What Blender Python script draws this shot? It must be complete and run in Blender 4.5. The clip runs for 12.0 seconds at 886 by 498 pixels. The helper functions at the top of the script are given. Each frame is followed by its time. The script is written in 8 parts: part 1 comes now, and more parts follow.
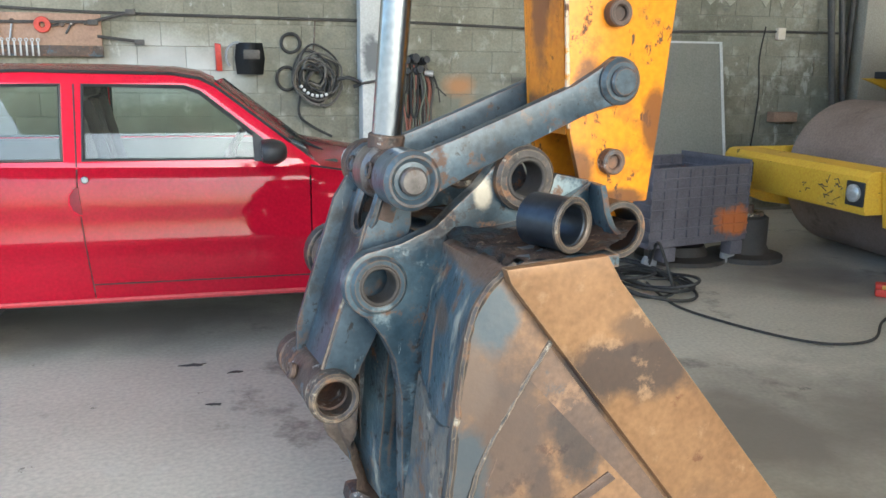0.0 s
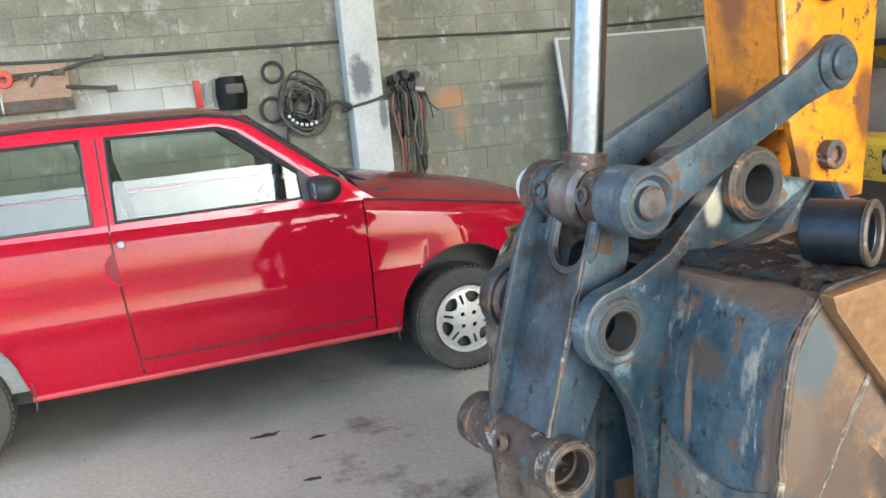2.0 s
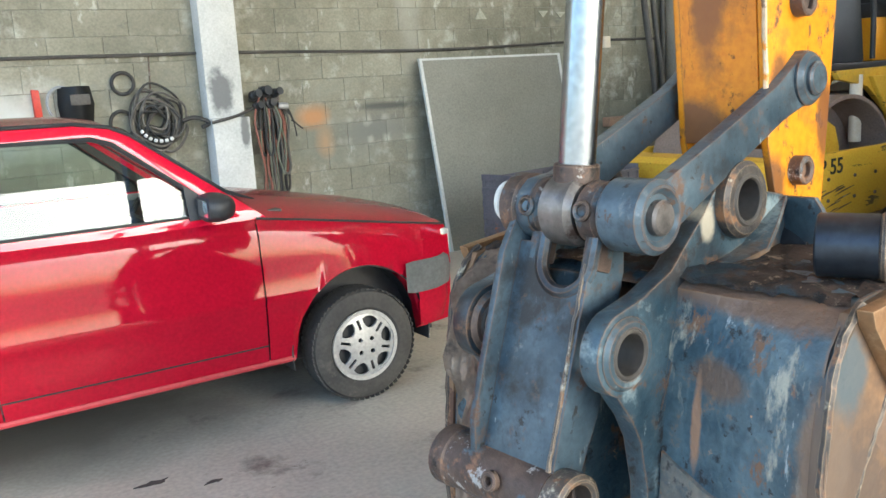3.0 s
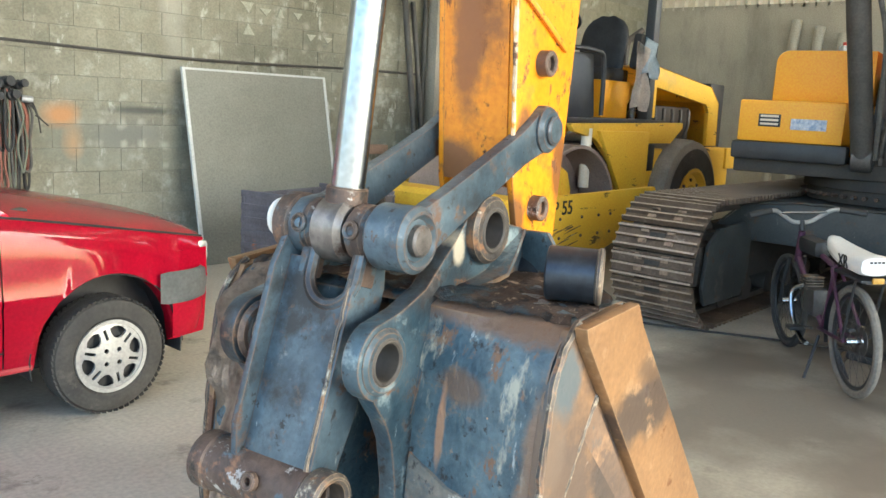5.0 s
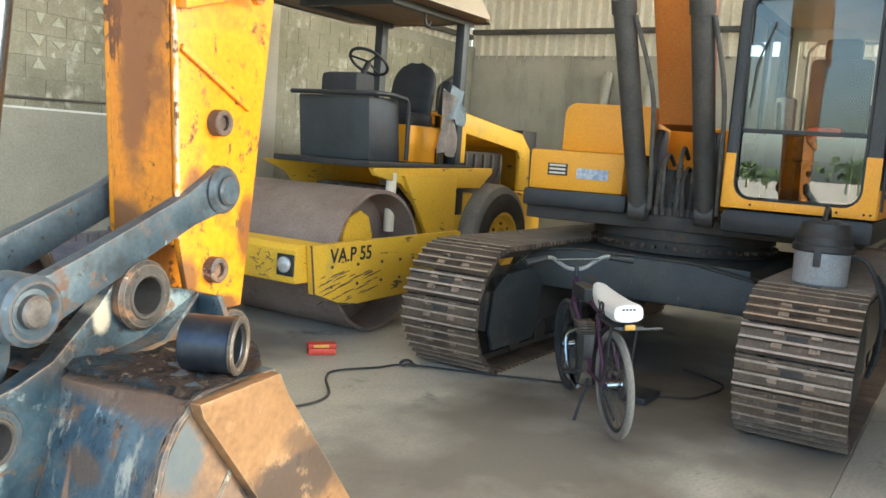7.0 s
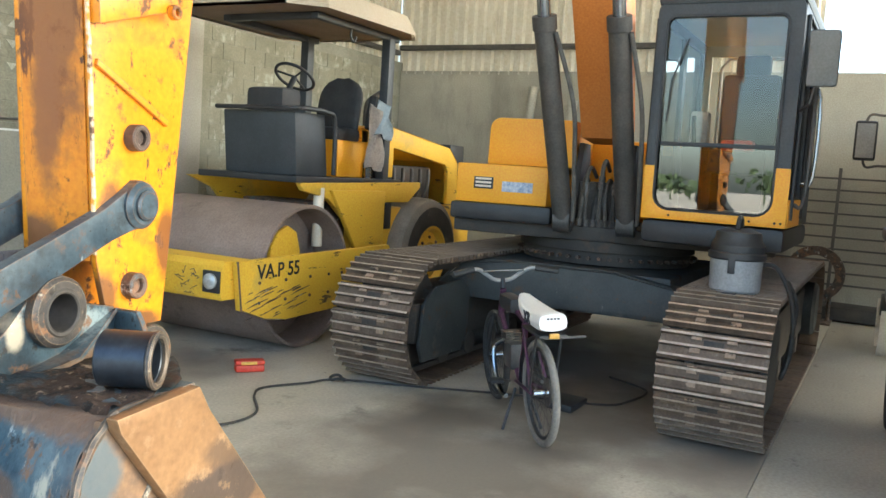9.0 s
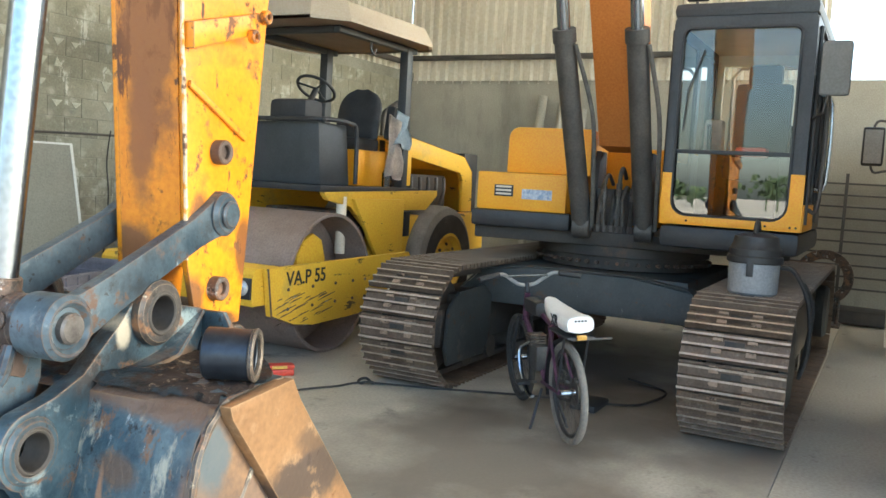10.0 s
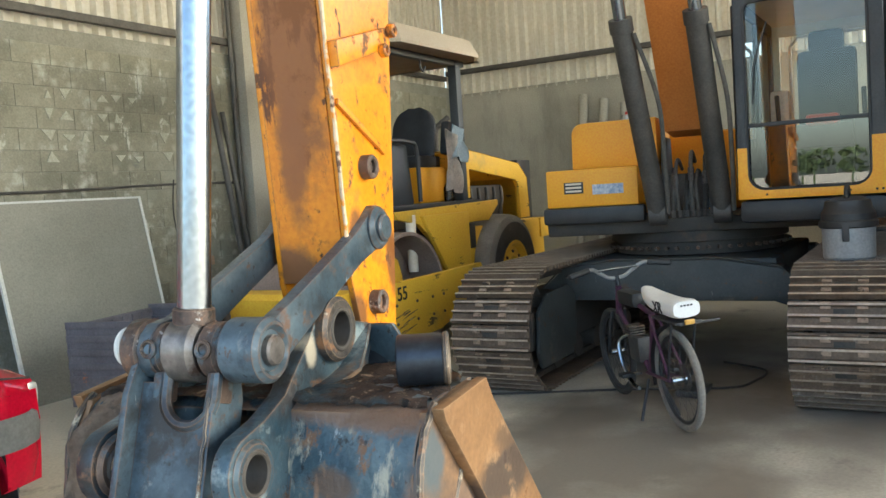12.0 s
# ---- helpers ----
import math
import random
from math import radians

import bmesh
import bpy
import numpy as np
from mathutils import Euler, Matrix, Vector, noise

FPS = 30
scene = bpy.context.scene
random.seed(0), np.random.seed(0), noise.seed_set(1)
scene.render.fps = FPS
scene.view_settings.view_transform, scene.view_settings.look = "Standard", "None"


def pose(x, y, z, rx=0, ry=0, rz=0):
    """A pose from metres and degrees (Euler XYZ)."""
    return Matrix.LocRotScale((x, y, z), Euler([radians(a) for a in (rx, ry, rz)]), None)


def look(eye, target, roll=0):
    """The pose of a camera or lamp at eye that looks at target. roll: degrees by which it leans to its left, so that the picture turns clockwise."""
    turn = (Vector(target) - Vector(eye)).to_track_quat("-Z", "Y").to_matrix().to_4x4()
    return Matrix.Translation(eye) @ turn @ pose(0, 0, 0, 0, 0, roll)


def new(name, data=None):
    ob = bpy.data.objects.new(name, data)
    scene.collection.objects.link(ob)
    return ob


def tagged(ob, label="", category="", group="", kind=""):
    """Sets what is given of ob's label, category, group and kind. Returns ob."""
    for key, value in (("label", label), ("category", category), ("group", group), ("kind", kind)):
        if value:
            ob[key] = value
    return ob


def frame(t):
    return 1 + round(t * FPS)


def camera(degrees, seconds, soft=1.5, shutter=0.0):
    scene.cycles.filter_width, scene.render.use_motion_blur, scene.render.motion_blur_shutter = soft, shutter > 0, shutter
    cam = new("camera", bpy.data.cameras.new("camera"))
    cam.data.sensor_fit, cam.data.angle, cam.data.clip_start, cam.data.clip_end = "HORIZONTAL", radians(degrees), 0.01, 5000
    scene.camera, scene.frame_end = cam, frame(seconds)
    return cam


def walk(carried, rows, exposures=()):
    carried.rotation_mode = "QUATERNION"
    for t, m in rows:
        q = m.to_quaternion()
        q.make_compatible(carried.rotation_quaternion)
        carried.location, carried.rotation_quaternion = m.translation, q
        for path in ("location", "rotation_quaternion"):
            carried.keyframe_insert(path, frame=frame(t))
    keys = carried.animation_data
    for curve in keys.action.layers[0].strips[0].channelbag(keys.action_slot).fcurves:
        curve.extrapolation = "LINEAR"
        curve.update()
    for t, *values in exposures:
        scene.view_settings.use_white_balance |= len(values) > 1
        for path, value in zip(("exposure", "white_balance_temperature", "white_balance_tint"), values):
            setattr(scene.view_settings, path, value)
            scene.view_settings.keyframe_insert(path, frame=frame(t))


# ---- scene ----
cam = camera(55.1, 12.0)
METRES, EYE, TILT, LEAN, TURN = 2.75, 1.54, -12.5, -0.8, -15.0
ROWS = [
    (0.0, 0.0, 0.0, 0.0, -0.0, 0.0, 0.0),
    (0.5, -0.0387, 0.0205, -0.0013, 0.55, -0.93, 2.59),
    (1.0, -0.0754, 0.0732, 0.0184, 0.36, 0.26, 6.52),
    (1.5, -0.1511, 0.1142, 0.0234, -0.58, 0.98, 6.98),
    (2.0, -0.2474, 0.1421, 0.0401, -4.42, 0.65, 7.0),
    (2.5, -0.3095, 0.1902, 0.0372, -10.24, 0.43, 8.26),
    (3.0, -0.3633, 0.2345, 0.0544, -16.15, 0.73, 7.78),
    (5.0, -0.4003, 0.1901, 0.0506, -32.96, 0.38, 4.63),
    (5.5, -0.3925, 0.1771, 0.0521, -39.17, 1.08, 5.3),
    (6.0, -0.3438, 0.1429, 0.0569, -40.38, 1.51, 4.39),
    (6.5, -0.2784, 0.1096, 0.0539, -39.02, 1.56, 3.46),
    (7.0, -0.2414, 0.0842, 0.0619, -42.34, 2.02, 4.92),
    (7.5, -0.2349, 0.0708, 0.0593, -45.72, 2.5, 5.87),
    (9.5, -0.2579, 0.0608, 0.0556, -46.9, 2.57, 6.03),
    (10.0, -0.3409, 0.0637, 0.0563, -46.78, 3.1, 6.44),
    (10.5, -0.3864, 0.0644, 0.0533, -49.66, 3.83, 8.14),
    (11.0, -0.3902, 0.0596, 0.0535, -52.33, 3.71, 9.34),
    (11.5, -0.4048, 0.0823, 0.0462, -51.38, 3.45, 10.47),
    (12.0, -0.4355, 0.1588, 0.0557, -43.91, 4.74, 13.16),
]
walk(cam, [(t, pose(0, 0, EYE, TILT, LEAN, TURN) @ pose(METRES * x, METRES * y, METRES * z, 90 + pitch, roll, yaw)) for t, x, y, z, yaw, pitch, roll in ROWS],
     exposures=[(0.0, 2.24, 5450, 3), (3.0, 2.54, 5650, 2), (5.3, 2.87, 5950, 1), (8.0, 2.87, 5850, 1), (11.2, 2.59, 5800, 1), (12.0, 2.44, 5900, 1)])

# ---- light: an open-fronted hall, sky from the open sides ----
world = bpy.data.worlds.new("sky")
scene.world = world
world.use_nodes = True
sky = world.node_tree.nodes.new("ShaderNodeTexSky")
sky.sky_type = 'NISHITA'
sky.sun_disc = False
sky.sun_elevation = radians(32)
sky.sun_rotation = radians(160)
sky.dust_density = 3.0
world.node_tree.links.new(sky.outputs[0], world.node_tree.nodes["Background"].inputs[0])
world.node_tree.nodes["Background"].inputs[1].default_value = 0.15
sun = new("sun", bpy.data.lights.new("sun", 'SUN'))
sun.data.energy, sun.data.angle, sun.data.color = 3.0, radians(0.6), (1.0, 0.9, 0.75)
sun.matrix_world = look((11.0, 9.0, 11.0), (0, 0, 0))


# ---- materials ----
def surf(name, base, alt, scale=3.0, rough=0.6, rough2=None, metal=0.0, bump=0.15, spots=None, streaks=None, fine=60.0, vary=0.0, coat=0.0, world_space=False, marks=(), glow=0.0, edge=None, soft_marks=False):
    """Two-scale surface: broad change from base to alt, fine grain; spots = (colour, scale, threshold, softness, roughness)."""
    m = bpy.data.materials.new(name)
    m.use_nodes = True
    nt = m.node_tree
    n, l = nt.nodes, nt.links
    b = n["Principled BSDF"]
    tc = n.new("ShaderNodeTexCoord")
    where = n.new("ShaderNodeNewGeometry").outputs["Position"] if world_space else tc.outputs["Object"]
    big = n.new("ShaderNodeTexNoise")
    big.inputs["Scale"].default_value, big.inputs["Detail"].default_value = scale, 6.0
    big.inputs["Roughness"].default_value = 0.65
    small = n.new("ShaderNodeTexNoise")
    small.inputs["Scale"].default_value, small.inputs["Detail"].default_value = fine, 4.0
    l.new(where, big.inputs["Vector"])
    l.new(where, small.inputs["Vector"])
    ramp = n.new("ShaderNodeValToRGB")
    ramp.color_ramp.elements[0].position, ramp.color_ramp.elements[1].position = 0.32, 0.68
    ramp.color_ramp.elements[0].color, ramp.color_ramp.elements[1].color = (*base, 1), (*alt, 1)
    l.new(big.outputs["Fac"], ramp.inputs["Fac"])
    col = ramp.outputs["Color"]
    grain = n.new("ShaderNodeMix")
    grain.data_type, grain.blend_type = 'RGBA', 'OVERLAY'
    grain.inputs["Factor"].default_value = 0.35
    l.new(col, grain.inputs["A"])
    l.new(small.outputs["Fac"], grain.inputs["B"])
    col = grain.outputs["Result"]
    r0, r1 = rough, (rough2 if rough2 is not None else min(1.0, rough + 0.15))
    rr = n.new("ShaderNodeMapRange")
    rr.inputs["To Min"].default_value, rr.inputs["To Max"].default_value = r0, r1
    l.new(big.outputs["Fac"], rr.inputs["Value"])
    rough_out = rr.outputs["Result"]
    for k, sp in enumerate(spots or ()):
        colour, sc, thr, soft, srough = sp[:5]
        stretch = sp[5] if len(sp) > 5 else (1, 1, 1)
        mp = n.new("ShaderNodeMapping")
        mp.inputs["Scale"].default_value = stretch
        mp.inputs["Location"].default_value = (3.1 * k + 1.7, 5.3 * k, 2.9 * k)
        l.new(where, mp.inputs["Vector"])
        sn = n.new("ShaderNodeTexNoise")
        sn.inputs["Scale"].default_value, sn.inputs["Detail"].default_value, sn.inputs["Roughness"].default_value = sc, 8.0, 0.7
        l.new(mp.outputs["Vector"], sn.inputs["Vector"])
        mr = n.new("ShaderNodeMapRange")
        mr.inputs["From Min"].default_value, mr.inputs["From Max"].default_value = thr, thr + soft
        l.new(sn.outputs["Fac"], mr.inputs["Value"])
        mx = n.new("ShaderNodeMix")
        mx.data_type = 'RGBA'
        l.new(mr.outputs["Result"], mx.inputs["Factor"])
        l.new(col, mx.inputs["A"])
        mx.inputs["B"].default_value = (*colour, 1)
        col = mx.outputs["Result"]
        rm = n.new("ShaderNodeMix")
        l.new(mr.outputs["Result"], rm.inputs[0])
        l.new(rough_out, rm.inputs[2])
        rm.inputs[3].default_value = srough
        rough_out = rm.outputs[0]
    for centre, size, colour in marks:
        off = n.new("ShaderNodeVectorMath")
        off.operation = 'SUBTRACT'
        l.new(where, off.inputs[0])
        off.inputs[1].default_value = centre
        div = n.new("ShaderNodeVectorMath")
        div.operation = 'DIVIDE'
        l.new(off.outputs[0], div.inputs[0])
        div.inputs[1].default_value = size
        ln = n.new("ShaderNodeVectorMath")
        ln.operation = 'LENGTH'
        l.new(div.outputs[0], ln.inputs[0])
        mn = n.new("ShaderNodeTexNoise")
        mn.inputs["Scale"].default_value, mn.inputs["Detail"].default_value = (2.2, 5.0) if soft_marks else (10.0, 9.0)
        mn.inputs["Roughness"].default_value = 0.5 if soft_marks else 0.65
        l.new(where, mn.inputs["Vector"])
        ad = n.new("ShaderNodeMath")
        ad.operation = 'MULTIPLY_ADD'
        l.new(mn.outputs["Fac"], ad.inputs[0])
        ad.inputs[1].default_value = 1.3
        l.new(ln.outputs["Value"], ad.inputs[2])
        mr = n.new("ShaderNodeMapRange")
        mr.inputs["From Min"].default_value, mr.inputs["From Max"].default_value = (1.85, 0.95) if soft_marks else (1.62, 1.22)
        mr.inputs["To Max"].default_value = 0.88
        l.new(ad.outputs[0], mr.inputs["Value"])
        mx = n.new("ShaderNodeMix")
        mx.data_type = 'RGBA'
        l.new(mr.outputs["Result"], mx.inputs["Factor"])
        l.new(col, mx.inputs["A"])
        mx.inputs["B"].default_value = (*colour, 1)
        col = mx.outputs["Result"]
    if edge:              # paint rubbed off along the edges
        bv, geo = n.new("ShaderNodeBevel"), n.new("ShaderNodeNewGeometry")
        bv.samples = 4
        bv.inputs["Radius"].default_value = edge[1]
        dt = n.new("ShaderNodeVectorMath")
        dt.operation = 'DOT_PRODUCT'
        l.new(bv.outputs["Normal"], dt.inputs[0])
        l.new(geo.outputs["Normal"], dt.inputs[1])
        en = n.new("ShaderNodeTexNoise")
        en.inputs["Scale"].default_value, en.inputs["Detail"].default_value, en.inputs["Roughness"].default_value = 14.0, 8.0, 0.7
        l.new(where, en.inputs["Vector"])
        em = n.new("ShaderNodeMath")
        em.operation = 'MULTIPLY_ADD'
        em.inputs[1].default_value = -0.30
        l.new(en.outputs["Fac"], em.inputs[0])
        l.new(dt.outputs["Value"], em.inputs[2])
        er = n.new("ShaderNodeMapRange")
        er.inputs["From Min"].default_value, er.inputs["From Max"].default_value = 0.825, 0.785
        l.new(em.outputs[0], er.inputs["Value"])
        mx = n.new("ShaderNodeMix")
        mx.data_type = 'RGBA'
        l.new(er.outputs["Result"], mx.inputs["Factor"])
        l.new(col, mx.inputs["A"])
        mx.inputs["B"].default_value = (*edge[0], 1)
        col = mx.outputs["Result"]
    if vary:
        oi = n.new("ShaderNodeObjectInfo")
        hv = n.new("ShaderNodeHueSaturation")
        vr = n.new("ShaderNodeMapRange")
        vr.inputs["To Min"].default_value, vr.inputs["To Max"].default_value = 1 - vary, 1 + vary
        l.new(oi.outputs["Random"], vr.inputs["Value"])
        l.new(vr.outputs["Result"], hv.inputs["Value"])
        l.new(col, hv.inputs["Color"])
        col = hv.outputs["Color"]
    l.new(col, b.inputs["Base Color"])
    l.new(rough_out, b.inputs["Roughness"])
    b.inputs["Metallic"].default_value = metal
    b.inputs["Coat Weight"].default_value = coat
    b.inputs["Coat Roughness"].default_value = 0.04
    if bump:
        add = n.new("ShaderNodeMath")
        add.operation = 'MULTIPLY_ADD'
        add.inputs[1].default_value = 0.3
        l.new(small.outputs["Fac"], add.inputs[0])
        l.new(big.outputs["Fac"], add.inputs[2])
        bp = n.new("ShaderNodeBump")
        bp.inputs["Strength"].default_value, bp.inputs["Distance"].default_value = bump, 0.02
        l.new(add.outputs[0], bp.inputs["Height"])
        l.new(bp.outputs["Normal"], b.inputs["Normal"])
    if glow:
        tl, ms = n.new("ShaderNodeBsdfTranslucent"), n.new("ShaderNodeMixShader")
        l.new(col, tl.inputs["Color"])
        ms.inputs[0].default_value = glow
        l.new(b.outputs[0], ms.inputs[1])
        l.new(tl.outputs[0], ms.inputs[2])
        l.new(ms.outputs[0], n["Material Output"].inputs[0])
    return m


def glass_mat(name, tint, keep):
    """Thin pane: clear with Fresnel gloss."""
    m = bpy.data.materials.new(name)
    m.use_nodes = True
    n, l = m.node_tree.nodes, m.node_tree.links
    n.remove(n["Principled BSDF"])
    tr, gl, fr, mx = n.new("ShaderNodeBsdfTransparent"), n.new("ShaderNodeBsdfGlossy"), n.new("ShaderNodeFresnel"), n.new("ShaderNodeMixShader")
    tr.inputs[0].default_value = (*tint, 1)
    gl.inputs["Roughness"].default_value = 0.01
    fr.inputs["IOR"].default_value = keep
    l.new(fr.outputs[0], mx.inputs[0])
    l.new(tr.outputs[0], mx.inputs[1])
    l.new(gl.outputs[0], mx.inputs[2])
    l.new(mx.outputs[0], n["Material Output"].inputs[0])
    return m


def core_spots(m, pitch, colour):
    """Soft pale spots where the hollow cores of the blocks dry out, one every pitch."""
    n, l = m.node_tree.nodes, m.node_tree.links
    b = n["Principled BSDF"]
    old = b.inputs["Base Color"].links[0].from_socket
    pos, sep = n.new("ShaderNodeNewGeometry"), n.new("ShaderNodeSeparateXYZ")
    warp, add = n.new("ShaderNodeTexNoise"), n.new("ShaderNodeVectorMath")
    warp.inputs["Scale"].default_value, warp.inputs["Detail"].default_value = 5.0, 5.0
    add.operation = 'MULTIPLY_ADD'
    l.new(pos.outputs["Position"], warp.inputs["Vector"])
    l.new(warp.outputs["Color"], add.inputs[0])
    add.inputs[1].default_value = (0.16, 0.16, 0.16)
    l.new(pos.outputs["Position"], add.inputs[2])
    l.new(add.outputs[0], sep.inputs[0])
    fac = None
    for axis, start in (("X", 0.1), ("Z", 0.14)):
        mu, co, mx = n.new("ShaderNodeMath"), n.new("ShaderNodeMath"), n.new("ShaderNodeMath")
        mu.operation, co.operation, mx.operation = 'MULTIPLY_ADD', 'COSINE', 'MAXIMUM'
        mu.inputs[1].default_value, mu.inputs[2].default_value = 2 * math.pi / pitch, -2 * math.pi / pitch * start
        l.new(sep.outputs[axis], mu.inputs[0])
        l.new(mu.outputs[0], co.inputs[0])
        l.new(co.outputs[0], mx.inputs[0])
        mx.inputs[1].default_value = 0.0
        if fac is None:
            fac = mx.outputs[0]
        else:
            pr = n.new("ShaderNodeMath")
            pr.operation = 'MULTIPLY'
            l.new(fac, pr.inputs[0])
            l.new(mx.outputs[0], pr.inputs[1])
            fac = pr.outputs[0]
    nz, mr, pr = n.new("ShaderNodeTexNoise"), n.new("ShaderNodeMapRange"), n.new("ShaderNodeMath")
    nz.inputs["Scale"].default_value, nz.inputs["Detail"].default_value = 1.6, 8.0
    l.new(pos.outputs["Position"], nz.inputs["Vector"])
    mr.inputs["From Min"].default_value, mr.inputs["From Max"].default_value = 0.48, 0.75
    mr.inputs["To Max"].default_value = 0.75
    l.new(nz.outputs["Fac"], mr.inputs["Value"])
    pr.operation = 'MULTIPLY'
    l.new(fac, pr.inputs[0])
    l.new(mr.outputs["Result"], pr.inputs[1])
    mix = n.new("ShaderNodeMix")
    mix.data_type = 'RGBA'
    l.new(pr.outputs[0], mix.inputs["Factor"])
    l.new(old, mix.inputs["A"])
    mix.inputs["B"].default_value = (*colour, 1)
    l.new(mix.outputs["Result"], b.inputs["Base Color"])


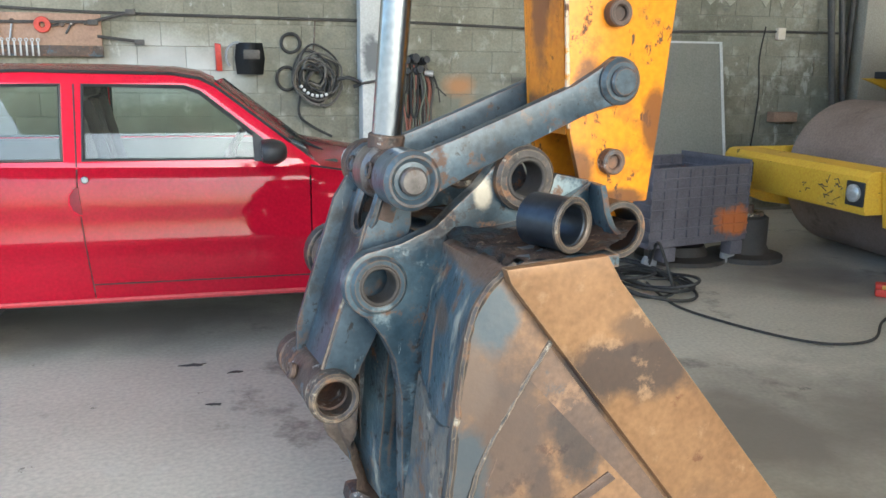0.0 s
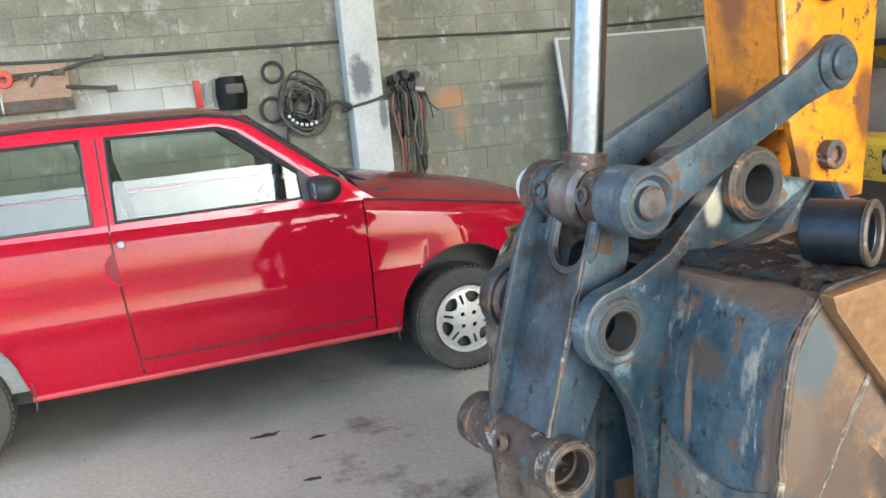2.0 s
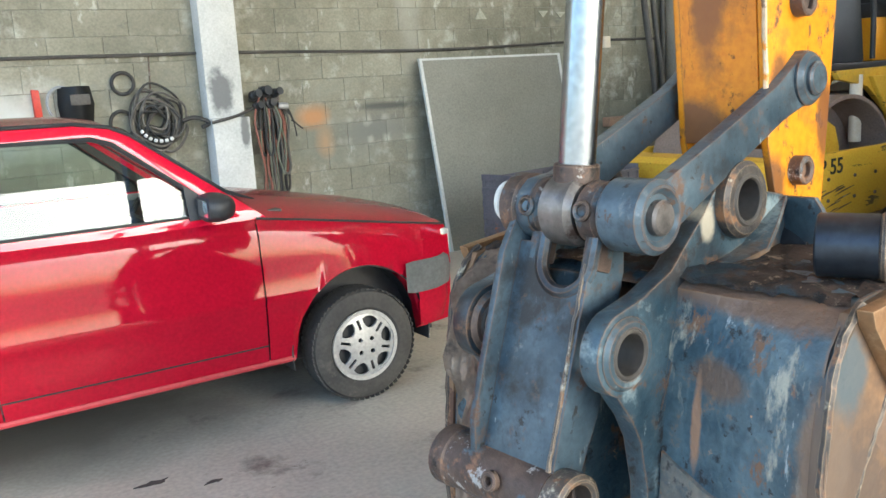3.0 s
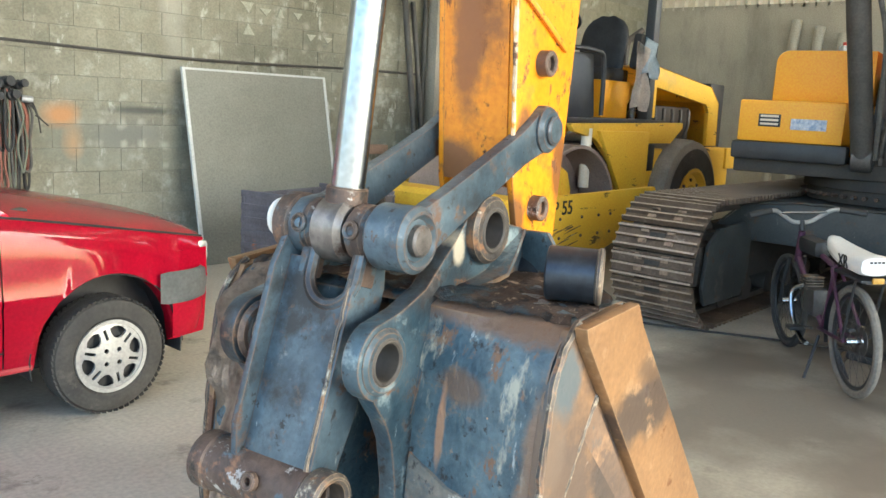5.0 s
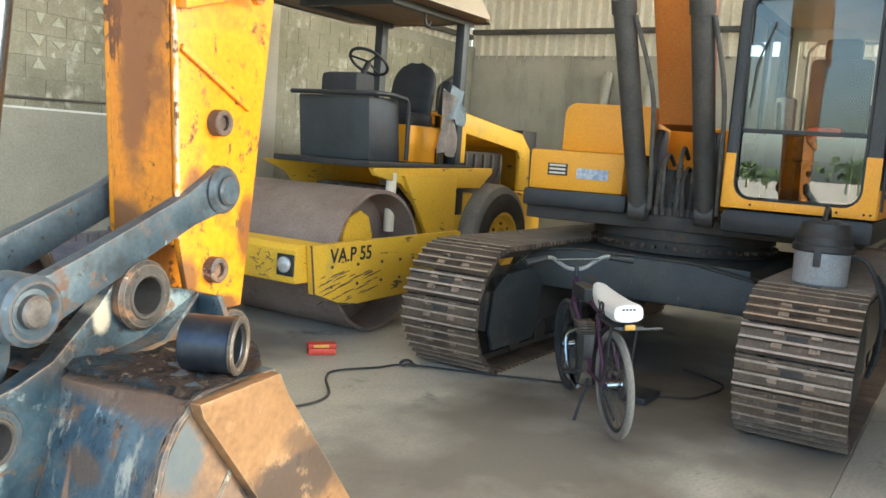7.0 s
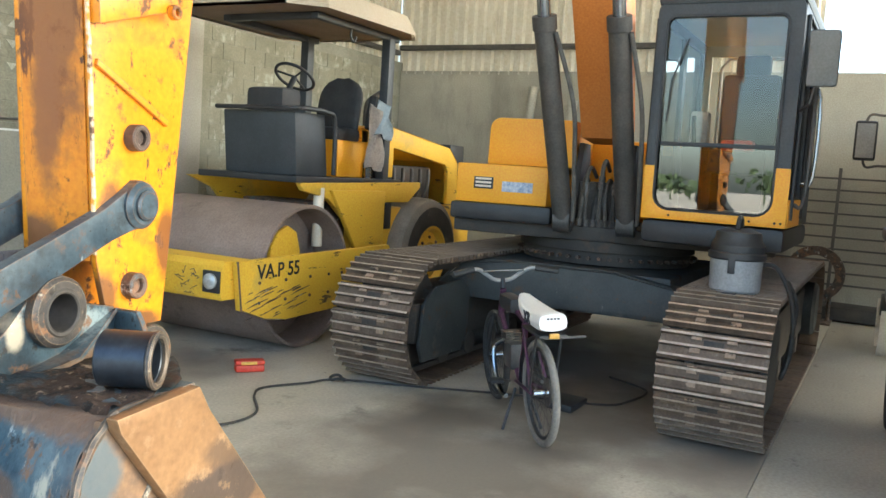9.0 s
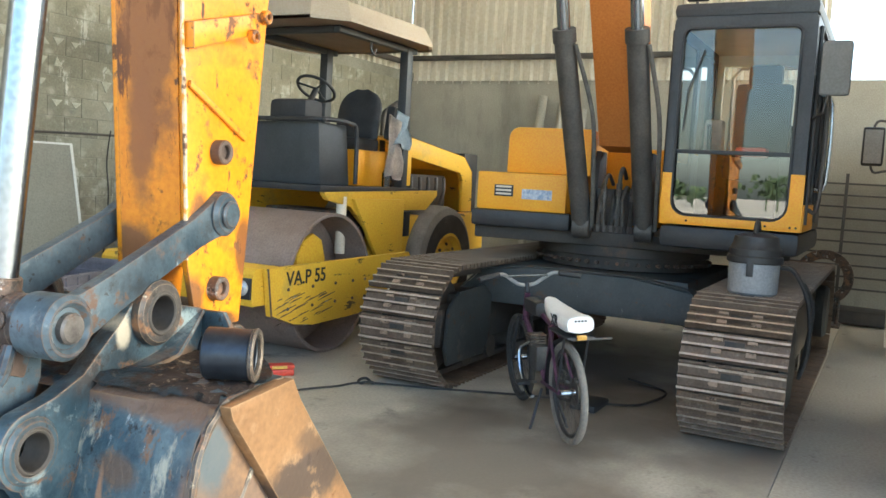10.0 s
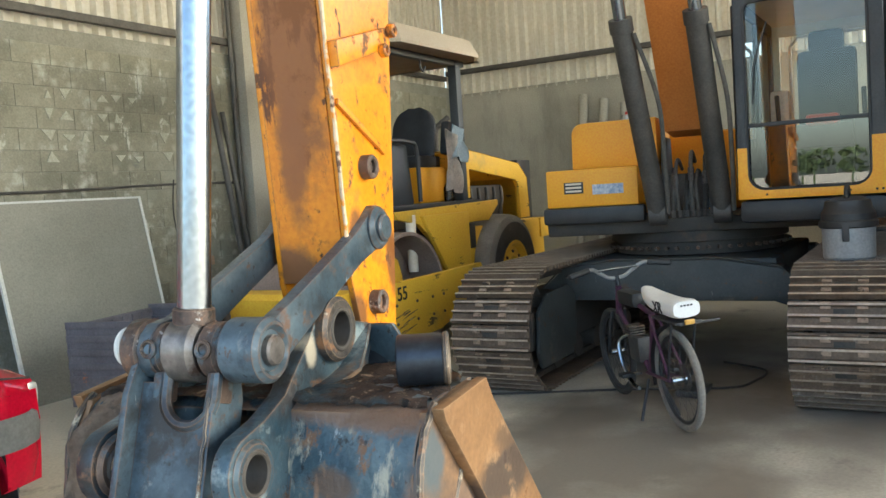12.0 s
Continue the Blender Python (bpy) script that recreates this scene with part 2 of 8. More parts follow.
M = {
    # the floor mark at (-0.8, 5.2) is the car's shade, painted in
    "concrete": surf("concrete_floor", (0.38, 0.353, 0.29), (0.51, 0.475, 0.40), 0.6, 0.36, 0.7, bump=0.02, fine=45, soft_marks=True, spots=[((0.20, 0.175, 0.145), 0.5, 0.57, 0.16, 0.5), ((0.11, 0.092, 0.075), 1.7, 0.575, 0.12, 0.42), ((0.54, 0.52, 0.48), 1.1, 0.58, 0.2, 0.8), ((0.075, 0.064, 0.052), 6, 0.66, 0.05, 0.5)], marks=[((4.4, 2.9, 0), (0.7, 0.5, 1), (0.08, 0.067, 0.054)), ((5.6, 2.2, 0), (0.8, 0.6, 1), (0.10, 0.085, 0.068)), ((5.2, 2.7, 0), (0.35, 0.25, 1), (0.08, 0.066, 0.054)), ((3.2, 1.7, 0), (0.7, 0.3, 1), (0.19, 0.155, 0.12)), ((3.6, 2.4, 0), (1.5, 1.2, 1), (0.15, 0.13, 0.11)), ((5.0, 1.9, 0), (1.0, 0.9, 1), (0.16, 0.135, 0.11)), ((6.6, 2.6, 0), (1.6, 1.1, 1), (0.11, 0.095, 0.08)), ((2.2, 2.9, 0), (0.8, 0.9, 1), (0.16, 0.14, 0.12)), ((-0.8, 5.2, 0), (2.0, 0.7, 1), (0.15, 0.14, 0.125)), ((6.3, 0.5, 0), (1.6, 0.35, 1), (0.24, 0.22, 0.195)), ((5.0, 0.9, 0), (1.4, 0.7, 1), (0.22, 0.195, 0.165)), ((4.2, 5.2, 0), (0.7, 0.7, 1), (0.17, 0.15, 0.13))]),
    "block": surf("concrete_block", (0.19, 0.182, 0.136), (0.315, 0.30, 0.232), 1.7, 0.85, bump=0.4, fine=55, soft_marks=True, vary=0.10, world_space=True, spots=[((0.46, 0.45, 0.385), 3.0, 0.56, 0.14, 0.9), ((0.48, 0.47, 0.41), 7, 0.60, 0.07, 0.9, (1, 1, 0.5)), ((0.15, 0.15, 0.125), 6, 0.62, 0.08, 0.9, (0.5, 1, 1)), ((0.19, 0.19, 0.16), 0.9, 0.60, 0.15, 0.9), ((0.24, 0.25, 0.21), 0.5, 0.55, 0.2, 0.9, (1, 1, 2.2))], marks=[((2.28, 7.9, 1.30), (0.16, 0.5, 0.11), (0.48, 0.24, 0.10)), ((2.38, 7.9, 1.08), (0.10, 0.5, 0.18), (0.46, 0.30, 0.17)), ((3.0, 7.9, 1.36), (0.34, 0.5, 0.035), (0.10, 0.10, 0.09)), ((2.85, 7.9, 1.15), (0.40, 0.5, 0.16), (0.21, 0.21, 0.185)), ((-0.3, 7.9, 1.45), (0.7, 0.5, 0.30), (0.60, 0.60, 0.57)), ((3.3, 7.9, 2.6), (0.16, 0.5, 0.9), (0.48, 0.46, 0.39))]),
    "apron": surf("pale_concrete_slab", (0.29, 0.268, 0.222), (0.39, 0.362, 0.302), 0.5, 0.5, 0.8, bump=0.02, fine=45, spots=[((0.30, 0.27, 0.22), 0.7, 0.56, 0.16, 0.6), ((0.16, 0.14, 0.115), 2.5, 0.63, 0.08, 0.6)]),
    "mortar": surf("mortar", (0.21, 0.205, 0.165), (0.32, 0.31, 0.26), 2, 0.9, bump=0.3, world_space=True),
    "plaster": surf("grey_plaster", (0.32, 0.300, 0.25), (0.43, 0.405, 0.34), 0.9, 0.85, bump=0.15, spots=[((0.17, 0.165, 0.14), 0.6, 0.58, 0.2, 0.9, (1, 1, 0.3))]),
    "pillar": surf("pillar_paint", (0.52, 0.53, 0.51), (0.66, 0.66, 0.63), 3, 0.8, bump=0.15, spots=[((0.22, 0.22, 0.21), 2.5, 0.63, 0.06, 0.8)], marks=[((1.42, 7.72, 1.56), (0.12, 0.3, 0.22), (0.15, 0.155, 0.16)), ((1.58, 7.72, 1.25), (0.05, 0.3, 0.16), (0.16, 0.16, 0.16))]),
    "darkcol": surf("grey_steel_column", (0.14, 0.14, 0.13), (0.2, 0.2, 0.18), 2, 0.7),
    # glow passes some sun through the metal sheets, added to brighten them inside
    "sheet": surf("light_passing_wall_sheet", (0.60, 0.56, 0.47), (0.72, 0.68, 0.59), 0.8, 0.5, bump=0.03, fine=20, glow=0.12, spots=[((0.40, 0.35, 0.28), 1.4, 0.64, 0.12, 0.6, (1, 1, 0.15))]),
    # for added sheets overhead, out of view, that bring light to the back
    "skylight": surf("added_roof_light_sheet", (0.80, 0.77, 0.68), (0.84, 0.81, 0.73), 1.0, 0.6, bump=0.0, glow=0.6),
    "roofing": surf("roof_metal", (0.45, 0.43, 0.39), (0.55, 0.53, 0.48), 1.0, 0.5, bump=0.05),
    "trackedge": surf("polished_grouser_edge", (0.33, 0.265, 0.205), (0.50, 0.42, 0.34), 9, 0.35, 0.55, metal=0.5, bump=0.15, world_space=True),
    "darktube": surf("blued_steel_tube", (0.020, 0.024, 0.032), (0.05, 0.058, 0.07), 6, 0.28, 0.45, metal=0.6, bump=0.05),
    "steel": surf("dark_steel", (0.07, 0.068, 0.065), (0.13, 0.12, 0.11), 3, 0.5, metal=0.5),
    "black": surf("black_paint", (0.018, 0.019, 0.021), (0.035, 0.036, 0.038), 5, 0.4, bump=0.05),
    "rubber": surf("tyre_rubber", (0.028, 0.027, 0.026), (0.06, 0.056, 0.05), 5, 0.75, bump=0.2, spots=[((0.16, 0.14, 0.115), 3.5, 0.58, 0.2, 0.9)]),
    "greyrubber": surf("dusty_rubber", (0.16, 0.145, 0.125), (0.24, 0.22, 0.19), 4, 0.85, bump=0.2),
    "red": surf("red_car_paint", (0.56, 0.004, 0.030), (0.61, 0.006, 0.037), 1.0, 0.42, 0.46, bump=0.0, coat=1.0),
    # car red with the shade inside the door grip put into the colour
    "redshade": surf("shaded_red_recess", (0.15, 0.004, 0.012), (0.19, 0.006, 0.016), 4, 0.5, bump=0.02),
    "redlow": surf("dusty_red_sill", (0.36, 0.02, 0.032), (0.42, 0.045, 0.05), 3, 0.5, bump=0.03),
    "greyplastic": surf("grey_bumper_plastic", (0.17, 0.18, 0.18), (0.22, 0.23, 0.23), 4, 0.6, bump=0.05),
    "rim": surf("silver_hubcap", (0.34, 0.34, 0.34), (0.44, 0.44, 0.43), 5, 0.35, metal=0.5, bump=0.0),
    "chrome": surf("chromed_rod", (0.27, 0.30, 0.335), (0.36, 0.39, 0.42), 2, 0.20, 0.3, metal=1.0, bump=0.0),
    "bluesteel": surf("worn_blue_grey_paint", edge=((0.15, 0.09, 0.055), 0.008), base=(0.016, 0.036, 0.052), alt=(0.072, 0.112, 0.136), scale=7, rough=0.22, rough2=0.42, bump=0.22, metal=0.1, marks=[((-0.20, -0.11, 1.185), (0.035, 0.2, 0.055), (0.42, 0.37, 0.28)), ((-0.02, -0.16, 1.09), (0.16, 0.2, 0.03), (0.20, 0.13, 0.08))], spots=[((0.30, 0.33, 0.33), 24, 0.635, 0.03, 0.5, (1, 1, 0.22)), ((0.025, 0.024, 0.024), 28, 0.61, 0.03, 0.5), ((0.022, 0.022, 0.024), 2.6, 0.51, 0.12, 0.35), ((0.20, 0.25, 0.26), 7, 0.555, 0.10, 0.5), ((0.15, 0.085, 0.05), 10.0, 0.60, 0.05, 0.7), ((0.018, 0.018, 0.02), 9, 0.57, 0.06, 0.6)]),
    "linkpaint": surf("blue_grey_link_paint", edge=((0.12, 0.075, 0.05), 0.007), base=(0.024, 0.040, 0.055), alt=(0.086, 0.120, 0.145), scale=6, rough=0.24, rough2=0.42, bump=0.14, metal=0.1, spots=[((0.30, 0.33, 0.33), 24, 0.635, 0.03, 0.5, (1, 1, 0.22)), ((0.025, 0.024, 0.024), 28, 0.61, 0.03, 0.5), ((0.17, 0.18, 0.185), 8, 0.60, 0.08, 0.5), ((0.10, 0.06, 0.042), 9, 0.60, 0.06, 0.7), ((0.020, 0.019, 0.019), 3.0, 0.555, 0.10, 0.4), ((0.10, 0.062, 0.042), 14, 0.62, 0.04, 0.7)]),
    "bareedge": surf("bare_steel_boss", (0.030, 0.032, 0.036), (0.11, 0.088, 0.070), 11, 0.40, metal=0.3, bump=0.3, edge=((0.24, 0.18, 0.12), 0.005), spots=[((0.25, 0.13, 0.065), 9, 0.56, 0.08, 0.7), ((0.46, 0.41, 0.31), 9, 0.57, 0.06, 0.45), ((0.02, 0.019, 0.018), 8, 0.58, 0.08, 0.5)]),
    "brown": surf("rusty_brown_casting", (0.050, 0.036, 0.030), (0.13, 0.085, 0.062), 10, 0.5, bump=0.45, metal=0.15, edge=((0.17, 0.115, 0.08), 0.005), spots=[((0.24, 0.13, 0.075), 9, 0.545, 0.07, 0.8), ((0.018, 0.016, 0.015), 7, 0.54, 0.08, 0.35), ((0.40, 0.38, 0.35), 15, 0.60, 0.04, 0.45), ((0.07, 0.10, 0.12), 6, 0.57, 0.05, 0.4)]),
    "mortardab": surf("pale_mortar", (0.36, 0.35, 0.28), (0.46, 0.445, 0.365), 9, 0.9, bump=0.4),
    "trackpad": surf("rusty_shoe_pad", (0.22, 0.15, 0.10), (0.36, 0.26, 0.185), 9, 0.6, bump=0.2, world_space=True, spots=[((0.06, 0.045, 0.035), 11, 0.55, 0.06, 0.7)]),
    "paleedge": surf("worn_pale_edge", (0.50, 0.36, 0.22), (0.66, 0.50, 0.34), 14, 0.6, bump=0.3, spots=[((0.12, 0.06, 0.03), 12, 0.55, 0.05, 0.8), ((0.62, 0.22, 0.01), 9, 0.55, 0.06, 0.5)]),
    "creamtrim": surf("pale_window_seal", (0.62, 0.60, 0.54), (0.70, 0.68, 0.62), 5, 0.6, bump=0.02),
    "tan": surf("rusty_tan_plate", edge=((0.34, 0.21, 0.11), 0.005), base=(0.175, 0.090, 0.040), alt=(0.27, 0.150, 0.066), scale=2.2, rough=0.34, rough2=0.52, bump=0.10, metal=0.25, spots=[((0.15, 0.085, 0.045), 2.0, 0.56, 0.16, 0.6), ((0.16, 0.075, 0.035), 7, 0.62, 0.06, 0.7), ((0.05, 0.034, 0.026), 26, 0.70, 0.03, 0.7)], marks=[((0.0, -0.56, 0.82), (0.28, 0.4, 0.10), (0.055, 0.042, 0.036)), ((0.02, -0.56, 0.93), (0.12, 0.4, 0.05), (0.12, 0.075, 0.045)), ((0.25, -0.56, 0.32), (0.22, 0.4, 0.10), (0.14, 0.085, 0.05))]),
    "sideplate": surf("dark_banded_tan_plate", base=(0.15, 0.085, 0.045), alt=(0.28, 0.158, 0.074), scale=2.8, rough=0.40, rough2=0.62, bump=0.16, metal=0.2, spots=[((0.085, 0.055, 0.038), 2.4, 0.52, 0.12, 0.6), ((0.065, 0.082, 0.092), 4.5, 0.57, 0.08, 0.5), ((0.10, 0.05, 0.03), 8, 0.58, 0.06, 0.7), ((0.42, 0.27, 0.14), 13, 0.64, 0.05, 0.5, (1, 1, 0.2))], marks=[((-0.02, -0.53, 0.80), (0.28, 0.4, 0.085), (0.055, 0.042, 0.036)), ((-0.33, -0.53, 0.66), (0.16, 0.4, 0.26), (0.085, 0.06, 0.046)), ((-0.12, -0.53, 0.66), (0.09, 0.4, 0.16), (0.05, 0.04, 0.035)), ((0.25, -0.53, 0.32), (0.22, 0.4, 0.10), (0.12, 0.075, 0.048)), ((-0.37, -0.53, 0.97), (0.08, 0.4, 0.11), (0.06, 0.085, 0.10)), ((-0.41, -0.53, 0.80), (0.075, 0.4, 0.13), (0.12, 0.085, 0.062)), ((-0.43, -0.53, 0.58), (0.085, 0.4, 0.17), (0.055, 0.072, 0.082)), ((-0.44, -0.53, 0.36), (0.085, 0.4, 0.16), (0.11, 0.08, 0.06)), ((-0.22, -0.53, 0.44), (0.07, 0.4, 0.20), (0.07, 0.05, 0.04))]),
    "darkband": surf("dark_band_plate", (0.085, 0.062, 0.05), (0.17, 0.105, 0.065), 5, 0.5, 0.7, bump=0.15, metal=0.2, spots=[((0.36, 0.21, 0.11), 3.0, 0.56, 0.10, 0.6), ((0.045, 0.07, 0.085), 4, 0.58, 0.08, 0.5)]),
    "reddust": surf("dusty_red_paint", (0.57, 0.009, 0.038), (0.59, 0.035, 0.058), 1.4, 0.34, 0.5, bump=0.0, coat=1.0),
    "shell": surf("scraped_bucket_shell", edge=((0.22, 0.13, 0.075), 0.012), base=(0.024, 0.050, 0.070), alt=(0.105, 0.150, 0.170), scale=7, rough=0.22, rough2=0.44, bump=0.4, metal=0.1, marks=[((-0.33, -0.34, 1.06), (0.12, 0.30, 0.045), (0.17, 0.10, 0.062)), ((-0.36, -0.27, 0.90), (0.2, 0.10, 0.05), (0.13, 0.085, 0.06)), ((-0.45, -0.505, 0.62), (0.2, 0.055, 0.42), (0.20, 0.13, 0.085)), ((-0.40, -0.36, 0.42), (0.2, 0.20, 0.06), (0.14, 0.09, 0.065)), ((-0.38, -0.22, 0.80), (0.2, 0.016, 0.13), (0.34, 0.19, 0.11))], spots=[((0.30, 0.33, 0.33), 24, 0.635, 0.03, 0.5, (1, 1, 0.22)), ((0.025, 0.024, 0.024), 28, 0.61, 0.03, 0.5), ((0.18, 0.10, 0.058), 9, 0.575, 0.05, 0.75, (1, 1, 0.6)), ((0.36, 0.34, 0.27), 9, 0.585, 0.08, 0.6, (1, 1, 0.35)), ((0.02, 0.02, 0.022), 7, 0.58, 0.06, 0.6), ((0.46, 0.27, 0.15), 13, 0.66, 0.03, 0.7)]),
    "scraped": surf("pale_scraped_steel", (0.075, 0.085, 0.085), (0.24, 0.20, 0.15), 6, 0.6, 0.8, bump=0.5, metal=0.1, spots=[((0.060, 0.085, 0.10), 5, 0.55, 0.08, 0.5), ((0.20, 0.11, 0.06), 7, 0.56, 0.06, 0.8), ((0.45, 0.41, 0.33), 11, 0.60, 0.06, 0.7), ((0.03, 0.028, 0.026), 9, 0.62, 0.05, 0.7)]),
    "greasedsteel": surf("greasy_bare_steel", (0.10, 0.085, 0.075), (0.30, 0.28, 0.26), 9, 0.25, 0.45, metal=0.7, bump=0.15, spots=[((0.07, 0.045, 0.035), 7, 0.53, 0.08, 0.5), ((0.02, 0.018, 0.016), 10, 0.60, 0.06, 0.4)]),
    "pinsteel": surf("dull_pin_steel", (0.075, 0.068, 0.064), (0.17, 0.155, 0.145), 18, 0.35, 0.5, metal=0.5, bump=0.15, spots=[((0.10, 0.06, 0.04), 12, 0.58, 0.08, 0.6), ((0.02, 0.018, 0.017), 16, 0.60, 0.06, 0.5)]),
    "rusttop": surf("flaking_rust_plate", (0.050, 0.038, 0.032), (0.125, 0.078, 0.052), 8, 0.7, bump=0.7, spots=[((0.40, 0.30, 0.21), 22, 0.58, 0.04, 0.8), ((0.02, 0.018, 0.017), 15, 0.57, 0.04, 0.7), ((0.045, 0.07, 0.088), 3.5, 0.53, 0.07, 0.5), ((0.33, 0.24, 0.17), 9, 0.60, 0.06, 0.8), ((0.025, 0.023, 0.022), 6, 0.60, 0.06, 0.7)]),
    "farshell": surf("crusted_bucket_back", (0.19, 0.125, 0.085), (0.42, 0.32, 0.23), 5, 0.8, bump=0.8, spots=[((0.06, 0.05, 0.045), 4, 0.58, 0.1, 0.7), ((0.42, 0.40, 0.36), 7, 0.66, 0.06, 0.8)]),
    "orange": surf("worn_orange_paint", edge=((0.14, 0.07, 0.035), 0.008), base=(0.63, 0.21, 0.004), alt=(0.77, 0.295, 0.008), scale=1.5, rough=0.30, rough2=0.42, bump=0.06, spots=[((0.40, 0.13, 0.010), 4, 0.57, 0.12, 0.6), ((0.13, 0.055, 0.02), 7.5, 0.59, 0.04, 0.75), ((0.07, 0.035, 0.022), 22, 0.61, 0.03, 0.7, (1, 1, 0.5))], marks=[((-5.95, 0.43, 1.24), (0.07, 0.3, 0.10), (0.15, 0.065, 0.025)), ((-5.93, 0.43, 1.48), (0.06, 0.3, 0.09), (0.13, 0.055, 0.024)), ((-5.70, 0.43, 1.38), (0.045, 0.3, 0.13), (0.15, 0.06, 0.024)), ((-5.80, 0.43, 1.15), (0.11, 0.3, 0.04), (0.13, 0.06, 0.03))]),
    "orangerust": surf("burnt_orange_paint", (0.60, 0.19, 0.007), (0.70, 0.25, 0.01), 2, 0.42, 0.6, bump=0.1, spots=[((0.14, 0.055, 0.022), 5, 0.535, 0.05, 0.75, (1, 2.0, 0.55)), ((0.22, 0.08, 0.02), 5, 0.54, 0.08, 0.8), ((0.06, 0.03, 0.018), 11, 0.62, 0.05, 0.8)], marks=[((-6.02, 0.55, 2.02), (0.6, 0.12, 0.50), (0.20, 0.078, 0.024)), ((-6.0, 0.58, 1.72), (0.6, 0.06, 0.26), (0.24, 0.09, 0.026)), ((-5.98, 0.62, 1.38), (0.6, 0.10, 0.10), (0.16, 0.07, 0.03))]),
    "orangebody": surf("orange_machine_paint", (0.80, 0.35, 0.012), (0.86, 0.41, 0.018), 1.2, 0.4, bump=0.02, spots=[((0.45, 0.2, 0.06), 3, 0.68, 0.1, 0.7)]),
    "orangeboom": surf("dusty_orange_boom", (0.62, 0.20, 0.035), (0.70, 0.26, 0.06), 1.0, 0.5, bump=0.02),
    "yellow": surf("yellow_roller_paint", (0.68, 0.405, 0.030), (0.76, 0.47, 0.042), 1.5, 0.45, bump=0.05, spots=[((0.12, 0.08, 0.035), 6, 0.62, 0.03, 0.7, (0.5, 1, 2.0)), ((0.42, 0.30, 0.08), 2, 0.56, 0.2, 0.6)]),
    "drum": surf("brown_steel_drum", (0.22, 0.165, 0.14), (0.34, 0.265, 0.23), 2.0, 0.55, bump=0.12, metal=0.2, spots=[((0.13, 0.095, 0.08), 2.5, 0.58, 0.12, 0.6), ((0.42, 0.39, 0.36), 14, 0.68, 0.05, 0.7)]),
    "track": surf("worn_track_steel", (0.088, 0.062, 0.044), (0.185, 0.135, 0.095), 7, 0.5, 0.7, metal=0.35, bump=0.2, vary=0.12, world_space=True, spots=[((0.26, 0.22, 0.18), 9, 0.60, 0.1, 0.5)]),
    "darkgrease": surf("greasy_dark_frame", (0.028, 0.027, 0.026), (0.065, 0.055, 0.045), 3, 0.6, bump=0.15, spots=[((0.11, 0.07, 0.045), 2.5, 0.58, 0.12, 0.8)]),
    "carbody": surf("dusty_dark_grey_frame", (0.024, 0.030, 0.033), (0.056, 0.061, 0.060), 3, 0.5, bump=0.08, spots=[((0.20, 0.19, 0.17), 16, 0.66, 0.03, 0.7, (1, 1, 0.3)), ((0.09, 0.055, 0.035), 6, 0.58, 0.06, 0.8), ((0.15, 0.13, 0.11), 2.2, 0.60, 0.12, 0.8)]),
    "cabgrey": surf("dark_grey_cab_frame", (0.030, 0.036, 0.042), (0.055, 0.062, 0.068), 3, 0.45, bump=0.02),
    "canopy": surf("cream_canopy", (0.72, 0.63, 0.50), (0.80, 0.72, 0.60), 1.5, 0.6, bump=0.05, spots=[((0.40, 0.33, 0.25), 2.5, 0.64, 0.1, 0.8)]),
    "canopyin": surf("brown_canopy_lining", (0.25, 0.19, 0.13), (0.33, 0.25, 0.18), 3, 0.8),
    "white": surf("white_plastic", (0.76, 0.75, 0.72), (0.82, 0.81, 0.79), 3, 0.4, bump=0.01),
    "truck": surf("dirty_white_truck_paint", (0.60, 0.53, 0.44), (0.70, 0.64, 0.55), 1.5, 0.5, bump=0.04, spots=[((0.22, 0.11, 0.05), 5, 0.70, 0.03, 0.8), ((0.42, 0.36, 0.29), 1.5, 0.6, 0.2, 0.7)]),
    "truckrust": surf("rust_speckled_white_paint", (0.47, 0.39, 0.30), (0.56, 0.48, 0.38), 2, 0.55, bump=0.08, spots=[((0.22, 0.11, 0.05), 38, 0.55, 0.05, 0.8, (1, 1, 0.8)), ((0.40, 0.26, 0.15), 6, 0.60, 0.1, 0.8)]),
    "panel": surf("grey_green_panel", (0.21, 0.205, 0.17), (0.27, 0.262, 0.22), 1.0, 0.6, bump=0.03, spots=[((0.42, 0.41, 0.37), 5, 0.74, 0.04, 0.7)]),
    "wood": surf("tool_board_wood", (0.32, 0.20, 0.14), (0.44, 0.29, 0.20), 4, 0.7, bump=0.1),
    "crate": surf("dark_purple_grey_plastic", (0.085, 0.08, 0.092), (0.135, 0.127, 0.145), 5, 0.55, bump=0.05, spots=[((0.42, 0.13, 0.03), 1.5, 0.66, 0.05, 0.8)], marks=[((0.36, -0.37, 0.36), (0.22, 0.35, 0.15), (0.50, 0.15, 0.03))]),
    "hose": surf("black_hose", (0.02, 0.02, 0.02), (0.05, 0.048, 0.045), 20, 0.6),
    "dusthose": surf("dusty_grey_hose", (0.075, 0.07, 0.062), (0.14, 0.13, 0.115), 12, 0.7),
    # pale tone stands in for the brightness inside the cab
    "trim": surf("pale_cab_lining", (0.66, 0.65, 0.54), (0.74, 0.73, 0.62), 4, 0.7, bump=0.02),
    "redhose": surf("faded_red_hose", (0.28, 0.10, 0.07), (0.36, 0.16, 0.12), 10, 0.65),
    "greenhose": surf("grey_green_hose", (0.13, 0.14, 0.10), (0.2, 0.2, 0.15), 10, 0.65),
    "redplastic": surf("red_plastic", (0.50, 0.035, 0.02), (0.58, 0.06, 0.03), 6, 0.4, bump=0.02),
    "purple": surf("dark_purple_frame_paint", (0.05, 0.018, 0.04), (0.09, 0.03, 0.07), 10, 0.35),
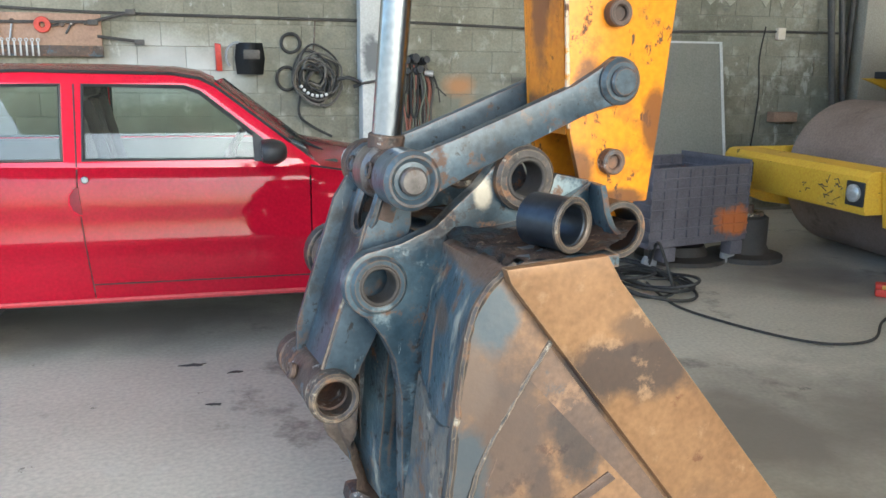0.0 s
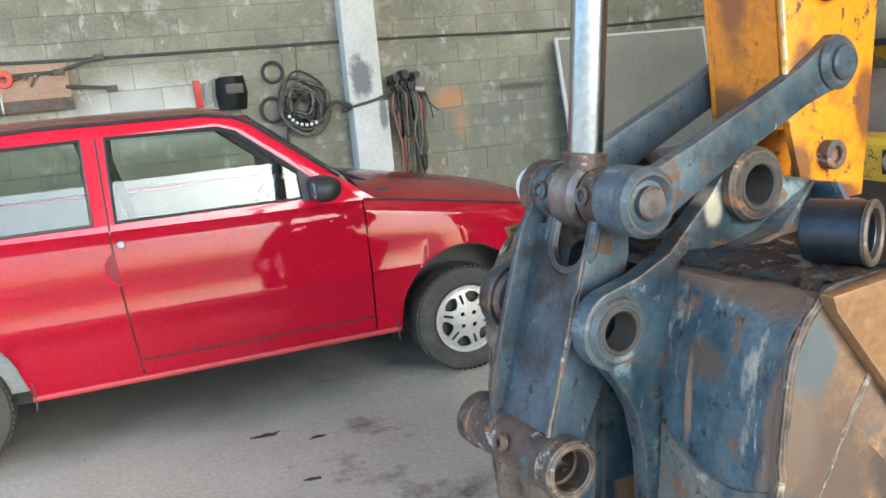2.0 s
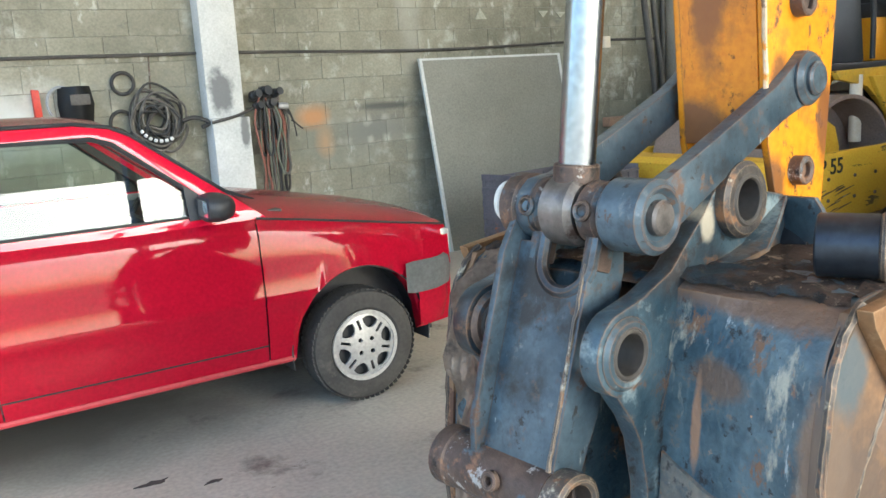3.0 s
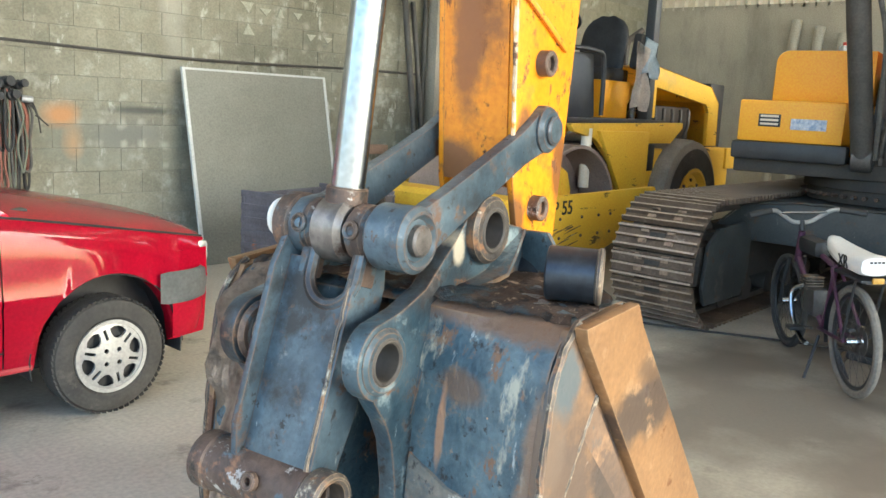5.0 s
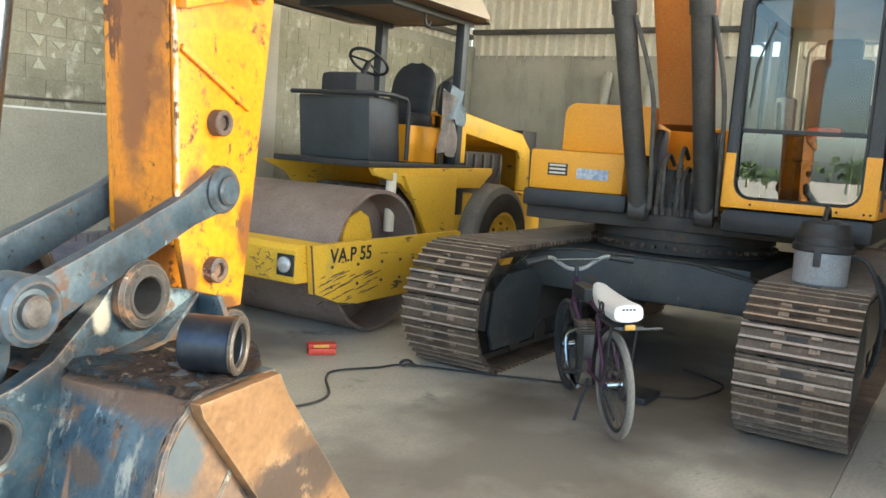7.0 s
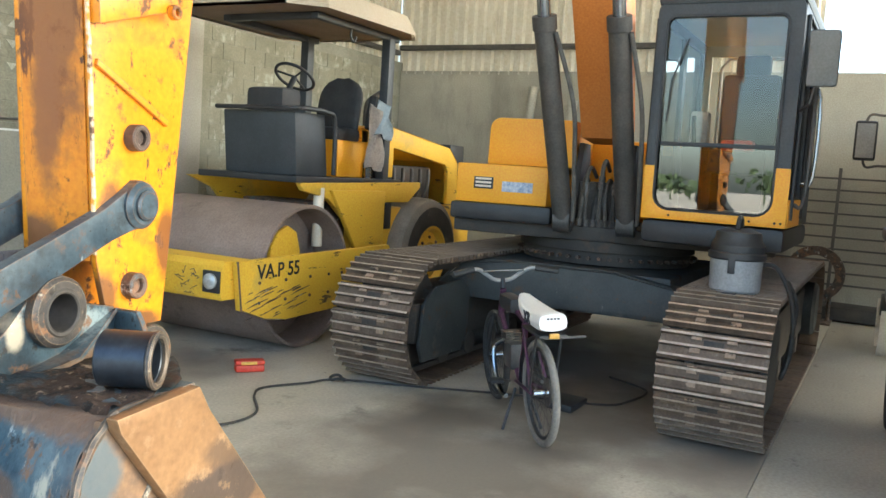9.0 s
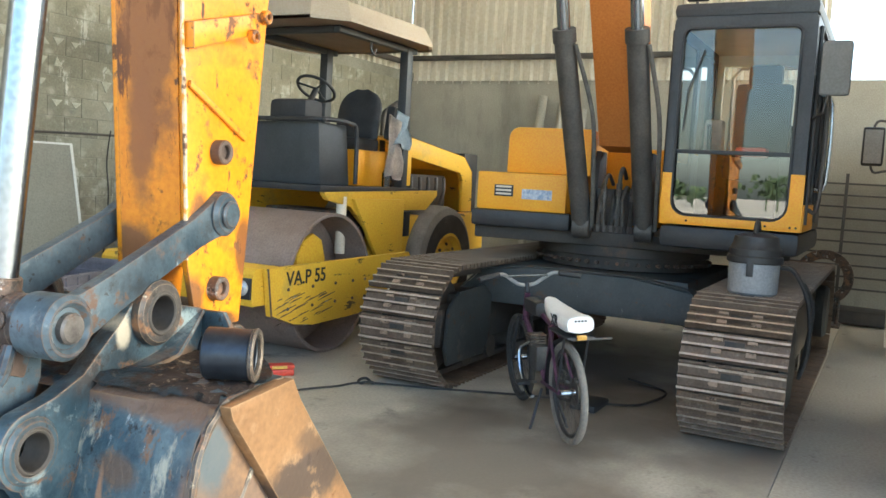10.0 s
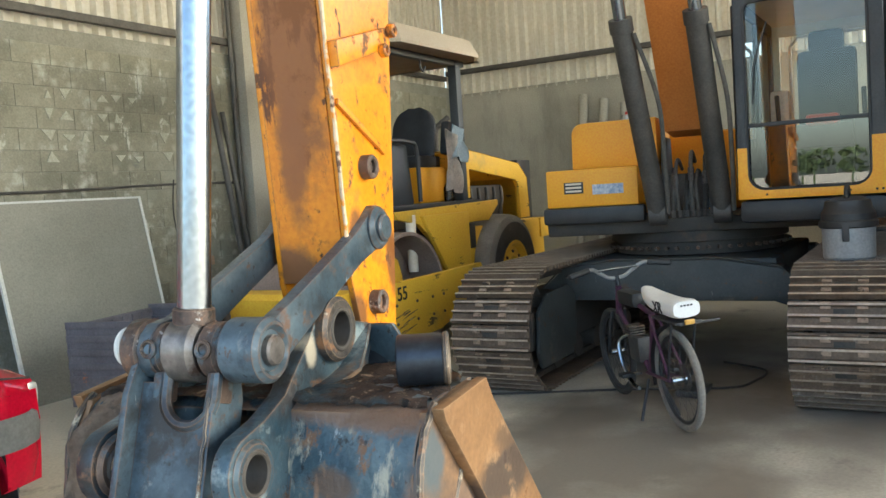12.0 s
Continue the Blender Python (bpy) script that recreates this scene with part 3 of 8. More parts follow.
    "vacgrey": surf("grey_plastic_tub", (0.26, 0.27, 0.28), (0.33, 0.34, 0.35), 5, 0.4, bump=0.02),
    "seat": surf("black_vinyl", (0.022, 0.023, 0.025), (0.04, 0.04, 0.042), 8, 0.55, bump=0.1),
    "cloth": surf("rag_cloth", (0.40, 0.36, 0.32), (0.55, 0.50, 0.46), 7, 0.9, bump=0.4),
    "bluecloth": surf("pale_blue_cloth", (0.40, 0.50, 0.58), (0.5, 0.6, 0.67), 7, 0.9, bump=0.4),
    "lamp": surf("lamp_lens", (0.40, 0.41, 0.40), (0.52, 0.53, 0.51), 20, 0.15, metal=0.3, bump=0.1),
    "sticker": surf("sticker_print", (0.62, 0.64, 0.66), (0.16, 0.25, 0.42), 26, 0.4, bump=0.0),
    "gold": surf("amber_plastic", (0.6, 0.33, 0.05), (0.66, 0.38, 0.08), 10, 0.4),
    "leaves": surf("far_foliage", (0.045, 0.075, 0.025), (0.09, 0.12, 0.045), 0.5, 0.7, bump=0.0),
    "earth": surf("yard_ground", (0.36, 0.30, 0.22), (0.46, 0.39, 0.30), 0.3, 0.9, bump=0.0, fine=4.0),
    "glass": glass_mat("car_glass", (0.89, 0.93, 0.90), 1.5),
    "cabglass": glass_mat("cab_glass", (0.97, 0.98, 0.95), 1.48),
    "mirrorpane": glass_mat("reflecting_cab_glass", (0.80, 0.82, 0.80), 2.1),
    "mirrorg": surf("mirror_face", (0.75, 0.78, 0.8), (0.8, 0.82, 0.84), 2, 0.03, metal=1.0, bump=0.0),
}

# ---- building helpers ----
ID = Matrix()
E8 = Matrix.Rotation(radians(8), 4, 'Z')      # the frame of the slewed machine: u, v, z
CAB = E8 @ Matrix.Translation((5.84, 0.2, 0)) @ Matrix.Rotation(radians(-8), 4, 'Z') @ Matrix.Translation((-5.84, -0.2, 0))      # the cab stands nearly square to the hall
STATE = {"frame": ID}
AT = {}


def place(m=ID):
    STATE["frame"] = m


def thing(name, label, category, base, group=""):
    """An Empty at the thing's base; base is given in the present frame."""
    ob = new(name)
    ob.empty_display_size = 0.1
    ob.matrix_basis = STATE["frame"] @ Matrix.Translation(base)
    AT[ob] = ob.matrix_basis.copy()
    return tagged(ob, label, category, group)


def part(name, bm, material, parent=None, label="", smooth=30, kind=""):
    """Links a bmesh, given in the present frame, as one mesh object."""
    me = bpy.data.meshes.new(name)
    home = AT[parent] if parent else STATE["frame"]
    bm.transform(home.inverted() @ STATE["frame"])
    bmesh.ops.recalc_face_normals(bm, faces=bm.faces)
    if smooth:
        for f in bm.faces:
            f.smooth = True
        for e in bm.edges:
            if len(e.link_faces) == 2 and e.calc_face_angle(0) > radians(smooth):
                e.smooth = False
    bm.to_mesh(me)
    bm.free()
    me.materials.append(M[material] if isinstance(material, str) else material)
    ob = new(name, me)
    if parent:
        ob.parent = parent
    else:
        ob.matrix_basis = home
    AT[ob] = home
    return tagged(ob, label, "", "", kind)


def B(x0, x1, y0, y1, z0, z1, bev=0.0, bm=None):
    """A box, its edges bevelled."""
    own = bm is None or bev > 0
    b = bmesh.new() if own else bm
    r = bmesh.ops.create_cube(b, size=1, matrix=Matrix.Translation(((x0 + x1) / 2, (y0 + y1) / 2, (z0 + z1) / 2)) @ Matrix.Diagonal((abs(x1 - x0), abs(y1 - y0), abs(z1 - z0), 1)))
    if bev:
        bmesh.ops.bevel(b, geom=list({e for v in r["verts"] for e in v.link_edges}), offset=bev, segments=2, affect='EDGES', profile=0.6)
    if bm is not None and own:
        return join(bm, b)
    return b


def join(bm, other):
    me = bpy.data.meshes.new("tmp")
    other.to_mesh(me)
    other.free()
    bm.from_mesh(me)
    bpy.data.meshes.remove(me)
    return bm


def prism(outer, holes, d0, d1, axis='y', bev=0.0, bm=None, shear=None):
    """A flat outline with holes, extruded from d0 to d1 along an axis. Outline points are (x, z) for 'y', (y, z) for 'x', (x, y) for 'z'."""
    b = bmesh.new()

    def P(p, d):
        v = {'y': (p[0], d, p[1]), 'x': (d, p[0], p[1]), 'z': (p[0], p[1], d)}[axis]
        return shear(v) if shear else v
    loops = [outer] + list(holes)
    caps = []
    for d in (d0, d1):
        vs, es = [], []
        for lp in loops:
            lv = [b.verts.new(P(p, d)) for p in lp]
            vs.append(lv)
            es += [b.edges.new((lv[i], lv[(i + 1) % len(lv)])) for i in range(len(lv))]
        if holes:
            bmesh.ops.triangle_fill(b, edges=es, use_beauty=True, use_dissolve=False)
        else:
            b.faces.new(vs[0])
        caps.append(vs)
    for la, lb in zip(*caps):
        k = len(la)
        for i in range(k):
            b.faces.new((la[i], la[(i + 1) % k], lb[(i + 1) % k], lb[i]))
    if bev:
        bmesh.ops.recalc_face_normals(b, faces=b.faces)
        es = [e for e in b.edges if len(e.link_faces) == 2 and e.calc_face_angle(0) > 1.2]
        bmesh.ops.bevel(b, geom=es, offset=bev, segments=2, affect='EDGES', profile=0.6)
    return join(bm, b) if bm is not None else b


def circ(cx, cz, r, n=24, a0=0.0, a1=360.0):
    full = abs(a1 - a0) >= 360
    return [(cx + r * math.cos(radians(a0 + (a1 - a0) * i / (n if full else n - 1))), cz + r * math.sin(radians(a0 + (a1 - a0) * i / (n if full else n - 1)))) for i in range(n)]


def lathe(prof, origin, axis, seg=28, bm=None, closed=False, arc=360.0, start=None):
    """Revolves (radius, along) points round an axis."""
    b = bm if bm is not None else bmesh.new()
    w = Vector(axis).normalized()
    s = Vector(start) if start else (Vector((0, 0, 1)) if abs(w.z) < 0.9 else Vector((1, 0, 0)))
    p = (s - w * s.dot(w)).normalized()
    q = w.cross(p)
    o = Vector(origin)
    rings = []
    full = arc >= 360
    k = seg if full else seg + 1
    for i in range(k):
        a = radians(arc) * i / seg
        rings.append([b.verts.new(o + w * h + (p * math.cos(a) + q * math.sin(a)) * r) for r, h in prof])
    for i in range(k if full else k - 1):
        ra, rb = rings[i], rings[(i + 1) % k]
        m = len(prof)
        for j in range(m if closed else m - 1):
            j2 = (j + 1) % m
            if prof[j][0] < 1e-6 and prof[j2][0] < 1e-6:
                continue
            b.faces.new((ra[j], ra[j2], rb[j2], rb[j]))
    bmesh.ops.remove_doubles(b, verts=b.verts, dist=1e-5)
    return b


def cyl(a, b_, r, seg=20, bm=None, bev=0.004):
    a, b_ = Vector(a), Vector(b_)
    h = (b_ - a).length
    return lathe([(0, 0), (r - bev, 0), (r, bev), (r, h - bev), (r - bev, h), (0, h)], a, b_ - a, seg, bm)


def ring(a, b_, r, ri, seg=28, bm=None, bev=0.004):
    """A tube with a wall."""
    a, b_ = Vector(a), Vector(b_)
    h = (b_ - a).length
    return lathe([(ri, bev), (ri + bev, 0), (r - bev, 0), (r, bev), (r, h - bev), (r - bev, h), (ri + bev, h), (ri, h - bev)], a, b_ - a, seg, bm, closed=True)


def sweep(pts, r, seg=8, bm=None, closed=False, flat=1.0):
    """A round bar along a polyline, smoothed."""
    b = bm if bm is not None else bmesh.new()
    ps = [Vector(p) for p in pts]
    n = len(ps)
    t0 = (ps[1] - ps[0]).normalized()
    nrm = t0.orthogonal().normalized()
    rings = []
    for i in range(n):
        ta = ps[(i + 1) % n] - ps[i] if (i < n - 1 or closed) else ps[i] - ps[i - 1]
        tb = ps[i] - ps[i - 1] if (i > 0 or closed) else ps[1] - ps[0]
        t = (ta.normalized() + tb.normalized()).normalized()
        nrm = (nrm - t * nrm.dot(t)).normalized()
        bi = t.cross(nrm)
        rings.append([b.verts.new(ps[i] + (nrm * math.cos(2 * math.pi * k / seg) + bi * math.sin(2 * math.pi * k / seg) * flat) * r) for k in range(seg)])
    for i in range(n if closed else n - 1):
        ra, rb = rings[i], rings[(i + 1) % n]
        for k in range(seg):
            b.faces.new((ra[k], ra[(k + 1) % seg], rb[(k + 1) % seg], rb[k]))
    if not closed:
        b.faces.new(rings[0])
        b.faces.new(rings[-1])
    return b


def curve(ctrl, n=10, closed=False):
    """Catmull-Rom through the control points."""
    c = [Vector(p) for p in ctrl]
    out = []
    k = len(c)
    for i in range(k if closed else k - 1):
        p0, p1, p2, p3 = (c[(i - 1) % k], c[i], c[(i + 1) % k], c[(i + 2) % k]) if closed else (c[max(i - 1, 0)], c[i], c[i + 1], c[min(i + 2, k - 1)])
        for j in range(n):
            t = j / n
            out.append(0.5 * ((2 * p1) + (p2 - p0) * t + (2 * p0 - 5 * p1 + 4 * p2 - p3) * t * t + (3 * p1 - p0 - 3 * p2 + p3) * t ** 3))
    if not closed:
        out.append(c[-1])
    return out


def loft(sections, bm=None, caps=True):
    b = bm if bm is not None else bmesh.new()
    rows = [[b.verts.new(p) for p in s] for s in sections]
    for ra, rb in zip(rows, rows[1:]):
        for j in range(len(ra) - 1):
            try:
                b.faces.new((ra[j], ra[j + 1], rb[j + 1], rb[j]))
            except ValueError:
                pass
    if caps:
        for r in (rows[0], rows[-1]):
            if len(r) > 2:
                b.faces.new(r)
    return b


def text(name, body, size, m, material, parent, depth=0.002):
    """Lettering as mesh, m in the present frame; bold by offset."""
    cu = bpy.data.curves.new(name, 'FONT')
    cu.body, cu.size, cu.extrude, cu.offset = body, size, depth, size * 0.012
    cu.align_x, cu.align_y = 'CENTER', 'CENTER'
    tmp = bpy.data.objects.new("tmp", cu)
    scene.collection.objects.link(tmp)
    me = bpy.data.meshes.new_from_object(tmp.evaluated_get(bpy.context.evaluated_depsgraph_get()))
    bpy.data.objects.remove(tmp)
    b = bmesh.new()
    b.from_mesh(me)
    b.transform(m)
    return part(name, b, material, parent, smooth=0)


def axes(o, x, z):
    """Matrix whose x and z axes are given."""
    x, z = Vector(x).normalized(), Vector(z).normalized()
    y = z.cross(x)
    return Matrix.Translation(o) @ Matrix((x, y, z)).transposed().to_4x4()


def disp(bm, amount, scale, seed=0.0):
    """Uneven, hammered surface."""
    for v in bm.verts:
        v.co += noise.noise_vector(v.co * scale + Vector((seed, seed, seed))) * amount
    return bm


core_spots(M["block"], 0.2, (0.54, 0.52, 0.43))
M["red"].node_tree.nodes["Principled BSDF"].inputs["Specular IOR Level"].default_value = 0.02
for key in ("red", "reddust"):
    M[key].node_tree.nodes["Principled BSDF"].inputs["Coat IOR"].default_value = 1.5


# ---- structure ----
# roof is out of view; its open edges are placed to shape the sky light
EAVE = -7.4
place()
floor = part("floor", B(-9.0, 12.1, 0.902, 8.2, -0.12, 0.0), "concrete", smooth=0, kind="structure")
tagged(floor, "stained grey concrete workshop floor with shade painted under the car", "floor")
apron = part("pavement", B(-9.0, 30.0, -8.0, 0.897, -0.12, -0.001), "apron", smooth=0, kind="structure")
tagged(apron, "worn concrete slab along the open side", "pavement")
ground = part("ground", B(-300, 300, -300, 300, -0.4, -0.13), "earth", smooth=0, kind="structure")
tagged(ground, "bare dusty yard ground", "ground")
wall_n = part("wall_north", B(-9.0, 12.1, 7.91, 8.10, 0, 3.39), "mortar", smooth=0, kind="structure")
tagged(wall_n, "bare concrete block wall with whitish smears", "wall")
wall_e = part("wall_east", B(11.9, 12.1, -7.4, 7.90, 0, 3.25), "plaster", smooth=0, kind="structure")
tagged(wall_e, "grey rendered wall below metal sheeting", "wall")
strips = [(-3.5, 3.4), (4.4, 6.4), (7.4, 9.4), (10.4, 12.6)]
rb = bmesh.new()
for x0, x1 in strips:
    B(x0, x1, EAVE, 8.3, 6.2, 6.3, 0, rb)
roof = part("ceiling", rb, "roofing", smooth=0, kind="structure")
tagged(roof, "unseen plain metal roof over the hall", "ceiling")
# sheets added in the roof gaps to brighten the back of the hall
for (a0, a1), (b0, b1) in zip(strips, strips[1:]):
    tagged(part("skylight", B(a1, b0, EAVE, 8.3, 6.24, 6.26), "skylight", smooth=0, kind="structure"), "unseen translucent roof sheet added for light", "skylight")


def corrugated(bm, length, h, pitch=0.17):
    pts = []
    x = 0.0
    while x < length - 0.02:
        for dx, d in ((0.0, 0.0), (0.055, 0.0), (0.085, 0.06), (0.115, 0.06), (0.145, 0.0)):
            if x + dx < length - 0.01:
                pts.append((x + dx, d))
        x += pitch
    pts.append((length, 0.0))
    rows = [[(a, d, z) for a, d in pts] + [(a, d - 0.008, z) for a, d in reversed(pts)] + [(pts[0][0], pts[0][1], z)] for z in (0.0, h)]
    return loft(rows, bm, caps=False)


clad_e = tagged(new("cladding_east"), "corrugated metal sheeting above the rendered wall", "cladding", kind="structure")
AT[clad_e] = ID
y = 1.40
while y < 7.9:
    b = corrugated(bmesh.new(), min(1.02, 7.98 - y), 3.0)
    b.transform(axes((11.96, y, 3.20), (0, 1, 0), (0, 0, 1)))
    part("sheet", b, "sheet", clad_e, smooth=0)
    y += 1.02
clad_n = tagged(new("cladding_north"), "corrugated metal sheeting above the block wall", "cladding", kind="structure")
AT[clad_n] = ID
x = -8.9
while x < 11.4:
    b = corrugated(bmesh.new(), 1.02 if x < 10 else 11.96 - x, 3.0)
    b.transform(axes((x, 8.0, 3.20), (1, 0, 0), (0, 0, 1)))
    part("sheet", b, "sheet", clad_n, smooth=0)
    x += 1.02
part("purlin", B(11.80, 11.90, 1.3, 7.9, 3.58, 3.66, 0.01), "steel", clad_e)
part("purlin", B(-8.9, 11.8, 7.86, 7.94, 3.49, 3.57, 0.01), "steel", clad_n)
b = B(1.30, 1.60, 7.72, 7.905, 1.36, 6.2, 0.015)
pillar = tagged(part("pillar", b, "pillar", kind="structure"), "whitewashed concrete pillar with a grey smear", "pillar")
part("base_panel", disp(B(1.315, 1.625, 7.69, 7.90, 0.0, 1.36, 0.012), 0.003, 6), "pillar", pillar)
col2 = tagged(part("column", B(6.62, 7.05, 7.70, 7.90, 0.0, 6.2, 0.01), "plaster", kind="structure"), "grey rendered column in the block wall", "column")
part("downpipe", cyl((6.56, 7.84, 0), (6.56, 7.84, 6.2), 0.03, 12), "steel", col2)
p = [(x, 7.885 - 0.012 * math.sin(x * 2.1), 1.865 + 0.02 * math.sin(x * 1.3) + 0.028 * max(0.0, 0.9 - x)) for x in np.arange(-4.0, 6.95, 0.25)]
# old mortar dabs on the blocks
rnd = random.Random(13)
for row in range(4):
    for k in range(10):
        if rnd.random() < 0.25:
            continue
        xx, zz, w, h_ = 4.12 + 0.2 * k + rnd.uniform(-0.02, 0.02), 2.12 + 0.2 * row, rnd.uniform(0.04, 0.085), rnd.uniform(0.06, 0.12)
        tri = [(xx - w, zz + h_), (xx + w, zz + h_), (xx + rnd.uniform(-0.02, 0.02), zz)] if (k + row) % 3 else [(xx - w, zz), (xx + w, zz), (xx + rnd.uniform(-0.02, 0.02), zz + h_)]
        part("mortar_dab", prism(tri, [], 7.894, 7.906, 'y', 0.004), "mortardab", wall_n)
tagged(part("conduit", sweep(p, 0.013, 6), "steel", kind="structure"), "dark electrical conduit along the wall", "conduit")

# low trees far beyond the open end of the yard
rnd = random.Random(31)
tv, tf = [], []
for k in range(26):
    ty, tx = -52 + 4.2 * k + rnd.uniform(-2, 2), -88 + rnd.uniform(-6, 6)
    th, tw = rnd.uniform(2.0, 5.0), rnd.uniform(1.2, 2.8)
    for q_ in range(70):
        c_ = Vector((tx + rnd.gauss(0, 0.5) * tw, ty + rnd.gauss(0, 0.5) * tw, th * (0.35 + 0.65 * rnd.random()) - 0.1))
        e1, e2 = Vector((rnd.gauss(0, 1), rnd.gauss(0, 1), rnd.gauss(0, 1))).normalized() * 0.45, Vector((rnd.gauss(0, 1), rnd.gauss(0, 1), rnd.gauss(0, 1))).normalized() * 0.45
        i_ = len(tv)
        tv += [c_ - e1, c_ + e2, c_ + e1, c_ - e2 + e1 * 0.3]
        tf.append((i_, i_ + 1, i_ + 2, i_ + 3))
    i_ = len(tv)
    tv += [Vector((tx, ty - 0.12, -0.2)), Vector((tx, ty + 0.12, -0.2)), Vector((tx, ty + 0.06, th * 0.7)), Vector((tx, ty - 0.06, th * 0.7))]
    tf.append((i_, i_ + 1, i_ + 2, i_ + 3))
tree_me = bpy.data.meshes.new("far_trees")
tree_me.from_pydata(tv, [], tf)
tree_me.materials.append(M["leaves"])
tagged(new("far_trees", tree_me), "row of green trees far beyond the yard", "trees", kind="stuff")

# ---- the bucket, standing on the floor under the arm ----
VC = 2.195                       # middle plane of the arm


def mir(v):
    return 2 * VC - v


def bucket():
    place(E8)
    t = thing("excavator_bucket", "worn blue-grey digging bucket with rusty tan side plates", "bucket", (1.2, VC, 0))
    back = [(1.19, 1.085), (1.05, 1.088), (0.93, 1.083), (0.865, 1.06), (0.815, 1.01), (0.785, 0.94), (0.768, 0.84), (0.758, 0.72), (0.745, 0.60), (0.735, 0.46), (0.745, 0.32), (0.79, 0.18), (0.88, 0.08), (1.02, 0.02), (1.2, 0.004), (1.6, 0.002), (1.98, 0.002)]
    # back shell, a bent plate between the side plates
    inner = [(u + 0.03 if i > 3 else u, z - 0.03 if i <= 4 else z + (0.03 if i > 11 else 0.0)) for i, (u, z) in enumerate(back)]
    near, far = 1.69, mir(1.69)
    rows = []
    for v, deep in [(near + (2.085 - near) * k / 5, 0) for k in range(6)] + [(2.10, 1), (VC, 1), (mir(2.10), 1)] + [(mir(2.085) + (far - mir(2.085)) * k / 5, 0) for k in range(6)]:
        def back_in(u, z):
            slant = 0.062 * min(1.0, max(0.0, (min(v, mir(v)) - near) / 0.34)) * min(1.0, max(0.0, (z - 0.15) / 0.3)) * min(1.0, max(0.0, (1.075 - z) / 0.05))
            return u + (slant if not deep else 0.40 * (0.2 < z < 1.04))
        rows.append([(back_in(u, z), v, z) for u, z in back] + [(back_in(u, z), v, z) for u, z in reversed(inner)])
    b = loft(rows, caps=True)
    # wear on the shell
    for v in b.verts:
        if v.co.z > 0.05:
            v.co += noise.noise_vector(v.co * 5) * 0.006
    part("back_shell", b, "shell", t, "blue paint scraped to rust", smooth=40)
    # rusty flat top near the lip
    b = bmesh.new()
    g = 22
    lip_u = lambda v: 1.13 + 0.33 * min(1.0, (min(v, mir(v)) - 1.69) / 0.30) ** 0.8
    b = loft([[(0.89 + (lip_u(v) - 0.89) * k / g, v, 1.093 - (0.0 if k else 0.01)) for k in range(g + 1)] for v in np.linspace(near, far, 40)], caps=False)
    bmesh.ops.solidify(b, geom=b.faces[:], thickness=0.022)
    disp(b, 0.012, 11)
    disp(b, 0.013, 27)
    part("top_plate", b, "rusttop", t, "flaking rusty top plate", smooth=60)
    side = [(0.79, 0.96), (0.865, 1.072), (1.12, 1.092), (1.98, 0.004), (1.02, 0.006), (0.88, 0.07), (0.785, 0.18), (0.738, 0.32), (0.728, 0.46), (0.74, 0.60), (0.755, 0.75), (0.765, 0.85)]
    strip = [(0.855, 1.086), (1.112, 1.103), (1.150, 1.040), (1.986, 0.006), (1.681, 0.004), (0.868, 1.052)]

    def flared(sgn):
        """The bucket widens towards its mouth."""
        def f(v):
            w = v[1] - 0.085 * max(0.0, v[0] - 0.9)
            return (v[0], mir(w) if sgn else w, v[2])
        return f
    for sgn in (0, 1):
        m = (lambda v: v) if not sgn else mir
        fl = flared(sgn)
        part("side_plate", prism(side, [], 1.668, 1.70, 'y', 0.004, shear=fl), "sideplate", t, "rusty tan side plate")
        part("side_cutter", prism(strip, [], 1.634, 1.667, 'y', 0.006, shear=fl), "tan", t, "thick welded edge strip")
        # thin raised plate stands for the dark band beside the edge strip
        part("doubler", prism([(0.980, 0.892), (1.60, 0.093), (1.525, 0.083), (0.965, 0.752), (0.935, 0.81)], [], 1.661, 1.6675, 'y', 0.002, shear=fl), "darkband", t, "thin plate in the place of a dark diagonal band")
        # weld seam between side plate and shell
        p = [(u - 0.002, m(1.675), z) for u, z in ((0.90, 1.085), (0.845, 1.045), (0.80, 0.98), (0.778, 0.88), (0.762, 0.74), (0.748, 0.58), (0.735, 0.44), (0.75, 0.28))]
        part("weld_seam", disp(sweep(curve(p, 5), 0.010, 6), 0.004, 40), "bareedge", t)
        p = [fl((u, 1.666, z)) for u, z in ((0.995, 0.905), (0.90, 0.755), (0.817, 0.607), (0.775, 0.46))]
        part("weld_bead", disp(sweep(curve(p, 12), 0.009, 6), 0.003, 45), "bareedge", t)
        p = [fl((u, 1.6665, z)) for u, z in ((0.968, 0.742), (0.90, 0.68), (0.848, 0.59), (0.825, 0.48), (0.82, 0.33))]
        part("weld_bead", disp(sweep(curve(p, 12), 0.007, 6), 0.002, 45), "brown", t)
        b = prism([(1.160, 0.540), (1.182, 0.518), (0.955, 0.385), (0.94, 0.41)], [], 1.655, 1.667, 'y', 0.002, shear=fl)
        part("brace_strip", b, "brown", t)
    # wear plate over the lower back
    rows = []
    for v in np.linspace(1.70, 2.06, 9):
        top = 0.700 - 0.05 * math.sin((v - 1.70) / 0.35 * math.pi)
        sl = 0.062 * min(1.0, (v - near) / 0.34)
        rows.append([(np.interp(z, [0.18, 0.32, 0.46, 0.60, 0.72], [0.79, 0.745, 0.735, 0.745, 0.758]) + sl * min(1.0, max(0.0, (z - 0.15) / 0.3)) - off, v, z) for z, off in [(top + 0.004, -0.01)] + [(top - (top - 0.2) * k / 8, 0.007) for k in range(9)]])
    b = loft(rows, caps=False)
    bmesh.ops.subdivide_edges(b, edges=b.edges[:], cuts=2, use_grid_fill=True)
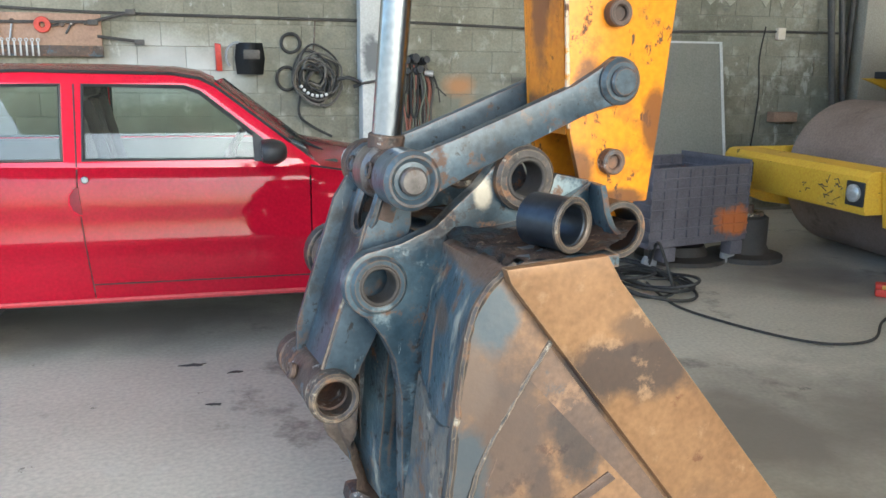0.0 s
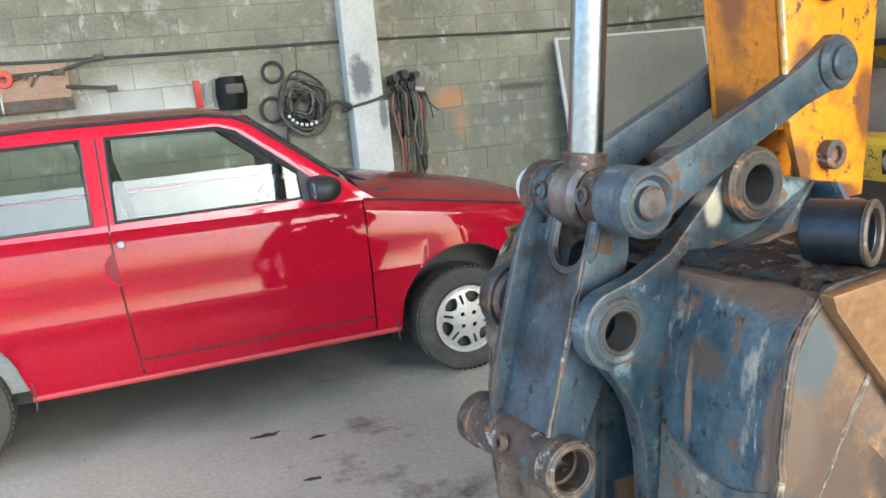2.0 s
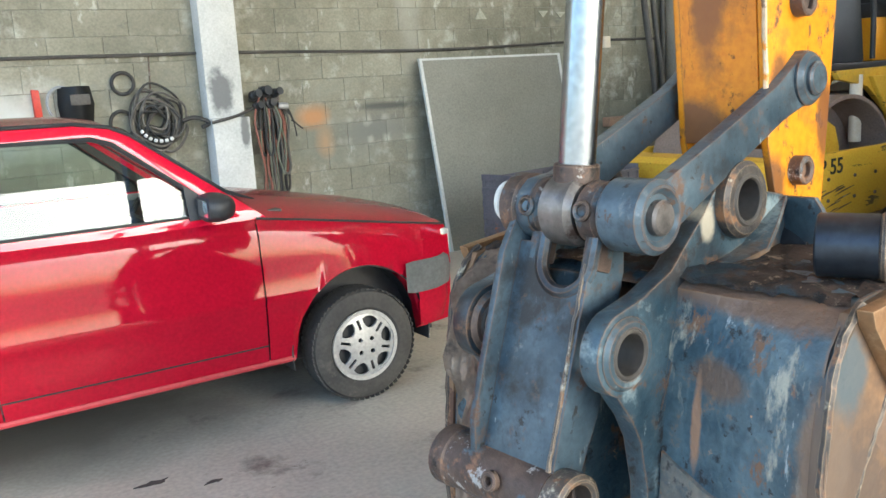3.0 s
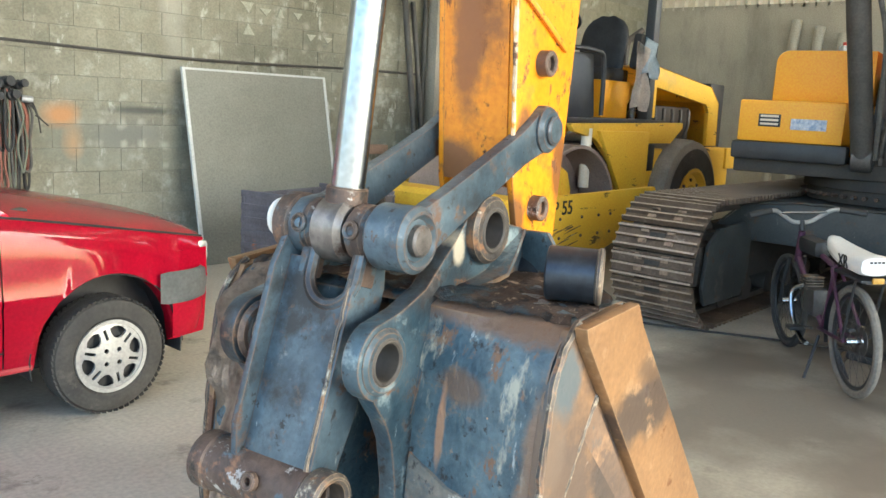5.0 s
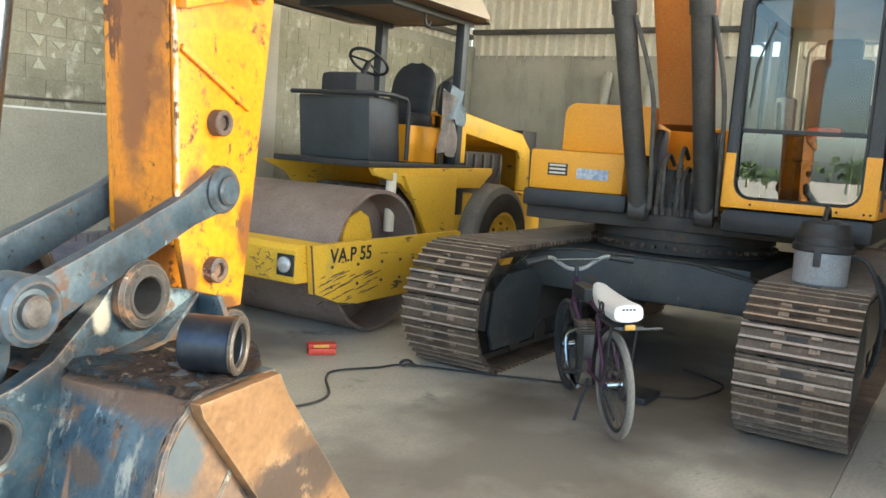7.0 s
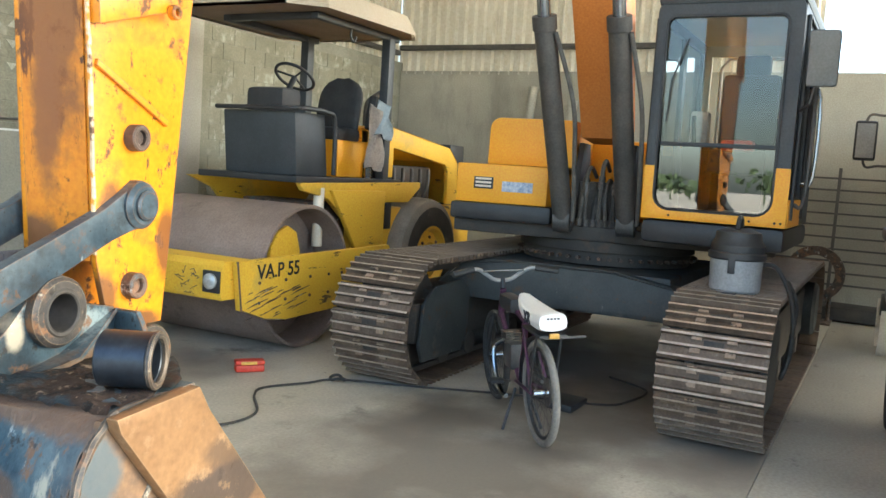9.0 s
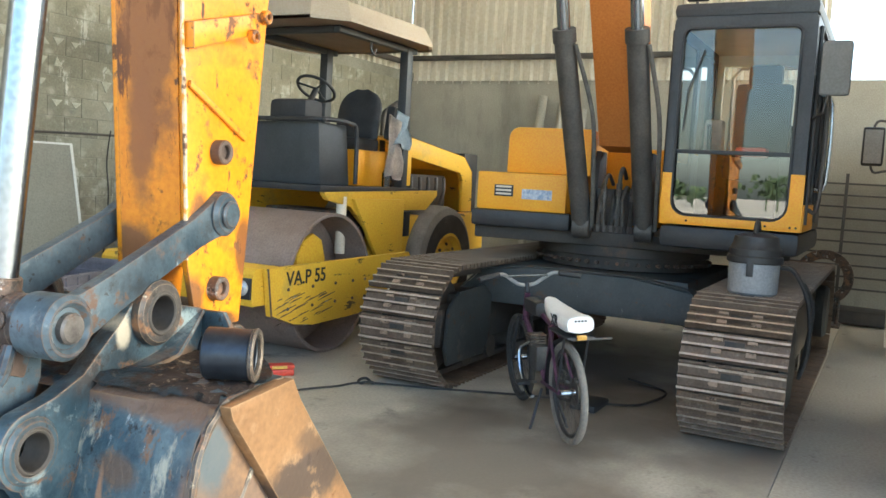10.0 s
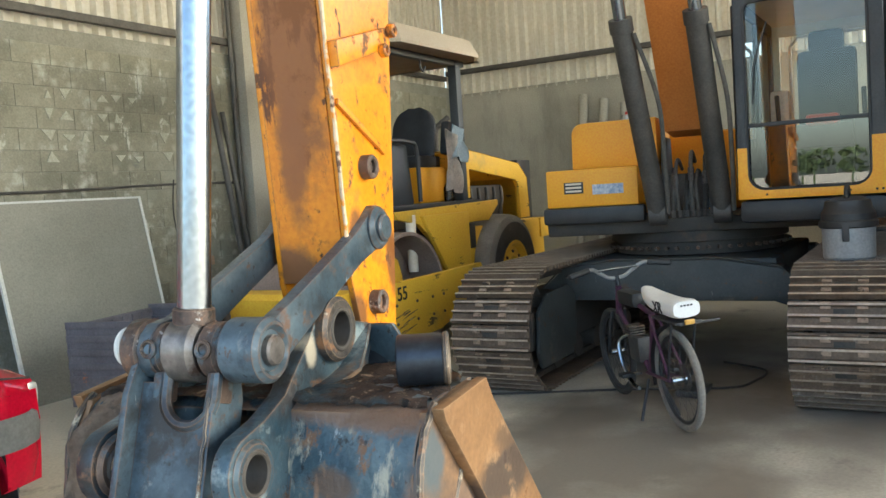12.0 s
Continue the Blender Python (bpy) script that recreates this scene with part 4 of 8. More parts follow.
    part("wear_plate", disp(disp(b, 0.004, 9), 0.003, 26), "scraped", t, "pale scraped wear plate", smooth=60)
    part("cutting_edge", prism([(1.70, 0.003), (2.06, 0.003), (2.06, 0.02), (1.72, 0.05)], [], near - 0.06, far + 0.06, 'y', 0.004), "steel", t)
    # ears
    ear = circ(1.116, 1.228, 0.094, 12, 105, -25) + [(1.228, 1.235), (1.335, 1.212), (1.365, 1.14), (1.40, 1.10), (1.40, 1.07), (1.00, 1.07), (0.93, 1.0), (0.89, 0.86), (0.87, 0.6), (0.86, 0.30), (0.77, 0.30), (0.766, 0.45), (0.765, 0.63), (0.744, 0.745), (0.715, 0.805), (0.675, 0.858)] + circ(0.70, 0.958, 0.094, 12, 250, 110) + [(0.70, 1.053), (0.765, 1.067), (0.86, 1.105), (0.92, 1.158), (0.985, 1.212), (1.03, 1.262), (1.06, 1.302)]
    holes = [circ(1.116, 1.228, 0.052, 20), circ(0.70, 0.958, 0.048, 20)]
    for sgn in (0, 1):
        m = (lambda v: v) if not sgn else (lambda v: mir(v) + 0.18)
        part("ear_plate", prism(ear, holes, m(2.062), m(2.112), 'y', 0.006), "bluesteel", t, "worn blue ear plate with two pin holes")
        e = part("pin_boss", ring((1.116, m(2.030), 1.228), (1.116, m(2.12), 1.228), 0.090, 0.050, bev=0.010), "bareedge", t, "bare steel boss of the ear")
        part("bushing", ring((1.116, m(2.026), 1.228), (1.116, m(2.125), 1.228), 0.062, 0.048), "darkgrease", e)
        e = part("pin_boss", ring((0.70, m(2.050), 0.958), (0.70, m(2.125), 0.958), 0.080, 0.047, bev=0.010), "bluesteel" if not sgn else "brown", t)
        part("bushing", ring((0.70, m(2.047), 0.958), (0.70, m(2.13), 0.958), 0.056, 0.045), "darkgrease", e)
        # gusset from the ear to the shell
        rows = []
        for u_, z_, w_, nu, nz in ((0.815, 0.80, 0.004, 0.9, -0.4), (0.85, 0.93, 0.016, 0.8, -0.6), (0.90, 1.03, 0.030, 0.7, -0.7), (0.985, 1.090, 0.042, 0.4, -0.9), (1.09, 1.105, 0.060, 0.3, -0.95), (1.14, 1.116, 0.068, 0.7, -0.7), (1.22, 1.155, 0.046, 0.8, -0.5), (1.335, 1.208, 0.008, 1.0, -0.1)):
            sec = [(u_, m(2.064), z_), (u_, m(2.064 - w_), z_), (u_ + 0.014 * nu, m(2.064 - w_), z_ + 0.014 * nz), (u_ + 0.014 * nu, m(2.064), z_ + 0.014 * nz)]
            rows.append(sec + sec[:1])
        part("ear_gusset", loft(rows, caps=False), "bluesteel", t)
    wing = [(2.064, 1.085), (2.064, 1.206), (1.975, 1.209), (1.955, 1.185), (1.93, 1.14), (1.89, 1.112), (1.83, 1.098), (1.83, 1.085)]
    b = prism(wing, [], 1.338, 1.358, 'x', 0.004, shear=lambda v: (v[0] + 0.25 * (v[1] - 2.064), v[1], v[2]))
    part("ear_wing", b, "bluesteel", t, "dark blue cross plate behind the ear")
    # crusted lump of old metal along the far half of the back
    b = loft([[(u - 0.012 - 0.02 * math.sin(k * 1.9 + z * 9), v, z + 0.01) for u, z in back[2:13]] for k, v in enumerate(np.linspace(mir(1.98), mir(1.70), 8))], caps=False)
    bmesh.ops.solidify(b, geom=b.faces[:], thickness=0.02)
    bmesh.ops.subdivide_edges(b, edges=b.edges[:], cuts=2, use_grid_fill=True)
    part("crusted_back", disp(disp(b, 0.03, 8), 0.014, 24), "farshell", t, "brown crusted back of the bucket", smooth=50)
    return t


bucket()
place(E8)
tube = thing("loose_bushing", "loose dark steel bushing standing on the bucket", "bushing", (1.045, 1.75, 1.10))
part("sleeve", ring((1.062, 1.708, 1.162), (1.022, 1.822, 1.162), 0.066, 0.050, 32), "darktube", tube)
part("collar", ring((1.066, 1.697, 1.162), (1.061, 1.711, 1.162), 0.069, 0.052, 32), "bareedge", tube)


# ---- the excavator: tracks along the hall, upper works slewed by eight degrees ----
def excavator():
    place(E8)
    t = thing("excavator", "orange crawler excavator with its arm folded down over the floor", "excavator", (7.25, 1.64, 0))
    # arm
    v0, v1 = 2.07, mir(2.07)
    arm = [(1.33, 1.14), (1.27, 1.34), (1.235, 1.8), (1.20, 2.3), (1.10, 4.6), (1.95, 4.6), (1.665, 2.3), (1.61, 1.75), (1.57, 1.35), (1.545, 1.14)]
    part("arm_side", prism(arm, [], v0, v0 + 0.02, 'y', 0.004), "orange", t, "chipped orange side plate of the arm")
    part("arm_side", prism(arm, [], v1 - 0.02, v1, 'y', 0.004), "orange", t)
    fr = [(1.268, 1.34), (1.233, 1.8), (1.198, 2.3), (1.098, 4.6), (1.118, 4.6), (1.218, 2.3), (1.253, 1.8), (1.288, 1.34)]
    part("arm_front", prism(fr, [], v0 + 0.021, v1 - 0.021, 'y'), "orangerust", t, "orange front plate burnt and rusted brown")
    bk = [(1.555, 1.3), (1.605, 1.75), (1.66, 2.3), (1.94, 4.6), (1.92, 4.6), (1.64, 2.3), (1.585, 1.75), (1.535, 1.3)]
    part("arm_back", prism(bk, [], v0 + 0.021, v1 - 0.021, 'y'), "orange", t)
    p = [(1.262, v0 - 0.001, 1.36), (1.232, v0 - 0.001, 1.8), (1.198, v0 - 0.001, 2.3), (1.12, v0 - 0.001, 4.4)]
    part("weld_seam", disp(sweep(curve(p, 14), 0.0065, 6), 0.003, 50), "paleedge", t, "edge worn to pale metal")
    for z, u in ((1.264, 1.402), (1.676, 1.397)):
        e = part("bolt_boss", ring((u, v0 - 0.035, z), (u, v0 + 0.01, z), 0.037, 0.02), "brown", t, "rust-rimmed bolt boss")
        part("bolt", cyl((u, v0 - 0.02, z), (u, v0 + 0.005, z), 0.024, 12), "brown", e)
    part("rib", prism([(1.242, 1.853), (1.530, 1.715), (1.536, 1.733), (1.246, 1.872)], [], v0 - 0.012, v0, 'y', 0.003), "orange", t, "raised diagonal edge")
    part("bracket", prism([(1.222, 1.955), (1.50, 2.035), (1.575, 2.062), (1.572, 2.120), (1.218, 2.030)], [], v0 - 0.035, v0, 'y', 0.004), "orange", t, "orange hose bracket")
    for u, z in ((1.50, 2.035), (1.565, 2.105)):
        part("hose_clip", ring((u, v0 - 0.06, z), (u, v0 - 0.034, z), 0.022, 0.010, 14), "orange", t)
    e = part("arm_nose", ring((1.400, 1.995, 1.076), (1.400, mir(1.995), 1.076), 0.081, 0.063, 32), "darktube", t, "dark steel end tube of the arm")
    part("nose_rim", ring((1.400, 1.983, 1.076), (1.400, 1.997, 1.076), 0.084, 0.063, 32), "bareedge", e)
    part("nose_web", prism([(1.34, 1.16), (1.335, 1.06), (1.47, 1.06), (1.54, 1.16)], [], v0 + 0.03, v1 - 0.03, 'y', 0.003), "orange", t)
    # link arms from the arm to the bucket linkage
    a, c = Vector((0.786, 1.234)), Vector((1.407, 1.490))
    d = (c - a).normalized()
    n = Vector((-d.y, d.x))
    ang = math.degrees(math.atan2(d.y, d.x))
    outline = [tuple(a + (c - a) * f + n * w) for f, w in ((0.10, 0.055), (0.25, 0.050), (0.5, 0.047), (0.8, 0.045), (0.92, 0.055))] + circ(c.x, c.y, 0.07, 9, ang + 80, ang - 80) + [tuple(a + (c - a) * f - n * w) for f, w in ((0.92, 0.055), (0.8, 0.047), (0.5, 0.05), (0.25, 0.055), (0.10, 0.06))] + circ(a.x, a.y, 0.075, 9, ang - 60, ang - 300)
    e = part("link_arm", prism(outline, [], 2.045, 2.085, 'y', 0.006), "linkpaint", t, "blue-grey link bar")
    part("link_boss", ring((a.x, 2.032, a.y), (a.x, 2.152, a.y), 0.080, 0.050, 32, bev=0.012), "linkpaint", e)
    part("pin_head", cyl((a.x, 2.024, a.y), (a.x, 2.09, a.y), 0.038, 24, bev=0.006), "pinsteel", e, "worn steel pin head")
    part("link_boss", cyl((c.x, 2.026, c.y), (c.x, 2.085, c.y), 0.066, 28, bev=0.012), "linkpaint", e)
    part("pin_head", cyl((c.x, 2.012, c.y), (c.x, 2.03, c.y), 0.042, 24, bev=0.006), "linkpaint", e)
    e = part("link_arm", prism(outline, [], 2.345, 2.385, 'y', 0.006), "linkpaint", t, "blue-grey link bar")
    part("link_boss", ring((a.x, 2.380, a.y), (a.x, 2.445, a.y), 0.078, 0.046, 32, bev=0.012), "brown", e)
    part("link_boss", cyl((c.x, 2.345, c.y), (c.x, 2.40, c.y), 0.066, 28, bev=0.012), "linkpaint", e)
    part("linkage_pin", cyl((a.x, 2.06, a.y), (a.x, 2.44, a.y), 0.045, 24), "steel", t)
    # bucket link, a box between two side plates, hanging from the pin
    lo = Vector((0.591, 0.632))
    dd = (a - lo).normalized()
    nn = Vector((-dd.y, dd.x))        # towards the front

    def q(s, w):
        r = lo + dd * s + nn * w
        return (r.x, r.y)

    def tilted(b):
        """Turns (w, v, s) into the link's own slope."""
        for v in b.verts:
            x_, z_ = q(v.co.z, v.co.x)
            v.co = (x_, v.co.y, z_)
        return b
    H = (a - lo).length
    N0, N1, F0, F1 = 2.166, 2.186, 2.385, 2.405        # near and far side plate
    pl = [q(0.03, 0.036), q(H - 0.10, 0.038), q(H - 0.03, 0.030), q(H + 0.01, 0.0), q(H, -0.05), q(H - 0.12, -0.085), q(0.2, -0.085), q(0.05, -0.06)]
    part("link_side", prism(pl, [], N0, N1, 'y', 0.004), "linkpaint", t, "blue-grey side plate of the bucket link")
    pl = [q(0.03, 0.050), q(0.12, 0.078), q(H - 0.12, 0.080), q(H - 0.02, 0.055), q(H + 0.01, 0.02), q(H, -0.05), q(H - 0.12, -0.085), q(0.2, -0.085), q(0.05, -0.06)]
    part("link_side", prism(pl, [], F0, F1, 'y', 0.004), "linkpaint", t)
    for v0_, v1_ in ((2.156, 2.216), (2.322, 2.376)):
        part("link_lug", ring((a.x, v0_, a.y), (a.x, v1_, a.y), 0.070, 0.046, 24, bev=0.010), "brown", t)
        u_, z_ = a.x - 0.062, a.y + 0.012
        part("grease_hole", ring((u_, (v0_ + v1_) / 2, z_), (u_ - 0.016, (v0_ + v1_) / 2, z_ + 0.003), 0.024, 0.013, 14), "brown", t)
        part("lug_web", tilted(B(-0.03, 0.034, v0_ + 0.004, v1_ - 0.022, H - 0.13, H - 0.045, 0.006)), "brown", t)
    # front plate with a rounded slot
    SC, SR, SB = 2.243, 0.066, H - 0.118
    arc = [(SC + SR * math.cos(x_), SB - SR * math.sin(x_)) for x_ in np.linspace(0, math.pi, 13)]
    rect = [(N1, 0.05), (F0 - 0.001, 0.05), (F0 - 0.001, H - 0.085), (SC + SR, H - 0.085)] + arc + [(SC - SR, H - 0.085), (N1, H - 0.085)]
    part("link_front", tilted(prism(rect, [], 0.018, 0.034, 'x')), "linkpaint", t, "flat blue-grey front plate with a rounded slot")
    part("link_back", tilted(prism([(N1, 0.06), (F0, 0.06), (F0, H - 0.24), (N1, H - 0.24)], [], -0.075, -0.06, 'x')), "linkpaint", t)
    rim = [(SC + SR + 0.006, H - 0.06)] + [(SC + (SR + 0.006) * math.cos(x_), SB - (SR + 0.006) * math.sin(x_)) for x_ in np.linspace(0, math.pi, 14)] + [(SC - SR - 0.006, H - 0.06)]
    part("slot_rim", sweep([(q(s_, 0.026)[0], v_, q(s_, 0.026)[1]) for v_, s_ in rim], 0.016, 8), "linkpaint", t)
    part("slot_web", tilted(B(-0.06, 0.010, SC - 0.07, SC + 0.07, SB - 0.09, SB - 0.075, 0.003)), "linkpaint", t)
    part("weld_bead", disp(sweep([(q(s_, 0.037)[0], N1 - 0.008, q(s_, 0.037)[1]) for s_ in np.linspace(0.06, H - 0.12, 30)], 0.006, 6), 0.003, 45), "bareedge", t)
    part("link_foot", disp(ring((lo.x, 2.16, lo.y), (lo.x, 2.50, lo.y), 0.070, 0.046, 28, bev=0.008), 0.002, 20), "brown", t, "rusty brown foot tube of the link")
    part("foot_boss", ring((lo.x, 2.108, lo.y), (lo.x, 2.170, lo.y), 0.073, 0.050, 28, bev=0.008), "bareedge", t)
    part("foot_boss", ring((lo.x, 2.47, lo.y), (lo.x, 2.53, lo.y), 0.074, 0.046, 28, bev=0.008), "brown", t)
    part("grease_nipple", ring((lo.x - 0.066, 2.30, lo.y + 0.026), (lo.x - 0.086, 2.30, lo.y + 0.031), 0.024, 0.010, 14), "brown", t)
    part("cap", cyl((a.x - 0.02, 2.445, a.y + 0.01), (a.x - 0.02, 2.462, a.y + 0.01), 0.050, 20), "creamtrim", t, "chalky white cap")
    # cylinder rod
    top = Vector((0.885, VC - 0.03, 3.0))
    rod0 = Vector((a.x, 2.268, a.y))
    dr = (top - rod0).normalized()
    part("rod_eye", ring((a.x, 2.219, a.y), (a.x, 2.318, a.y), 0.082, 0.045, 28, bev=0.014), "greasedsteel", t, "greasy bare steel rod eye")
    part("rod_neck", cyl(rod0 + dr * 0.06, rod0 + dr * 0.105, 0.052, 24), "brown", t)
    part("cylinder_rod", cyl(rod0 + dr * 0.10, top, 0.042, 32), "chrome", t, "bright chromed cylinder rod")
    part("cylinder_barrel", cyl(top, (1.02, VC, 4.5), 0.07, 24), "orange", t)
    # boom, bent, foot behind the cab
    side = [(7.05, 1.95), (6.50, 1.98), (5.35, 3.75), (4.2, 4.6), (1.45, 4.45), (1.25, 4.75), (3.6, 5.35), (5.3, 4.85), (6.2, 3.7), (7.2, 2.1)]
    b = prism(side, [], 1.46, 1.80, 'y', 0.01)
    for v in b.verts:
        v.co.y += max(0.0, 5.8 - v.co.x) * 0.13
    part("boom", b, "orangeboom", t, "dusty orange boom rising beside the cab")
    for v_, vt in ((1.86, 1.99), (1.35, 1.44)):
        e = part("boom_cylinder", cyl((6.28, v_, 1.32), (5.75, vt, 2.72), 0.082, 24), "steel", t, "dark grey boom cylinder")
        part("gland", cyl((5.75, vt, 2.72), (5.71, vt + 0.005, 2.82), 0.092, 24), "steel", e)
        part("rod", cyl((5.70, vt, 2.80), (5.25, vt + 0.05, 3.9), 0.05, 20), "chrome", e)
        part("foot", ring((6.30, v_ - 0.07, 1.30), (6.30, v_ + 0.07, 1.30), 0.10, 0.05, 20), "steel", e)
        part("hose", sweep(curve([(6.25, v_ - 0.09, 1.3), (6.08, v_ - 0.10, 1.75), (5.92, v_ - 0.09, 2.2), (5.72, vt - 0.09, 2.7)], 8), 0.018, 8), "dusthose", e)
    # valve and hoses between the cylinders
    part("valve_block", B(6.75, 7.0, 1.42, 1.85, 1.25, 1.62, 0.02), "steel", t)
    part("boom_foot", prism([(6.6, 1.2), (7.3, 1.2), (7.15, 1.95), (6.85, 1.95)], [], 1.38, 1.43, 'y', 0.01), "darkgrease", t)
    part("boom_foot", prism([(6.6, 1.2), (7.3, 1.2), (7.15, 1.95), (6.85, 1.95)], [], 1.83, 1.88, 'y', 0.01), "darkgrease", t)
    for k in range(7):
        v_ = 1.44 + 0.055 * k
        h = (1.52, 1.72, 1.60, 1.76, 1.56, 1.70, 1.62)[k]
        lean_ = (0.02, -0.01, 0.02, 0.0, -0.02, 0.015, -0.02)[k]
        r_ = (0.018, 0.023, 0.016)[k % 3]
        part("hydraulic_hose", sweep(curve([(6.50, v_, 1.26), (6.50, v_ + lean_ * 0.6, 1.42), (6.53, v_ + lean_, h - 0.06), (6.66, v_ + lean_ * 0.5, h + 0.04), (6.90, v_, h - 0.04)], 7), r_, 8), ("dusthose", "hose", "dusthose")[k % 3], t)
        part("ferrule", cyl((6.51, v_ + lean_, h - 0.20), (6.52, v_ + lean_, h - 0.09), r_ + 0.008, 8), "pinsteel" if k % 2 else "steel", t)
        part("fitting", cyl((6.50, v_, 1.22), (6.50, v_, 1.31), 0.030, 6), "pinsteel", t)
    part("orange_cap", cyl((6.60, 1.47, 1.30), (6.58, 1.47, 1.43), 0.04, 12), "orangebody", t)
    # deck
    part("deck", B(6.45, 9.4, 0.22, 2.85, 1.13, 1.25, 0.02), "darkgrease", t)
    part("deck_skirt", B(6.35, 6.5, 1.98, 2.86, 1.24, 1.385, 0.03), "black", t)
    place(CAB)
    part("cab_base", B(5.86, 7.55, 0.2, 1.22, 1.20, 1.375, 0.05), "black", t, "black cab underframe")
    place(E8)
    # tank box and hoods
    e = part("tank_box", B(6.40, 7.6, 2.03, 2.83, 1.385, 1.715, 0.02), "orangebody", t, "orange side box with a vent and a sticker")
    part("vent_recess", B(6.392, 6.41, 2.50, 2.67, 1.505, 1.605, 0.004), "black", e)
    for k in range(3):
        part("vent_slat", B(6.386, 6.40, 2.515, 2.655, 1.518 + 0.031 * k, 1.535 + 0.031 * k, 0.003), "canopy", e)
    part("sticker", B(6.393, 6.40, 2.155, 2.42, 1.49, 1.575), "sticker", e, "worn blue and white sticker")
    b = prism([(1.90, 1.72), (2.66, 1.72)] + [(2.655 - 0.10 + 0.1 * math.cos(x_), 2.03 + 0.1 * math.sin(x_)) for x_ in np.linspace(0, math.pi / 2, 6)] + [(1.90, 2.13)], [], 6.72, 8.2, 'x', 0.012)
    part("engine_hood", b, "orangebody", t, "rounded orange hood")
    part("filler_cap", cyl((7.0, 2.18, 2.12), (7.0, 2.18, 2.19), 0.06, 16), "lamp", t)
    part("filler_knob", cyl((7.0, 2.18, 2.19), (7.0, 2.18, 2.22), 0.03, 12), "redplastic", t)
    part("rear_body", B(7.65, 9.3, 0.28, 2.8, 1.26, 2.02, 0.06), "orangebody", t)
    part("counterweight", B(9.32, 9.95, 0.2, 2.9, 1.2, 2.05, 0.15), "cabgrey", t)
    for k, (v_, z_) in enumerate(((2.0, 2.6), (2.05, 2.65))):
        part("exhaust", sweep(curve([(8.5, v_ - 0.2, 2.0), (8.5, v_ - 0.2, 2.45), (8.55, v_ - 0.2, 2.55)], 5), 0.05, 12), "steel", t)
    # cab
    place(CAB)
    U0, U1, W0, W1, Z0, Z1 = 5.84, 7.50, 0.20, 1.21, 1.385, 2.99
    def rounded(y0, y1, z0, z1, r0, r1, n=6):
        """A window outline, radius r0 below and r1 above."""
        out = []
        for cy, cz, r, a0 in ((y0 + r0, z0 + r0, r0, 180), (y1 - r0, z0 + r0, r0, 270), (y1 - r1, z1 - r1, r1, 0), (y0 + r1, z1 - r1, r1, 90)):
            out += circ(cy, cz, r, n, a0, a0 + 90)
        return out
    front = rounded(W0 + 0.10, W1 - 0.075, 1.455, 2.86, 0.115, 0.06)
    c_ = part("cab", prism(rounded(W0, W1, Z0, Z1, 0.02, 0.10), [front], U0, U0 + 0.05, 'x', 0.004), "cabgrey", t, "dark grey cab with large glazing")
    low = [(W0 - 0.004, 1.80), (W0 - 0.004, Z0 - 0.002), (W1 + 0.004, Z0 - 0.002), (W1 + 0.004, 1.775), (W1 - 0.073, 1.775)] + circ(W1 - 0.19, 1.57, 0.117, 7, 0, -90) + circ(W0 + 0.215, 1.57, 0.117, 7, 270, 180) + [(W0 + 0.098, 1.80)]
    part("front_apron", prism(low, [], U0 - 0.012, U0 + 0.012, 'x', 0.004), "orangebody", c_, "orange lower front of the cab")
    for w in (W0 + 0.03, W0 + 0.07, W1 - 0.20, W0 + 0.24):
        part("apron_bolt", cyl((U0 - 0.018, w, 1.415), (U0 - 0.010, w, 1.415), 0.009, 8), "black", c_)
    for w in (W0 + 0.34, W1 - 0.34):
        part("window_catch", B(U0 - 0.022, U0 - 0.008, w - 0.045, w + 0.045, 1.452, 1.466, 0.003), "black", c_)
    part("window_bar", B(U0 - 0.006, U0 + 0.03, W0 + 0.09, W1 - 0.055, 1.925, 1.955, 0.004), "black", c_)
    for z0, z1, g in ((1.47, 1.925, 0), (1.955, 2.865, 1)):
        gl = part("pane", B(U0 + 0.018, U0 + 0.022, W0 + 0.09, W1 - 0.055, z0, z1), ("mirrorpane", "cabglass")[g], c_, "clear front window pane")
        gl.visible_shadow = False
    part("window_gasket", sweep([(U0 - 0.004, y_, z_) for y_, z_ in front], 0.011, 6, closed=True), "black", c_)
    for w, nm in ((W0, 1), (W1 - 0.04, 0)):
        frame_o = [(U0 + 0.05, Z0), (U1, Z0), (U1, Z1 - 0.05), (U0 + 0.05, Z1 - 0.05)]
        hole1 = [(U0 + 0.13, 1.60), (U0 + 0.80, 1.60), (U0 + 0.80, 2.82), (U0 + 0.13, 2.82)]
        hole2 = [(U0 + 0.90, 1.95), (U1 - 0.1, 1.95), (U1 - 0.1, 2.82), (U0 + 0.90, 2.82)]
        part("cab_side", prism(frame_o, [hole1, hole2], w, w + 0.04, 'y', 0.004), "cabgrey", c_)
        part("side_panel", B(U0 + 0.012, U0 + 0.85, w - 0.012 if nm else w + 0.04, w if nm else w + 0.052, Z0, 1.585, 0.004), "orangebody", c_)
        for h in (hole1, hole2):
            g = part("pane", B(h[0][0], h[1][0], w + 0.018, w + 0.022, h[0][1], h[2][1]), "cabglass", c_)
            g.visible_shadow = False
    part("cab_rear", prism([(W0 + 0.04, Z0), (W1 - 0.04, Z0), (W1 - 0.04, Z1 - 0.05), (W0 + 0.04, Z1 - 0.05)], [[(W0 + 0.10, 1.78), (W1 - 0.10, 1.78), (W1 - 0.10, 2.80), (W0 + 0.10, 2.80)]], U1 - 0.04, U1, 'x', 0.004), "trim", c_, "pale rear wall of the cab")
